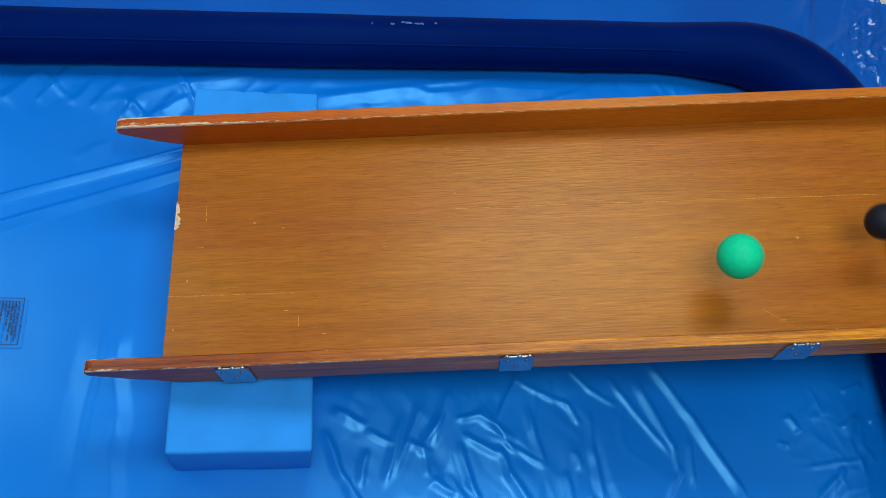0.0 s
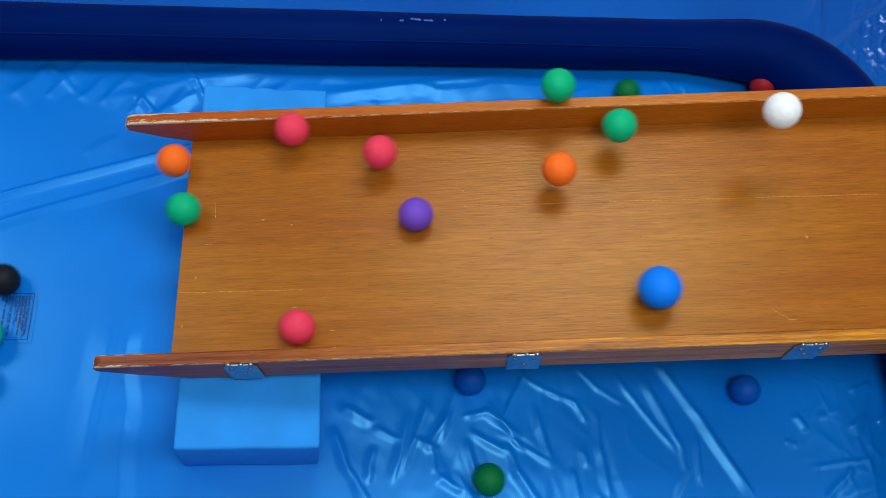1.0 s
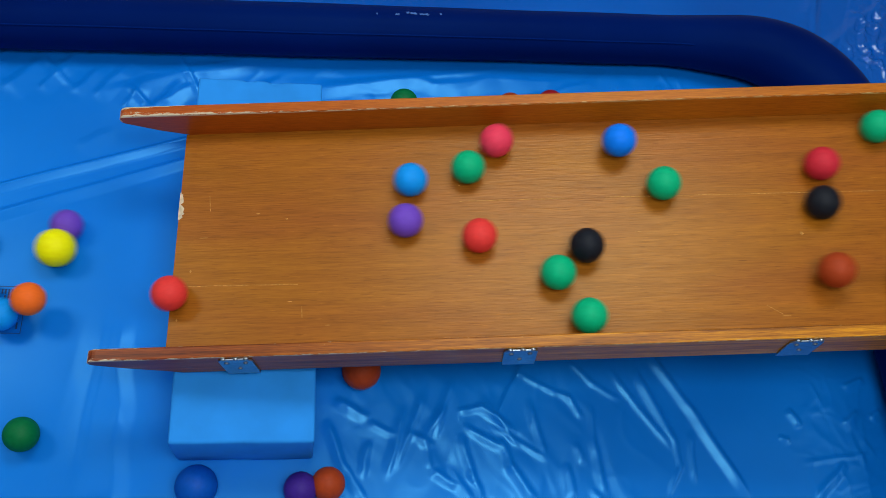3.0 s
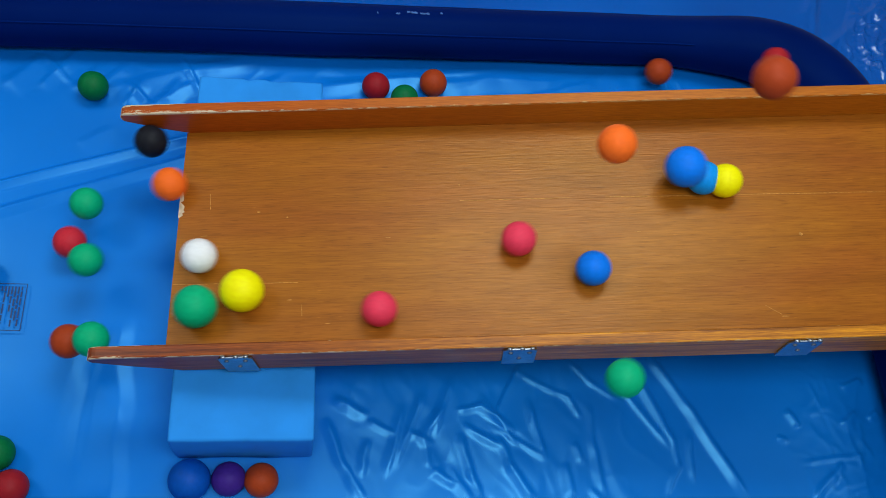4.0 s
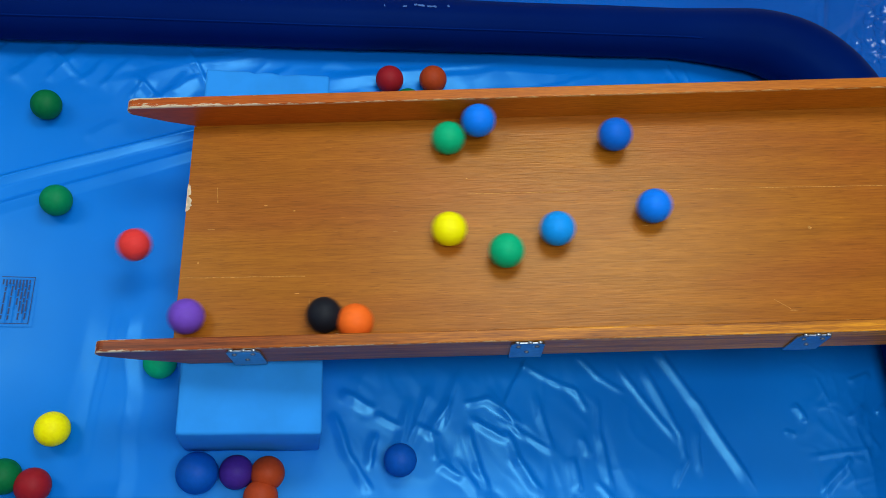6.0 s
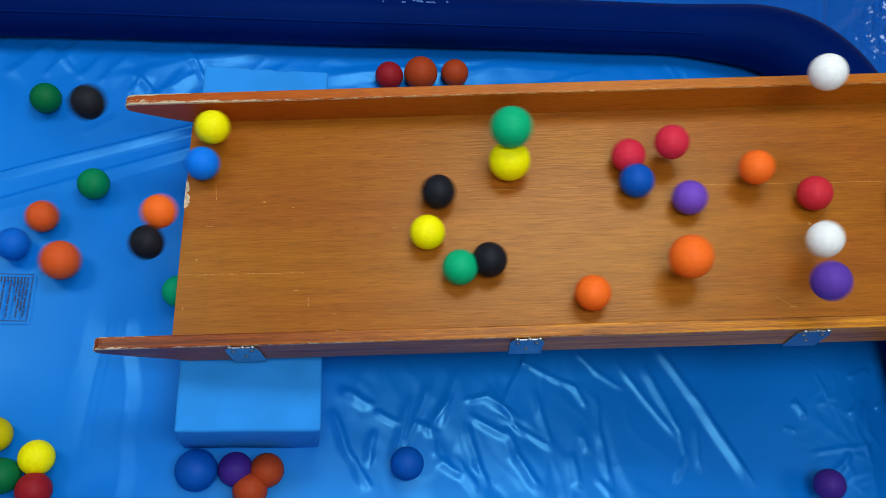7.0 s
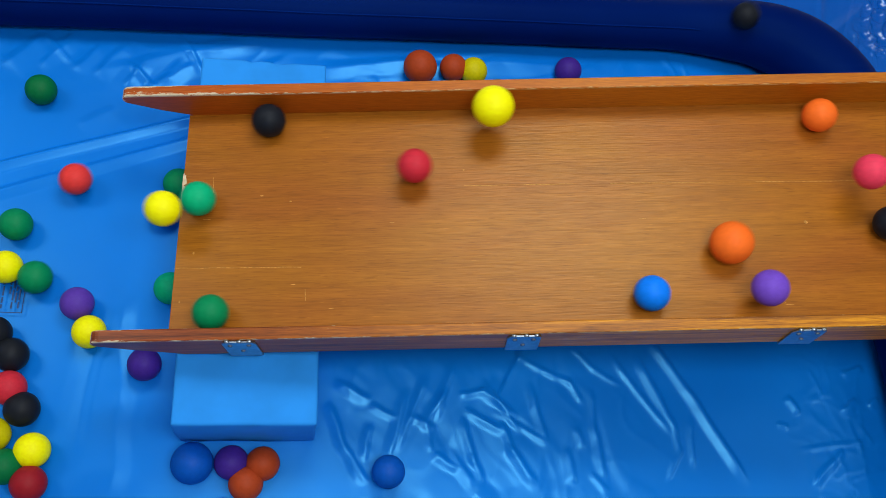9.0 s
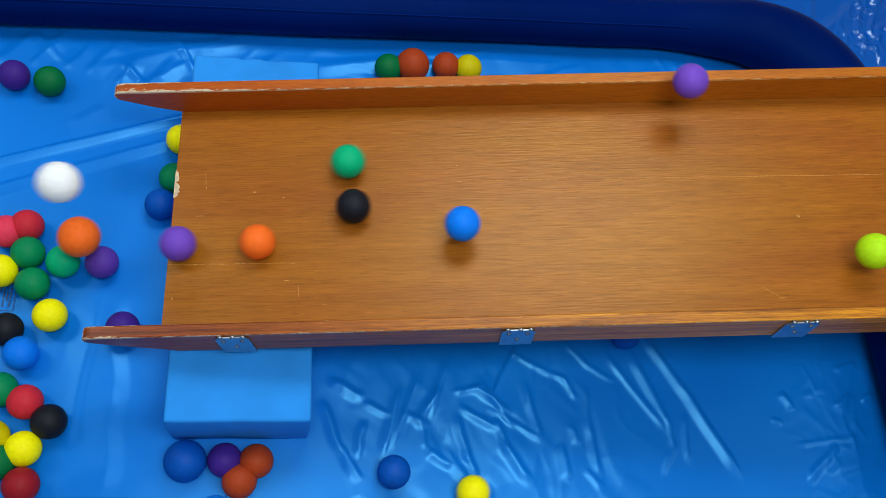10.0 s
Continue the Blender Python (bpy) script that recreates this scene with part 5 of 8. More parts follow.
    roll(ball('crimson_half_shaded', 'S'), [(0, 2.512, -0.160, 0.678), (2, 2.512, -0.160, 0.678), (2.77, 1.575, 0.097, 0.458), (3.2, 0.772, 0.097, 0.329), (3.4, 0.477, 0.119, 0.282), (3.6, 0.219, 0.116, 0.240), (3.7, 0.110, 0.108, 0.223), (3.8, -0.021, 0.084, 0.200), (3.9, -0.137, 0.075, 0.132), (4, -0.212, 0.040, 0.049), (4.1, -0.277, -0.014, 0.030), (4.37, -0.502, -0.089, 0.030), (5.03, -0.920, -0.230, 0.030), (10, -0.920, -0.230, 0.030)])
    roll(ball('green', 'S'), [(0, 2.512, -0.080, 0.678), (2.07, 2.512, -0.080, 0.678), (2.83, 1.575, 0.170, 0.458), (3.3, 0.680, 0.170, 0.314), (3.5, 0.378, 0.180, 0.266), (3.7, 0.106, 0.177, 0.222), (3.8, 0.005, 0.156, 0.206), (3.9, -0.110, 0.154, 0.154), (4, -0.183, 0.104, 0.085), (4.1, -0.306, 0.135, 0.030), (4.3, -0.521, 0.037, 0.030), (4.77, -0.920, -0.145, 0.030), (10, -0.920, -0.145, 0.030)])
    roll(ball('black', 'S'), [(0, 2.591, -0.160, 0.691), (2.17, 2.591, -0.160, 0.691), (3.03, 1.575, 0.170, 0.458), (3.4, 0.862, 0.175, 0.343), (3.6, 0.507, 0.180, 0.298), (3.7, 0.368, 0.180, 0.264), (3.8, 0.223, 0.168, 0.241), (3.9, 0.084, 0.172, 0.218), (4, -0.060, 0.187, 0.185), (4.1, -0.190, 0.181, 0.077), (4.2, -0.272, 0.126, 0.030), (4.3, -0.317, 0.037, 0.030), (4.57, -0.528, 0.003, 0.030), (5.13, -0.920, -0.060, 0.030), (10, -0.920, -0.060, 0.030)])
    roll(ball('orange', 'S'), [(0, 2.591, -0.080, 0.691), (2.2, 2.591, -0.080, 0.691), (3.03, 1.575, 0.138, 0.458), (3.4, 0.927, 0.138, 0.354), (3.6, 0.577, 0.127, 0.298), (3.7, 0.438, 0.120, 0.275), (3.8, 0.325, 0.117, 0.257), (3.9, 0.157, 0.104, 0.230), (4, -0.017, 0.093, 0.201), (4.1, -0.197, 0.092, 0.069), (4.2, -0.312, 0.034, 0.030), (4.4, -0.525, 0.031, 0.030), (4.87, -0.920, 0.025, 0.030), (10, -0.920, 0.025, 0.030)])
    roll(ball('green', 'S'), [(0, 2.512, 0.000, 0.678), (2.2, 2.512, 0.000, 0.678), (2.93, 1.575, 0.002, 0.458), (3.3, 0.955, 0.002, 0.358), (3.5, 0.618, 0.003, 0.304), (3.7, 0.319, -0.009, 0.256), (3.8, 0.178, -0.007, 0.233), (3.9, -0.008, -0.006, 0.203), (4, -0.164, -0.018, 0.106), (4.1, -0.305, -0.029, 0.030), (4.27, -0.520, 0.019, 0.030), (4.67, -0.920, 0.110, 0.030), (10, -0.920, 0.110, 0.030)])
    roll(ball('white', 'S'), [(0, 2.591, 0.000, 0.691), (2.23, 2.591, 0.000, 0.691), (3.03, 1.575, 0.060, 0.458), (3.4, 0.867, 0.060, 0.344), (3.6, 0.562, 0.037, 0.295), (3.7, 0.426, 0.020, 0.273), (3.8, 0.302, 0.006, 0.253), (3.9, 0.169, -0.054, 0.232), (4, 0.046, -0.047, 0.212), (4.1, -0.081, -0.044, 0.174), (4.2, -0.185, -0.064, 0.083), (4.3, -0.301, -0.062, 0.030), (4.53, -0.518, 0.028, 0.030), (5.03, -0.920, 0.195, 0.030), (10, -0.920, 0.195, 0.030)])
    roll(ball('orange_shaded', 'S'), [(0, 2.670, -0.080, 0.704), (2, 2.670, -0.080, 0.704), (2.87, 1.575, -0.129, 0.458), (3.6, 0.218, -0.129, 0.240), (3.7, 0.116, -0.137, 0.224), (3.8, 0.001, -0.143, 0.205), (3.9, -0.101, -0.151, 0.161), (4, -0.178, -0.165, 0.090), (4.1, -0.308, -0.109, 0.030), (4.3, -0.522, 0.027, 0.030), (4.8, -0.920, 0.280, 0.030), (10, -0.920, 0.280, 0.030)])
    roll(ball('orange_shaded', 'S'), [(0, 2.670, 0.000, 0.704), (1.9, 2.670, 0.000, 0.704), (2.77, 1.575, -0.112, 0.458), (3.6, 0.003, -0.112, 0.205), (3.7, -0.138, -0.191, 0.131), (3.8, -0.262, -0.261, 0.030), (3.9, -0.305, -0.286, 0.030), (4.2, -0.549, -0.326, 0.030), (4.87, -1.000, -0.400, 0.030), (10, -1.000, -0.400, 0.030)])
    roll(ball('green', 'S'), [(0, 2.591, 0.080, 0.691), (2, 2.591, 0.080, 0.691), (2.83, 1.575, -0.128, 0.458), (3.4, 0.506, -0.128, 0.286), (3.6, 0.284, -0.151, 0.250), (3.7, 0.183, -0.168, 0.234), (3.8, 0.089, -0.174, 0.219), (3.9, -0.026, -0.178, 0.199), (4, -0.128, -0.176, 0.140), (4.1, -0.203, -0.193, 0.061), (4.2, -0.284, -0.236, 0.030), (4.5, -0.535, -0.263, 0.030), (5.2, -1.000, -0.315, 0.030), (10, -1.000, -0.315, 0.030)])
    roll(ball('green', 'L'), [(0, 2.591, 0.160, 0.697), (2.1, 2.591, 0.160, 0.697), (2.9, 1.574, -0.106, 0.464), (3.4, 0.665, -0.106, 0.318), (3.6, 0.450, -0.119, 0.283), (3.7, 0.348, -0.126, 0.267), (3.8, 0.248, -0.133, 0.251), (3.9, 0.165, -0.127, 0.238), (4, 0.048, -0.141, 0.219), (4.1, -0.074, -0.155, 0.184), (4.2, -0.172, -0.185, 0.104), (4.3, -0.271, -0.193, 0.036), (4.57, -0.526, -0.206, 0.036), (5.23, -1.000, -0.230, 0.036), (10, -1.000, -0.230, 0.036)])
    roll(ball('yellow', 'L'), [(0, 2.512, 0.080, 0.684), (2.2, 2.512, 0.080, 0.684), (2.97, 1.574, -0.150, 0.464), (3.3, 1.075, -0.150, 0.384), (3.5, 0.772, -0.150, 0.335), (3.7, 0.505, -0.141, 0.292), (3.8, 0.379, -0.141, 0.272), (3.9, 0.244, -0.129, 0.250), (4, 0.123, -0.115, 0.231), (4.1, 0.001, -0.098, 0.211), (4.2, -0.114, -0.082, 0.158), (4.3, -0.199, -0.097, 0.072), (4.4, -0.307, -0.114, 0.036), (4.63, -0.550, -0.125, 0.036), (5.2, -1.000, -0.145, 0.036), (10, -1.000, -0.145, 0.036)])
    roll(ball('rose', 'S'), [(0, 2.670, -0.160, 0.704), (2.13, 2.670, -0.160, 0.704), (3, 1.575, -0.127, 0.458), (3.4, 1.074, -0.127, 0.377), (3.6, 0.821, -0.149, 0.337), (3.8, 0.591, -0.169, 0.300), (3.9, 0.473, -0.154, 0.281), (4, 0.350, -0.152, 0.261), (4.1, 0.207, -0.155, 0.238), (4.2, 0.063, -0.171, 0.215), (4.3, -0.091, -0.168, 0.168), (4.4, -0.209, -0.172, 0.054), (4.67, -0.486, -0.133, 0.037), (5.23, -1.000, -0.060, 0.030), (10, -1.000, -0.060, 0.030)])
    roll(ball('rose', 'S'), [(0, 2.670, 0.080, 0.704), (2.4, 2.670, 0.080, 0.704), (3.27, 1.575, 0.166, 0.458), (3.6, 1.113, 0.166, 0.384), (3.8, 0.836, 0.091, 0.339), (3.9, 0.706, 0.019, 0.318), (4, 0.586, -0.032, 0.299), (4.1, 0.456, -0.093, 0.278), (4.2, 0.319, -0.151, 0.256), (4.3, 0.189, -0.164, 0.235), (4.4, 0.057, -0.149, 0.214), (4.5, -0.084, -0.128, 0.172), (4.6, -0.205, -0.120, 0.059), (4.87, -0.483, -0.069, 0.039), (5.43, -1.000, 0.025, 0.030), (10, -1.000, 0.025, 0.030)])
    roll(ball('blue', 'S'), [(0, 2.670, 0.160, 0.704), (2.2, 2.670, 0.160, 0.704), (3.07, 1.575, -0.001, 0.458), (3.6, 1.052, -0.001, 0.374), (3.8, 0.878, -0.038, 0.346), (3.9, 0.794, -0.065, 0.332), (4, 0.707, -0.090, 0.318), (4.1, 0.606, -0.118, 0.302), (4.2, 0.503, -0.140, 0.286), (4.3, 0.390, -0.166, 0.268), (4.4, 0.274, -0.171, 0.249), (4.5, 0.153, -0.169, 0.229), (4.6, 0.027, -0.161, 0.209), (4.7, -0.104, -0.152, 0.158), (4.8, -0.204, -0.164, 0.060), (4.9, -0.297, -0.191, 0.030), (5.2, -0.543, -0.086, 0.030), (5.93, -1.000, 0.110, 0.030), (10, -1.000, 0.110, 0.030)])
    roll(ball('blue', 'L'), [(0, 2.749, -0.080, 0.723), (2.37, 2.749, -0.080, 0.723), (3.3, 1.574, -0.060, 0.464), (3.7, 1.142, -0.060, 0.395), (3.8, 1.045, -0.017, 0.379), (3.9, 0.986, 0.051, 0.379), (4, 0.874, 0.084, 0.372), (4.1, 0.733, 0.072, 0.339), (4.2, 0.618, 0.144, 0.310), (4.3, 0.476, 0.174, 0.300), (4.4, 0.307, 0.162, 0.260), (4.5, 0.181, 0.176, 0.288), (4.6, 0.071, 0.164, 0.223), (4.7, -0.068, 0.180, 0.188), (4.8, -0.192, 0.164, 0.081), (4.9, -0.260, 0.100, 0.036), (5, -0.325, 0.036, 0.036), (5.3, -0.562, 0.092, 0.036), (5.97, -1.000, 0.195, 0.036), (10, -1.000, 0.195, 0.036)])
    roll(ball('orange', 'S'), [(0, 2.749, 0.000, 0.716), (2.4, 2.749, 0.000, 0.716), (3.37, 1.575, 0.170, 0.458), (3.7, 1.085, 0.179, 0.379), (3.8, 0.946, 0.162, 0.357), (3.9, 0.834, 0.126, 0.399), (4, 0.688, 0.027, 0.530), (4.1, 0.603, 0.014, 0.531), (4.2, 0.519, 0.012, 0.517), (4.3, 0.448, 0.007, 0.503), (4.4, 0.384, 0.008, 0.493), (4.5, 0.309, 0.019, 0.465), (4.6, 0.217, 0.015, 0.448), (4.7, 0.128, 0.001, 0.428), (4.8, 0.045, -0.014, 0.408), (4.9, -0.041, -0.026, 0.346), (5, -0.100, -0.078, 0.269), (5.1, -0.266, 0.002, 0.030), (5.27, -0.523, 0.099, 0.030), (5.7, -1.000, 0.280, 0.030), (10, -1.000, 0.280, 0.030)])
    roll(ball('orange', 'S'), [(0, 2.828, 0.080, 0.729), (2.67, 2.828, 0.080, 0.729), (3.63, 1.575, -0.008, 0.458), (4, 1.086, -0.008, 0.695), (4.1, 0.934, 0.002, 0.675), (4.2, 0.804, 0.017, 0.660), (4.3, 0.649, 0.006, 0.593), (4.4, 0.516, 0.042, 0.549), (4.5, 0.360, 0.039, 0.502), (4.6, 0.243, 0.042, 0.485), (4.7, 0.119, 0.052, 0.449), (4.8, -0.001, 0.032, 0.421), (4.9, -0.089, -0.021, 0.363), (5, -0.202, 0.038, 0.326), (5.33, -0.510, -0.115, 0.119), (6.13, -1.080, -0.400, 0.030), (10, -1.080, -0.400, 0.030)])
    roll(ball('cyan', 'S'), [(0, 2.749, -0.160, 0.716), (2.23, 2.749, -0.160, 0.716), (3.2, 1.575, 0.170, 0.458), (3.6, 1.165, 0.176, 0.392), (3.8, 0.973, 0.101, 0.361), (3.9, 0.910, 0.080, 0.351), (4, 0.914, 0.075, 0.352), (4.1, 0.848, 0.090, 0.341), (4.2, 0.794, 0.078, 0.332), (4.3, 0.738, 0.070, 0.323), (4.4, 0.673, 0.062, 0.313), (4.5, 0.605, 0.052, 0.302), (4.6, 0.524, 0.039, 0.289), (4.7, 0.440, 0.032, 0.276), (4.8, 0.353, 0.012, 0.262), (4.9, 0.286, 0.009, 0.251), (5, 0.211, -0.005, 0.239), (5.1, 0.129, -0.017, 0.226), (5.2, 0.039, -0.033, 0.211), (5.3, -0.045, -0.058, 0.192), (5.4, -0.106, -0.110, 0.157), (5.5, -0.182, -0.130, 0.086), (5.6, -0.295, -0.127, 0.030), (5.87, -0.570, -0.193, 0.030), (6.5, -1.080, -0.315, 0.030), (10, -1.080, -0.315, 0.030)])
    roll(ball('yellow', 'S'), [(0, 2.828, -0.160, 0.729), (2.6, 2.828, -0.160, 0.729), (3.6, 1.575, 0.148, 0.458), (3.8, 1.220, 0.148, 0.401), (3.9, 1.052, 0.071, 0.374), (4, 0.950, 0.068, 0.358), (4.1, 0.847, 0.081, 0.341), (4.2, 0.690, 0.027, 0.316), (4.3, 0.569, 0.030, 0.296), (4.4, 0.426, 0.012, 0.273), (4.5, 0.280, -0.008, 0.250), (4.6, 0.127, -0.032, 0.225), (4.7, -0.039, -0.047, 0.194), (4.8, -0.178, -0.075, 0.090), (4.9, -0.314, -0.084, 0.030), (5, -0.345, -0.204, 0.030), (5.1, -0.282, -0.298, 0.030), (5.3, -0.256, -0.295, 0.030), (5.5, -0.228, -0.299, 0.030), (5.7, -0.209, -0.297, 0.030), (6.2, -0.215, -0.329, 0.030), (6.8, -0.242, -0.317, 0.030), (7, -0.226, -0.371, 0.030), (7.5, -0.233, -0.390, 0.030), (8, -0.225, -0.369, 0.030), (8.5, -0.227, -0.372, 0.030), (9, -0.226, -0.372, 0.030), (9.5, -0.228, -0.371, 0.030), (10, -0.227, -0.372, 0.030)])
    roll(ball('green', 'S'), [(0, 2.749, 0.080, 0.716), (2.53, 2.749, 0.080, 0.716), (3.47, 1.575, -0.003, 0.458), (3.7, 1.129, -0.003, 0.386), (3.8, 0.972, -0.100, 0.361), (3.9, 0.845, -0.206, 0.401), (4, 0.712, -0.300, 0.392), (4.1, 0.624, -0.365, 0.161), (4.2, 0.480, -0.446, 0.030), (4.6, 0.202, -0.503, 0.030), (5.1, -0.060, -0.456, 0.030), (5.2, -0.107, -0.415, 0.030), (5.3, -0.130, -0.388, 0.030), (5.4, -0.135, -0.358, 0.030), (5.5, -0.124, -0.330, 0.030), (5.6, -0.105, -0.304, 0.030), (5.7, -0.069, -0.276, 0.030), (6.2, -0.039, -0.153, 0.030), (7, -0.019, -0.065, 0.030), (7.5, -0.046, -0.025, 0.030), (8, -0.037, -0.022, 0.030), (8.5, -0.027, -0.051, 0.030), (9.2, -0.026, -0.084, 0.030), (9.5, 0.008, -0.100, 0.030), (9.8, 0.034, -0.100, 0.030), (10, 0.034, -0.100, 0.030)])
    roll(ball('orange_shaded', 'S'), [(0, 2.828, -0.080, 0.729), (2.67, 2.828, -0.080, 0.729), (3.67, 1.575, 0.081, 0.458), (3.8, 1.253, 0.081, 0.486), (3.9, 1.016, 0.004, 0.688), (4, 0.850, 0.036, 0.710), (4.1, 0.736, 0.108, 0.722), (4.2, 0.640, 0.204, 0.640), (4.3, 0.543, 0.276, 0.527), (4.4, 0.477, 0.326, 0.438), (4.5, 0.409, 0.299, 0.332), (4.6, 0.400, 0.428, 0.030), (4.8, 0.386, 0.383, 0.030), (10, 0.352, 0.284, 0.030)])
    roll(ball('red_half_shaded', 'S'), [(0, 2.828, 0.000, 0.729), (2.7, 2.828, 0.000, 0.729), (3.7, 1.575, 0.170, 0.458), (3.8, 1.475, 0.546, 0.280), (3.9, 1.413, 0.507, 0.230), (4, 1.251, 0.507, 0.130), (4.1, 1.077, 0.566, 0.170), (4.2, 1.002, 0.596, 0.170), (4.3, 0.919, 0.614, 0.150), (4.4, 0.844, 0.552, 0.100), (4.5, 0.761, 0.411, 0.030), (4.7, 0.699, 0.391, 0.030), (10, 0.654, 0.290, 0.030)])
    roll(ball('orange_shaded', 'S'), [(0, 2.749, 0.160, 0.716), (2.4, 2.749, 0.160, 0.716), (3.33, 1.575, 0.170, 0.458), (3.7, 1.112, 0.223, 0.444), (3.8, 1.012, 0.277, 0.397), (3.9, 1.113, 0.504, 0.090), (4, 1.002, 0.507, 0.060), (4.1, 0.907, 0.469, 0.030), (4.3, 0.835, 0.417, 0.030), (10, 0.781, 0.299, 0.030)])
    roll(ball('yellow_shaded', 'S'), [(0, 2.828, 0.160, 0.729), (3.07, 2.828, 0.160, 0.729), (4.07, 1.575, 0.170, 0.458), (4.2, 1.472, 0.671, 0.330), (4.3, 1.311, 0.611, 0.290), (4.4, 1.253, 0.632, 0.150), (4.5, 1.034, 0.515, 0.040), (4.6, 0.896, 0.481, 0.030), (4.7, 0.847, 0.556, 0.050), (4.8, 0.792, 0.527, 0.040), (5, 0.673, 0.461, 0.030), (5.2, 0.618, 0.425, 0.030), (5.5, 0.587, 0.376, 0.030), (7.9, 0.581, 0.379, 0.030), (8.5, 0.587, 0.438, 0.030), (9, 0.568, 0.451, 0.030), (9.5, 0.571, 0.452, 0.030), (10, 0.573, 0.454, 0.030)])
    roll(ball('green_half_shaded', 'S'), [(0, 2.907, -0.080, 0.742), (2.87, 2.907, -0.080, 0.742), (3.93, 1.575, 0.133, 0.458), (4.3, 1.169, 0.133, 0.473), (4.4, 1.116, 0.221, 0.444), (4.5, 0.973, 0.232, 0.401), (4.6, 0.823, 0.182, 0.397), (4.7, 0.673, 0.113, 0.333), (4.8, 0.541, 0.101, 0.292), (4.9, 0.383, 0.037, 0.266), (5, 0.254, 0.057, 0.246), (5.1, 0.149, 0.048, 0.229), (5.2, 0.065, 0.045, 0.215), (5.3, -0.016, 0.088, 0.201), (5.4, -0.069, 0.104, 0.181), (5.5, -0.086, 0.055, 0.170), (5.6, -0.205, 0.184, 0.030), (5.7, -0.258, 0.201, 0.030), (6.2, -0.266, 0.065, 0.030), (6.8, -0.185, 0.045, 0.030), (6.9, -0.192, 0.107, 0.030), (7, -0.197, 0.152, 0.030), (7.2, -0.159, 0.164, 0.030), (7.4, -0.120, 0.134, 0.030), (7.5, -0.084, 0.109, 0.030), (7.7, -0.052, 0.107, 0.030), (8, -0.034, 0.110, 0.030), (8.5, -0.037, 0.116, 0.030), (9, -0.030, 0.143, 0.030), (10, -0.024, 0.151, 0.030)])
    roll(ball('yellow', 'L'), [(0, 2.907, -0.160, 0.748), (2.8, 2.907, -0.160, 0.748), (3.87, 1.574, 0.022, 0.464), (4.2, 1.173, 0.022, 0.460), (4.3, 1.054, 0.038, 0.441), (4.4, 0.872, 0.002, 0.381), (4.5, 0.785, 0.052, 0.357), (4.6, 0.650, 0.058, 0.316), (4.7, 0.502, 0.036, 0.292), (4.8, 0.355, 0.052, 0.288), (4.9, 0.180, 0.034, 0.270), (5, 0.006, 0.045, 0.232), (5.1, -0.180, 0.103, 0.094), (5.2, -0.305, 0.072, 0.036), (5.43, -0.576, -0.034, 0.036), (6.03, -1.080, -0.230, 0.036), (10, -1.080, -0.230, 0.036)])
    roll(ball('blue', 'L'), [(0, 2.907, 0.000, 0.748), (3.03, 2.907, 0.000, 0.748), (4.1, 1.574, -0.117, 0.464), (4.4, 1.079, -0.117, 0.384), (4.5, 0.920, -0.162, 0.359), (4.6, 0.843, -0.127, 0.347), (4.7, 0.718, -0.123, 0.327), (4.8, 0.609, -0.112, 0.309), (4.9, 0.483, -0.126, 0.289), (5, 0.356, -0.119, 0.268), (5.1, 0.222, -0.123, 0.247), (5.2, 0.077, -0.119, 0.224), (5.3, -0.082, -0.117, 0.180), (5.4, -0.249, -0.105, 0.036), (5.5, -0.303, -0.128, 0.036), (5.83, -0.575, -0.134, 0.036), (6.57, -1.080, -0.145, 0.036), (10, -1.080, -0.145, 0.036)])
    roll(ball('green', 'S'), [(0, 1.692, -0.160, 0.484), (3.87, 1.692, -0.160, 0.484), (4.13, 1.575, 0.170, 0.458), (4.5, 1.224, 0.208, 0.542), (4.6, 1.157, 0.230, 0.511), (4.7, 1.069, 0.246, 0.477), (4.8, 0.982, 0.265, 0.453), (4.9, 0.846, 0.233, 0.421), (5, 0.748, 0.255, 0.405), (5.1, 0.615, 0.230, 0.384), (5.2, 0.492, 0.236, 0.359), (5.3, 0.361, 0.233, 0.333), (5.4, 0.221, 0.218, 0.310), (5.5, 0.084, 0.185, 0.278), (5.6, -0.056, 0.131, 0.207), (5.7, -0.248, 0.131, 0.030), (5.8, -0.334, 0.041, 0.030), (6.1, -0.595, 0.006, 0.030), (6.83, -1.080, -0.060, 0.030), (10, -1.080, -0.060, 0.030)])
    roll(ball('purple_shaded', 'S'), [(0, 1.692, 0.160, 0.484), (4.43, 1.692, 0.160, 0.484), (4.6, 1.575, 0.019, 0.458), (4.9, 1.041, 0.019, 0.662), (5, 1.031, 0.180, 0.563), (5.1, 0.834, 0.131, 0.597), (5.2, 0.755, 0.227, 0.538), (5.3, 0.666, 0.325, 0.466), (5.4, 0.555, 0.367, 0.353), (5.5, 0.490, 0.460, 0.030), (5.7, 0.464, 0.437, 0.030), (6.3, 0.450, 0.331, 0.030), (10, 0.457, 0.197, 0.030)])
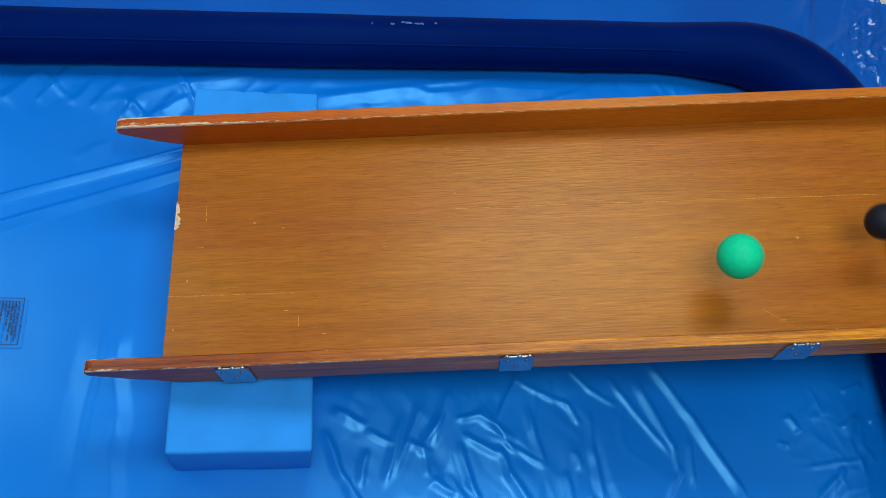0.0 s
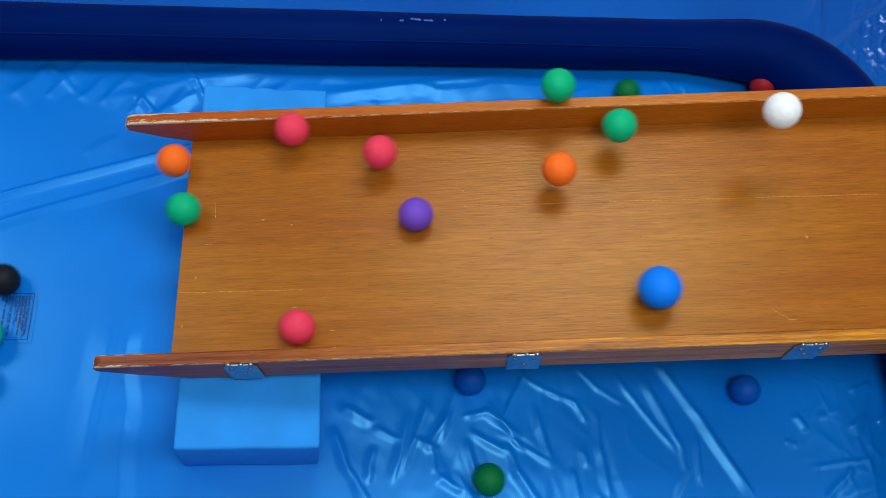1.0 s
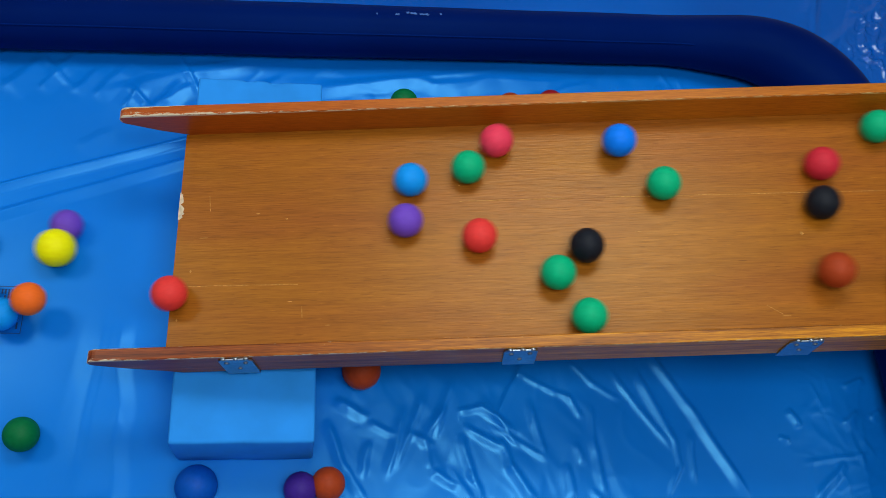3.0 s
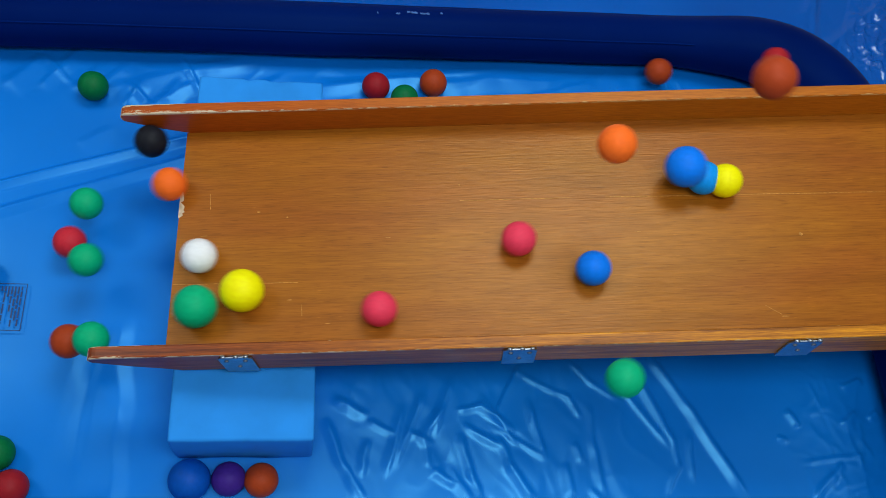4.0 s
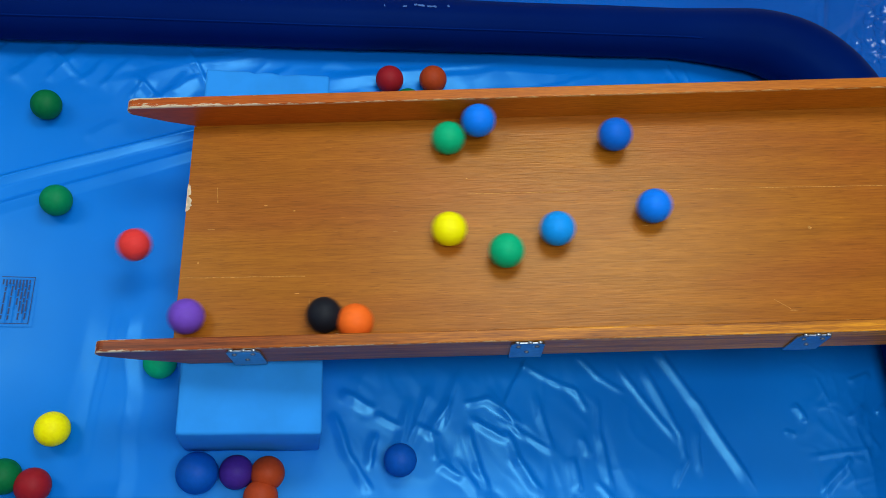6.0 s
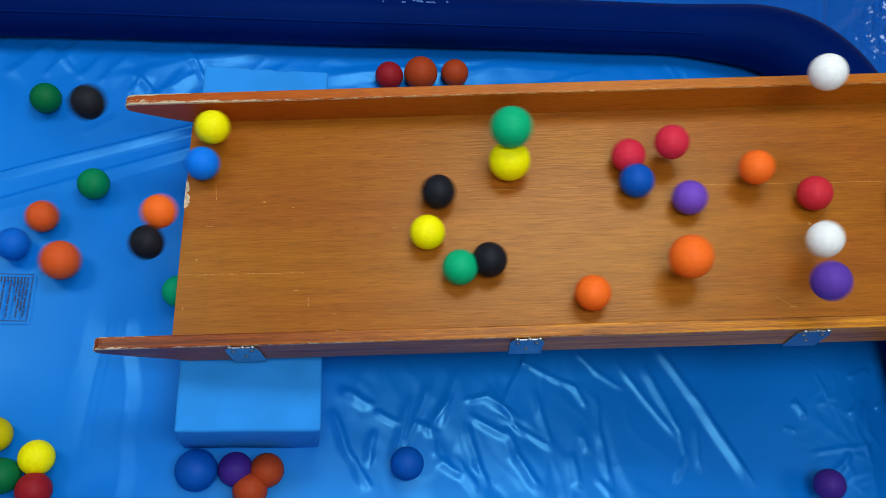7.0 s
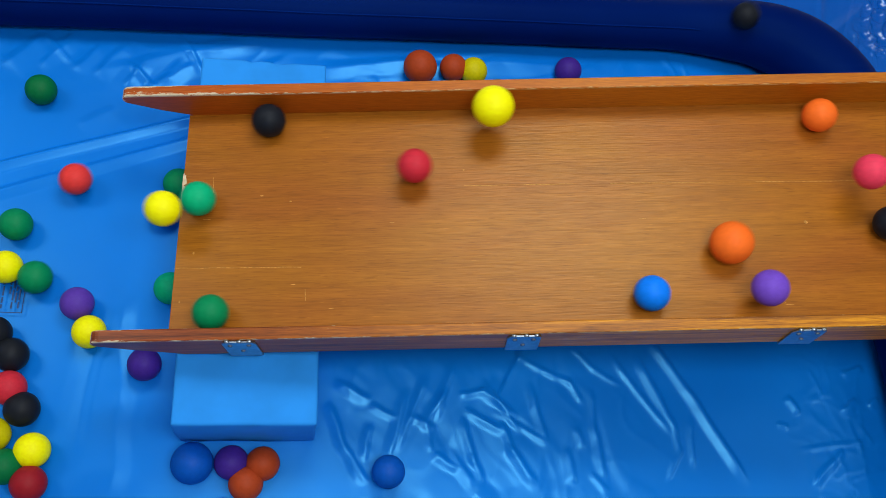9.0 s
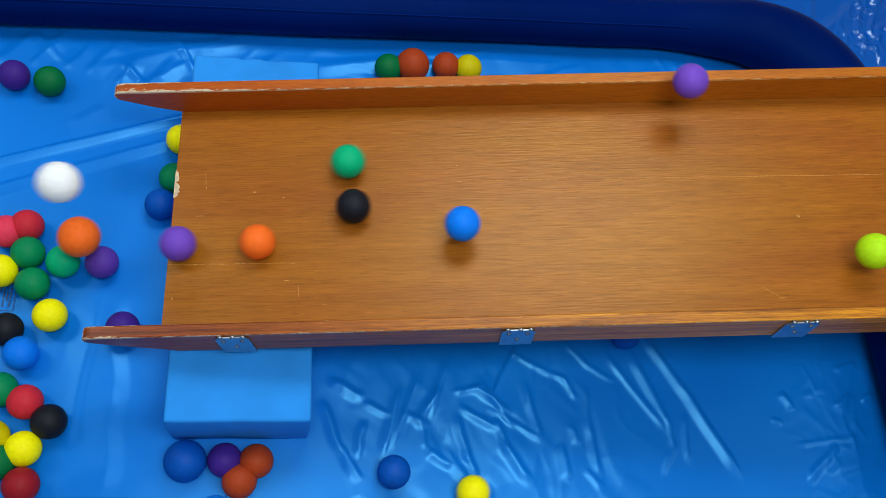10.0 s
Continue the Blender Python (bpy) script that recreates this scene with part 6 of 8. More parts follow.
    roll(ball('orange', 'S'), [(0, 1.692, 0.000, 0.484), (4.3, 1.692, 0.000, 0.484), (4.43, 1.575, 0.089, 0.458), (4.8, 1.213, 0.089, 0.480), (4.9, 1.132, 0.092, 0.487), (5, 1.044, 0.137, 0.473), (5.1, 0.880, 0.061, 0.396), (5.2, 0.751, 0.055, 0.386), (5.3, 0.617, 0.058, 0.364), (5.4, 0.474, 0.027, 0.341), (5.5, 0.337, 0.046, 0.299), (5.6, 0.184, 0.041, 0.264), (5.7, 0.026, 0.043, 0.209), (5.8, -0.131, 0.047, 0.137), (5.9, -0.272, 0.032, 0.030), (6.1, -0.555, 0.029, 0.030), (6.63, -1.080, 0.025, 0.030), (10, -1.080, 0.025, 0.030)])
    roll(ball('orange', 'S'), [(0, 1.771, -0.160, 0.496), (4.57, 1.771, -0.160, 0.496), (4.87, 1.575, 0.167, 0.458), (5, 1.267, 0.167, 0.488), (5.1, 1.048, 0.124, 0.453), (5.2, 1.021, 0.081, 0.469), (5.3, 0.978, -0.024, 0.402), (5.4, 0.923, -0.077, 0.353), (5.5, 0.813, -0.134, 0.335), (5.6, 0.700, -0.162, 0.317), (5.7, 0.588, -0.167, 0.299), (5.9, 0.402, -0.177, 0.269), (6.1, 0.191, -0.185, 0.236), (6.3, -0.020, -0.185, 0.200), (6.4, -0.142, -0.185, 0.127), (6.7, -0.470, -0.082, 0.059), (7.4, -1.080, 0.110, 0.030), (10, -1.080, 0.110, 0.030)])
    roll(ball('black', 'S'), [(0, 1.771, -0.080, 0.496), (4.4, 1.771, -0.080, 0.496), (4.63, 1.575, 0.147, 0.458), (5, 1.220, 0.147, 0.461), (5.1, 1.139, 0.099, 0.428), (5.2, 1.077, 0.086, 0.378), (5.3, 0.986, 0.047, 0.363), (5.4, 0.893, 0.014, 0.348), (5.5, 0.790, -0.026, 0.332), (5.6, 0.682, -0.067, 0.314), (5.7, 0.568, -0.118, 0.296), (5.9, 0.356, -0.156, 0.262), (6.1, 0.135, -0.180, 0.227), (6.3, -0.090, -0.177, 0.169), (6.67, -0.436, -0.047, 0.072), (7.5, -1.080, 0.195, 0.030), (10, -1.080, 0.195, 0.030)])
    roll(ball('red', 'S'), [(0, 1.771, 0.000, 0.496), (4.5, 1.771, 0.000, 0.496), (4.63, 1.575, -0.054, 0.458), (5, 1.227, -0.054, 0.402), (5.1, 1.162, -0.048, 0.391), (5.2, 1.103, 0.005, 0.442), (5.3, 0.973, 0.037, 0.441), (5.4, 0.814, 0.031, 0.386), (5.5, 0.650, 0.009, 0.309), (5.6, 0.511, 0.055, 0.287), (5.7, 0.353, 0.033, 0.262), (5.9, 0.066, 0.007, 0.216), (6.07, -0.213, 0.002, 0.048), (6.23, -0.517, 0.100, 0.035), (6.67, -1.080, 0.280, 0.030), (10, -1.080, 0.280, 0.030)])
    roll(ball('purple', 'S'), [(0, 1.692, 0.080, 0.484), (4.3, 1.692, 0.080, 0.484), (4.47, 1.575, -0.125, 0.458), (4.8, 1.222, -0.125, 0.401), (4.9, 1.113, -0.129, 0.384), (5, 1.040, -0.149, 0.372), (5.1, 0.958, -0.162, 0.359), (5.2, 0.870, -0.168, 0.345), (5.3, 0.780, -0.170, 0.330), (5.4, 0.682, -0.172, 0.314), (5.5, 0.580, -0.169, 0.298), (5.6, 0.473, -0.167, 0.281), (5.7, 0.357, -0.164, 0.262), (5.9, 0.134, -0.159, 0.226), (6.1, -0.090, -0.176, 0.168), (6.47, -0.465, -0.254, 0.071), (7.33, -1.160, -0.400, 0.030), (10, -1.160, -0.400, 0.030)])
    roll(ball('orange_shaded', 'S'), [(0, 1.692, -0.080, 0.484), (4.37, 1.692, -0.080, 0.484), (4.53, 1.575, -0.086, 0.458), (4.7, 1.173, -0.086, 0.473), (4.8, 0.996, -0.176, 0.570), (4.9, 0.878, -0.268, 0.614), (5, 0.804, -0.327, 0.544), (5.1, 0.739, -0.377, 0.319), (5.2, 0.636, -0.426, 0.030), (5.4, 0.388, -0.481, 0.030), (5.7, 0.190, -0.430, 0.030), (6.4, 0.140, -0.441, 0.030), (7, 0.133, -0.428, 0.030), (10, 0.133, -0.428, 0.030)])
    roll(ball('blue', 'S'), [(0, 1.771, 0.080, 0.496), (4.83, 1.771, 0.080, 0.496), (5, 1.575, -0.034, 0.458), (5.2, 1.247, -0.034, 0.405), (5.3, 1.131, -0.144, 0.387), (5.4, 0.899, -0.215, 0.389), (5.5, 0.750, -0.254, 0.476), (5.6, 0.630, -0.270, 0.390), (5.7, 0.508, -0.299, 0.222), (5.8, 0.366, -0.386, 0.030), (6, 0.095, -0.481, 0.030), (10, 0.095, -0.481, 0.030)])
    roll(ball('yellow', 'S'), [(0, 1.771, 0.160, 0.496), (4.73, 1.771, 0.160, 0.496), (4.97, 1.575, -0.077, 0.458), (5.2, 1.266, -0.077, 0.408), (5.3, 1.136, -0.132, 0.427), (5.4, 1.059, -0.154, 0.405), (5.5, 1.016, -0.111, 0.368), (5.6, 0.936, -0.083, 0.355), (5.7, 0.851, -0.060, 0.342), (5.9, 0.595, -0.030, 0.300), (6.2, 0.192, -0.009, 0.236), (6.4, -0.077, -0.026, 0.176), (6.5, -0.232, -0.027, 0.030), (6.73, -0.557, -0.128, 0.030), (7.27, -1.160, -0.315, 0.030), (10, -1.160, -0.315, 0.030)])
    roll(ball('green', 'S'), [(0, 1.850, -0.160, 0.509), (4.73, 1.850, -0.160, 0.509), (5.03, 1.575, 0.086, 0.458), (5.3, 1.205, 0.086, 0.478), (5.4, 1.065, 0.091, 0.476), (5.5, 1.023, 0.143, 0.469), (5.6, 0.931, 0.159, 0.404), (5.7, 0.844, 0.193, 0.370), (5.9, 0.597, 0.170, 0.301), (6.2, 0.206, 0.146, 0.238), (6.4, -0.040, 0.109, 0.194), (6.5, -0.201, 0.097, 0.064), (6.73, -0.537, -0.017, 0.040), (7.3, -1.160, -0.230, 0.030), (10, -1.160, -0.230, 0.030)])
    roll(ball('green', 'S'), [(0, 1.850, -0.080, 0.509), (4.77, 1.850, -0.080, 0.509), (5, 1.575, -0.039, 0.458), (5.4, 1.162, -0.039, 0.432), (5.5, 1.146, -0.012, 0.449), (5.6, 1.077, -0.016, 0.408), (5.7, 0.930, -0.067, 0.354), (5.9, 0.678, -0.064, 0.314), (6.2, 0.280, -0.064, 0.250), (6.4, 0.005, -0.057, 0.206), (6.5, -0.146, -0.082, 0.124), (6.77, -0.501, -0.104, 0.058), (7.33, -1.160, -0.145, 0.030), (10, -1.160, -0.145, 0.030)])
    roll(ball('blue', 'S'), [(0, 1.850, 0.000, 0.509), (5.03, 1.850, 0.000, 0.509), (5.23, 1.575, 0.064, 0.458), (5.5, 1.182, 0.064, 0.455), (5.6, 1.030, 0.039, 0.430), (5.7, 0.900, 0.140, 0.409), (5.9, 0.641, 0.186, 0.338), (6.2, 0.266, 0.167, 0.248), (6.4, 0.019, 0.116, 0.208), (6.53, -0.196, 0.071, 0.070), (6.8, -0.533, 0.025, 0.042), (7.4, -1.160, -0.060, 0.030), (10, -1.160, -0.060, 0.030)])
    roll(ball('cyan', 'S'), [(0, 1.850, 0.080, 0.509), (4.93, 1.850, 0.080, 0.509), (5.2, 1.575, -0.170, 0.458), (5.5, 1.228, -0.179, 0.402), (5.6, 1.116, -0.130, 0.384), (5.7, 1.031, -0.061, 0.370), (5.9, 0.776, -0.025, 0.330), (6.2, 0.384, -0.036, 0.267), (6.5, 0.061, -0.049, 0.215), (6.7, -0.094, -0.051, 0.165), (6.8, -0.171, -0.046, 0.099), (6.9, -0.298, -0.095, 0.030), (7.17, -0.599, -0.053, 0.030), (7.77, -1.160, 0.025, 0.030), (10, -1.160, 0.025, 0.030)])
    roll(ball('blue_half_shaded', 'S'), [(0, 1.850, 0.160, 0.509), (5, 1.850, 0.160, 0.509), (5.23, 1.575, 0.162, 0.458), (5.5, 1.293, 0.162, 0.453), (5.6, 1.193, 0.163, 0.457), (5.7, 1.123, 0.183, 0.445), (5.9, 0.879, 0.161, 0.366), (6.2, 0.515, 0.136, 0.288), (6.5, 0.169, 0.088, 0.232), (6.7, 0.005, 0.059, 0.206), (6.8, -0.083, 0.058, 0.173), (6.9, -0.221, 0.054, 0.038), (7, -0.325, 0.021, 0.030), (7.3, -0.617, 0.052, 0.030), (8, -1.160, 0.110, 0.030), (10, -1.160, 0.110, 0.030)])
    roll(ball('blue', 'S'), [(0, 1.929, -0.160, 0.522), (4.97, 1.929, -0.160, 0.522), (5.3, 1.575, 0.127, 0.458), (5.6, 1.291, 0.127, 0.412), (5.7, 1.220, 0.123, 0.401), (5.9, 0.950, 0.045, 0.357), (6.2, 0.537, -0.020, 0.291), (6.5, 0.118, -0.040, 0.224), (6.7, -0.152, -0.039, 0.118), (6.8, -0.282, -0.041, 0.030), (6.9, -0.353, -0.120, 0.030), (7.27, -0.636, -0.010, 0.030), (8.1, -1.160, 0.195, 0.030), (10, -1.160, 0.195, 0.030)])
    roll(ball('black', 'S'), [(0, 1.929, -0.080, 0.522), (5.7, 1.929, -0.080, 0.522), (6.07, 1.575, 0.170, 0.458), (6.4, 0.894, 0.178, 0.408), (6.6, 0.504, 0.211, 0.366), (6.7, 0.320, 0.222, 0.336), (6.8, 0.155, 0.222, 0.310), (6.9, 0.009, 0.181, 0.341), (7, -0.156, 0.177, 0.288), (7.1, -0.359, 0.235, 0.030), (7.23, -0.640, 0.251, 0.030), (7.6, -1.160, 0.280, 0.030), (10, -1.160, 0.280, 0.030)])
    roll(ball('amber', 'S'), [(0, 1.929, 0.000, 0.522), (5.63, 1.929, 0.000, 0.522), (5.93, 1.575, 0.162, 0.458), (6.4, 0.717, 0.162, 0.320), (6.6, 0.346, 0.161, 0.261), (6.7, 0.166, 0.161, 0.232), (6.8, -0.001, 0.146, 0.204), (6.9, -0.151, 0.122, 0.119), (7, -0.281, 0.079, 0.030), (7.1, -0.366, 0.021, 0.030), (7.5, -0.672, -0.127, 0.030), (8.43, -1.240, -0.400, 0.030), (10, -1.240, -0.400, 0.030)])
    roll(ball('yellow', 'S'), [(0, 1.929, 0.080, 0.522), (5.8, 1.929, 0.080, 0.522), (6.07, 1.575, 0.141, 0.458), (6.4, 1.013, 0.141, 0.368), (6.6, 0.666, 0.151, 0.312), (6.7, 0.496, 0.156, 0.285), (6.8, 0.342, 0.157, 0.260), (6.9, 0.180, 0.174, 0.254), (7, 0.044, 0.174, 0.232), (7.1, -0.053, 0.144, 0.188), (7.2, -0.112, 0.058, 0.153), (7.3, -0.213, 0.059, 0.049), (7.4, -0.320, 0.072, 0.030), (7.73, -0.642, -0.064, 0.030), (8.57, -1.240, -0.315, 0.030), (10, -1.240, -0.315, 0.030)])
    roll(ball('blue', 'S'), [(0, 1.929, 0.160, 0.522), (5.77, 1.929, 0.160, 0.522), (6.07, 1.575, 0.154, 0.458), (6.4, 0.966, 0.154, 0.360), (6.6, 0.616, 0.152, 0.304), (6.7, 0.456, 0.145, 0.278), (6.8, 0.301, 0.140, 0.253), (6.9, 0.146, 0.108, 0.228), (7, 0.029, 0.112, 0.210), (7.1, -0.103, 0.120, 0.160), (7.2, -0.202, 0.093, 0.062), (7.3, -0.322, 0.106, 0.030), (7.6, -0.643, -0.011, 0.030), (8.33, -1.240, -0.230, 0.030), (10, -1.240, -0.230, 0.030)])
    roll(ball('orange', 'S'), [(0, 2.008, -0.160, 0.535), (5.73, 2.008, -0.160, 0.535), (6.13, 1.575, 0.083, 0.458), (6.4, 1.033, 0.083, 0.371), (6.6, 0.640, 0.072, 0.308), (6.7, 0.464, 0.072, 0.279), (6.8, 0.298, 0.072, 0.253), (6.9, 0.133, 0.063, 0.226), (7, -0.039, 0.023, 0.194), (7.1, -0.192, -0.004, 0.074), (7.37, -0.559, -0.053, 0.043), (7.97, -1.240, -0.145, 0.030), (10, -1.240, -0.145, 0.030)])
    roll(ball('black', 'S'), [(0, 2.008, -0.080, 0.535), (5.63, 2.008, -0.080, 0.535), (6, 1.575, -0.008, 0.458), (6.4, 0.797, -0.008, 0.333), (6.6, 0.481, -0.010, 0.282), (6.7, 0.337, -0.006, 0.259), (6.8, 0.210, -0.005, 0.239), (6.9, 0.083, -0.014, 0.218), (7, -0.055, -0.033, 0.187), (7.1, -0.184, -0.082, 0.084), (7.2, -0.305, -0.115, 0.030), (7.5, -0.632, -0.096, 0.030), (8.17, -1.240, -0.060, 0.030), (10, -1.240, -0.060, 0.030)])
    roll(ball('amber', 'L'), [(0, 2.008, 0.000, 0.541), (5.63, 2.008, 0.000, 0.541), (6, 1.574, -0.021, 0.464), (6.4, 0.793, -0.021, 0.339), (6.6, 0.441, -0.033, 0.282), (6.7, 0.270, -0.033, 0.255), (6.8, 0.107, -0.034, 0.228), (6.9, -0.063, -0.029, 0.190), (7, -0.235, -0.011, 0.036), (7.1, -0.367, -0.082, 0.036), (7.37, -0.672, -0.044, 0.036), (7.93, -1.240, 0.025, 0.036), (10, -1.240, 0.025, 0.036)])
    roll(ball('yellow', 'S'), [(0, 2.008, 0.080, 0.535), (5.6, 2.008, 0.080, 0.535), (5.97, 1.575, -0.069, 0.458), (6.4, 1.045, -0.069, 0.373), (6.6, 0.799, -0.073, 0.333), (6.8, 0.579, -0.063, 0.298), (6.9, 0.495, -0.044, 0.284), (7, 0.420, -0.033, 0.272), (7.1, 0.331, -0.028, 0.258), (7.2, 0.239, -0.017, 0.243), (7.3, 0.139, -0.011, 0.227), (7.4, 0.031, -0.009, 0.210), (7.5, -0.080, -0.006, 0.175), (7.6, -0.156, -0.042, 0.114), (7.7, -0.280, 0.001, 0.030), (8, -0.616, 0.039, 0.030), (8.67, -1.240, 0.110, 0.030), (10, -1.240, 0.110, 0.030)])
    roll(ball('green', 'S'), [(0, 2.008, 0.160, 0.535), (5.77, 2.008, 0.160, 0.535), (6.1, 1.575, 0.071, 0.458), (6.5, 1.051, 0.071, 0.374), (6.7, 0.783, 0.034, 0.331), (6.8, 0.661, 0.015, 0.311), (6.9, 0.557, -0.042, 0.294), (7, 0.473, -0.099, 0.281), (7.1, 0.395, -0.146, 0.268), (7.2, 0.329, -0.172, 0.258), (7.3, 0.248, -0.175, 0.245), (7.4, 0.163, -0.173, 0.231), (7.5, 0.065, -0.174, 0.215), (7.6, -0.038, -0.168, 0.195), (7.7, -0.117, -0.183, 0.149), (7.8, -0.192, -0.187, 0.074), (8.27, -0.559, -0.053, 0.043), (9.37, -1.240, 0.195, 0.030), (10, -1.240, 0.195, 0.030)])
    roll(ball('black', 'S'), [(0, 2.087, -0.160, 0.547), (5.77, 2.087, -0.160, 0.547), (6.2, 1.575, -0.019, 0.458), (6.5, 1.130, -0.019, 0.386), (6.7, 0.844, -0.012, 0.341), (6.8, 0.722, 0.000, 0.321), (6.9, 0.576, 0.018, 0.297), (7, 0.440, 0.043, 0.276), (7.1, 0.315, 0.069, 0.255), (7.2, 0.180, 0.099, 0.234), (7.3, 0.040, 0.121, 0.211), (7.4, -0.095, 0.114, 0.165), (7.5, -0.222, 0.108, 0.037), (7.6, -0.308, 0.051, 0.030), (8, -0.634, 0.131, 0.030), (8.93, -1.240, 0.280, 0.030), (10, -1.240, 0.280, 0.030)])
    roll(ball('black', 'S'), [(0, 2.087, -0.080, 0.547), (5.63, 2.087, -0.080, 0.547), (6.03, 1.575, -0.048, 0.458), (6.5, 1.029, -0.048, 0.370), (6.7, 0.791, -0.063, 0.332), (6.8, 0.697, -0.063, 0.317), (6.9, 0.609, -0.073, 0.303), (7, 0.522, -0.087, 0.289), (7.1, 0.441, -0.111, 0.276), (7.2, 0.366, -0.113, 0.264), (7.3, 0.299, -0.096, 0.253), (7.4, 0.223, -0.078, 0.241), (7.5, 0.139, -0.062, 0.227), (7.6, 0.043, -0.045, 0.212), (7.7, -0.056, -0.035, 0.187), (7.8, -0.126, -0.053, 0.142), (7.9, -0.202, -0.073, 0.062), (8, -0.282, -0.110, 0.030), (8.1, -0.324, -0.151, 0.030), (8.53, -0.673, -0.238, 0.030), (9.53, -1.320, -0.400, 0.030), (10, -1.320, -0.400, 0.030)])
    roll(ball('yellow', 'L'), [(0, 2.087, 0.000, 0.553), (5.7, 2.087, 0.000, 0.553), (6.13, 1.574, 0.145, 0.464), (6.5, 1.110, 0.145, 0.390), (6.7, 0.868, 0.117, 0.351), (6.8, 0.763, 0.112, 0.334), (6.9, 0.663, 0.105, 0.318), (7, 0.564, 0.097, 0.302), (7.1, 0.465, 0.106, 0.286), (7.2, 0.402, 0.098, 0.276), (7.3, 0.328, 0.094, 0.264), (7.4, 0.238, 0.083, 0.249), (7.5, 0.135, 0.075, 0.233), (7.6, 0.026, 0.070, 0.215), (7.7, -0.090, 0.057, 0.174), (7.8, -0.220, 0.066, 0.045), (7.9, -0.300, 0.019, 0.036), (8, -0.325, 0.049, 0.036), (8.43, -0.673, -0.079, 0.036), (9.47, -1.320, -0.315, 0.036), (10, -1.320, -0.315, 0.036)])
    roll(ball('green', 'L'), [(0, 2.087, 0.080, 0.553), (5.9, 2.087, 0.080, 0.553), (6.33, 1.574, -0.065, 0.464), (6.6, 1.136, -0.065, 0.394), (6.7, 0.980, -0.040, 0.369), (6.8, 0.814, 0.007, 0.342), (6.9, 0.705, 0.095, 0.365), (7, 0.556, 0.129, 0.361), (7.1, 0.392, 0.121, 0.324), (7.2, 0.205, 0.177, 0.300), (7.3, 0.049, 0.172, 0.267), (7.4, -0.116, 0.184, 0.156), (7.5, -0.256, 0.119, 0.036), (7.8, -0.628, -0.003, 0.036), (8.5, -1.320, -0.230, 0.036), (10, -1.320, -0.230, 0.036)])
    roll(ball('orange', 'S'), [(0, 2.087, 0.160, 0.547), (5.83, 2.087, 0.160, 0.547), (6.23, 1.575, 0.090, 0.458), (6.6, 1.123, 0.090, 0.385), (6.8, 0.895, -0.014, 0.349), (6.9, 0.782, -0.091, 0.330), (7, 0.688, -0.151, 0.315), (7.1, 0.600, -0.152, 0.301), (7.2, 0.516, -0.130, 0.288), (7.3, 0.419, -0.128, 0.272), (7.4, 0.315, -0.118, 0.255), (7.5, 0.206, -0.112, 0.238), (7.6, 0.085, -0.100, 0.218), (7.7, -0.045, -0.095, 0.192), (7.8, -0.162, -0.097, 0.108), (7.9, -0.261, -0.103, 0.030), (8.3, -0.631, -0.118, 0.030), (9.23, -1.320, -0.145, 0.030), (10, -1.320, -0.145, 0.030)])
    roll(ball('crimson', 'S'), [(0, 2.166, -0.160, 0.560), (5.77, 2.166, -0.160, 0.560), (6.23, 1.575, -0.042, 0.458), (6.6, 1.163, -0.042, 0.392), (6.8, 0.954, 0.019, 0.358), (6.9, 0.866, 0.061, 0.344), (7, 0.773, 0.103, 0.329), (7.1, 0.669, 0.153, 0.312), (7.2, 0.575, 0.179, 0.297), (7.3, 0.478, 0.181, 0.282), (7.4, 0.386, 0.178, 0.267), (7.5, 0.297, 0.182, 0.253), (7.6, 0.228, 0.167, 0.242), (7.7, 0.143, 0.179, 0.228), (7.8, 0.062, 0.181, 0.215), (7.9, -0.024, 0.184, 0.199), (8, -0.098, 0.147, 0.163), (8.1, -0.148, 0.077, 0.122), (8.2, -0.293, 0.163, 0.030), (8.47, -0.653, 0.085, 0.030), (9.1, -1.320, -0.060, 0.030), (10, -1.320, -0.060, 0.030)])
    roll(ball('blue_shaded', 'S'), [(0, 2.166, -0.080, 0.560), (5.8, 2.166, -0.080, 0.560), (6.27, 1.575, -0.170, 0.458), (6.7, 1.057, -0.185, 0.375), (6.8, 0.955, -0.117, 0.358), (6.9, 0.878, -0.023, 0.346), (7, 0.782, 0.053, 0.331), (7.1, 0.677, 0.102, 0.314), (7.2, 0.563, 0.119, 0.295), (7.3, 0.428, 0.108, 0.274), (7.4, 0.317, 0.097, 0.256), (7.5, 0.207, 0.088, 0.238), (7.6, 0.096, 0.080, 0.220), (7.7, -0.023, 0.044, 0.199), (7.8, -0.129, 0.040, 0.139), (8, -0.149, 0.043, 0.030), (8.2, -0.103, 0.074, 0.030), (8.5, -0.059, 0.068, 0.030), (9, -0.052, 0.085, 0.030), (10, -0.045, 0.093, 0.030)])
    roll(ball('purple', 'S'), [(0, 2.166, 0.000, 0.560), (5.83, 2.166, 0.000, 0.560), (6.3, 1.575, -0.065, 0.458), (6.7, 1.187, -0.065, 0.396), (6.8, 1.092, -0.033, 0.380), (6.9, 0.984, -0.013, 0.363), (7, 0.869, 0.018, 0.344), (7.1, 0.747, 0.046, 0.325), (7.2, 0.620, 0.067, 0.304), (7.3, 0.495, 0.097, 0.284), (7.4, 0.373, 0.123, 0.265), (7.5, 0.257, 0.136, 0.246), (7.6, 0.147, 0.165, 0.229), (7.7, 0.034, 0.178, 0.210), (7.8, -0.073, 0.170, 0.178), (7.9, -0.169, 0.145, 0.101), (8, -0.262, 0.135, 0.030), (8.1, -0.332, 0.113, 0.030), (8.5, -0.678, 0.082, 0.030), (9.47, -1.320, 0.025, 0.030), (10, -1.320, 0.025, 0.030)])
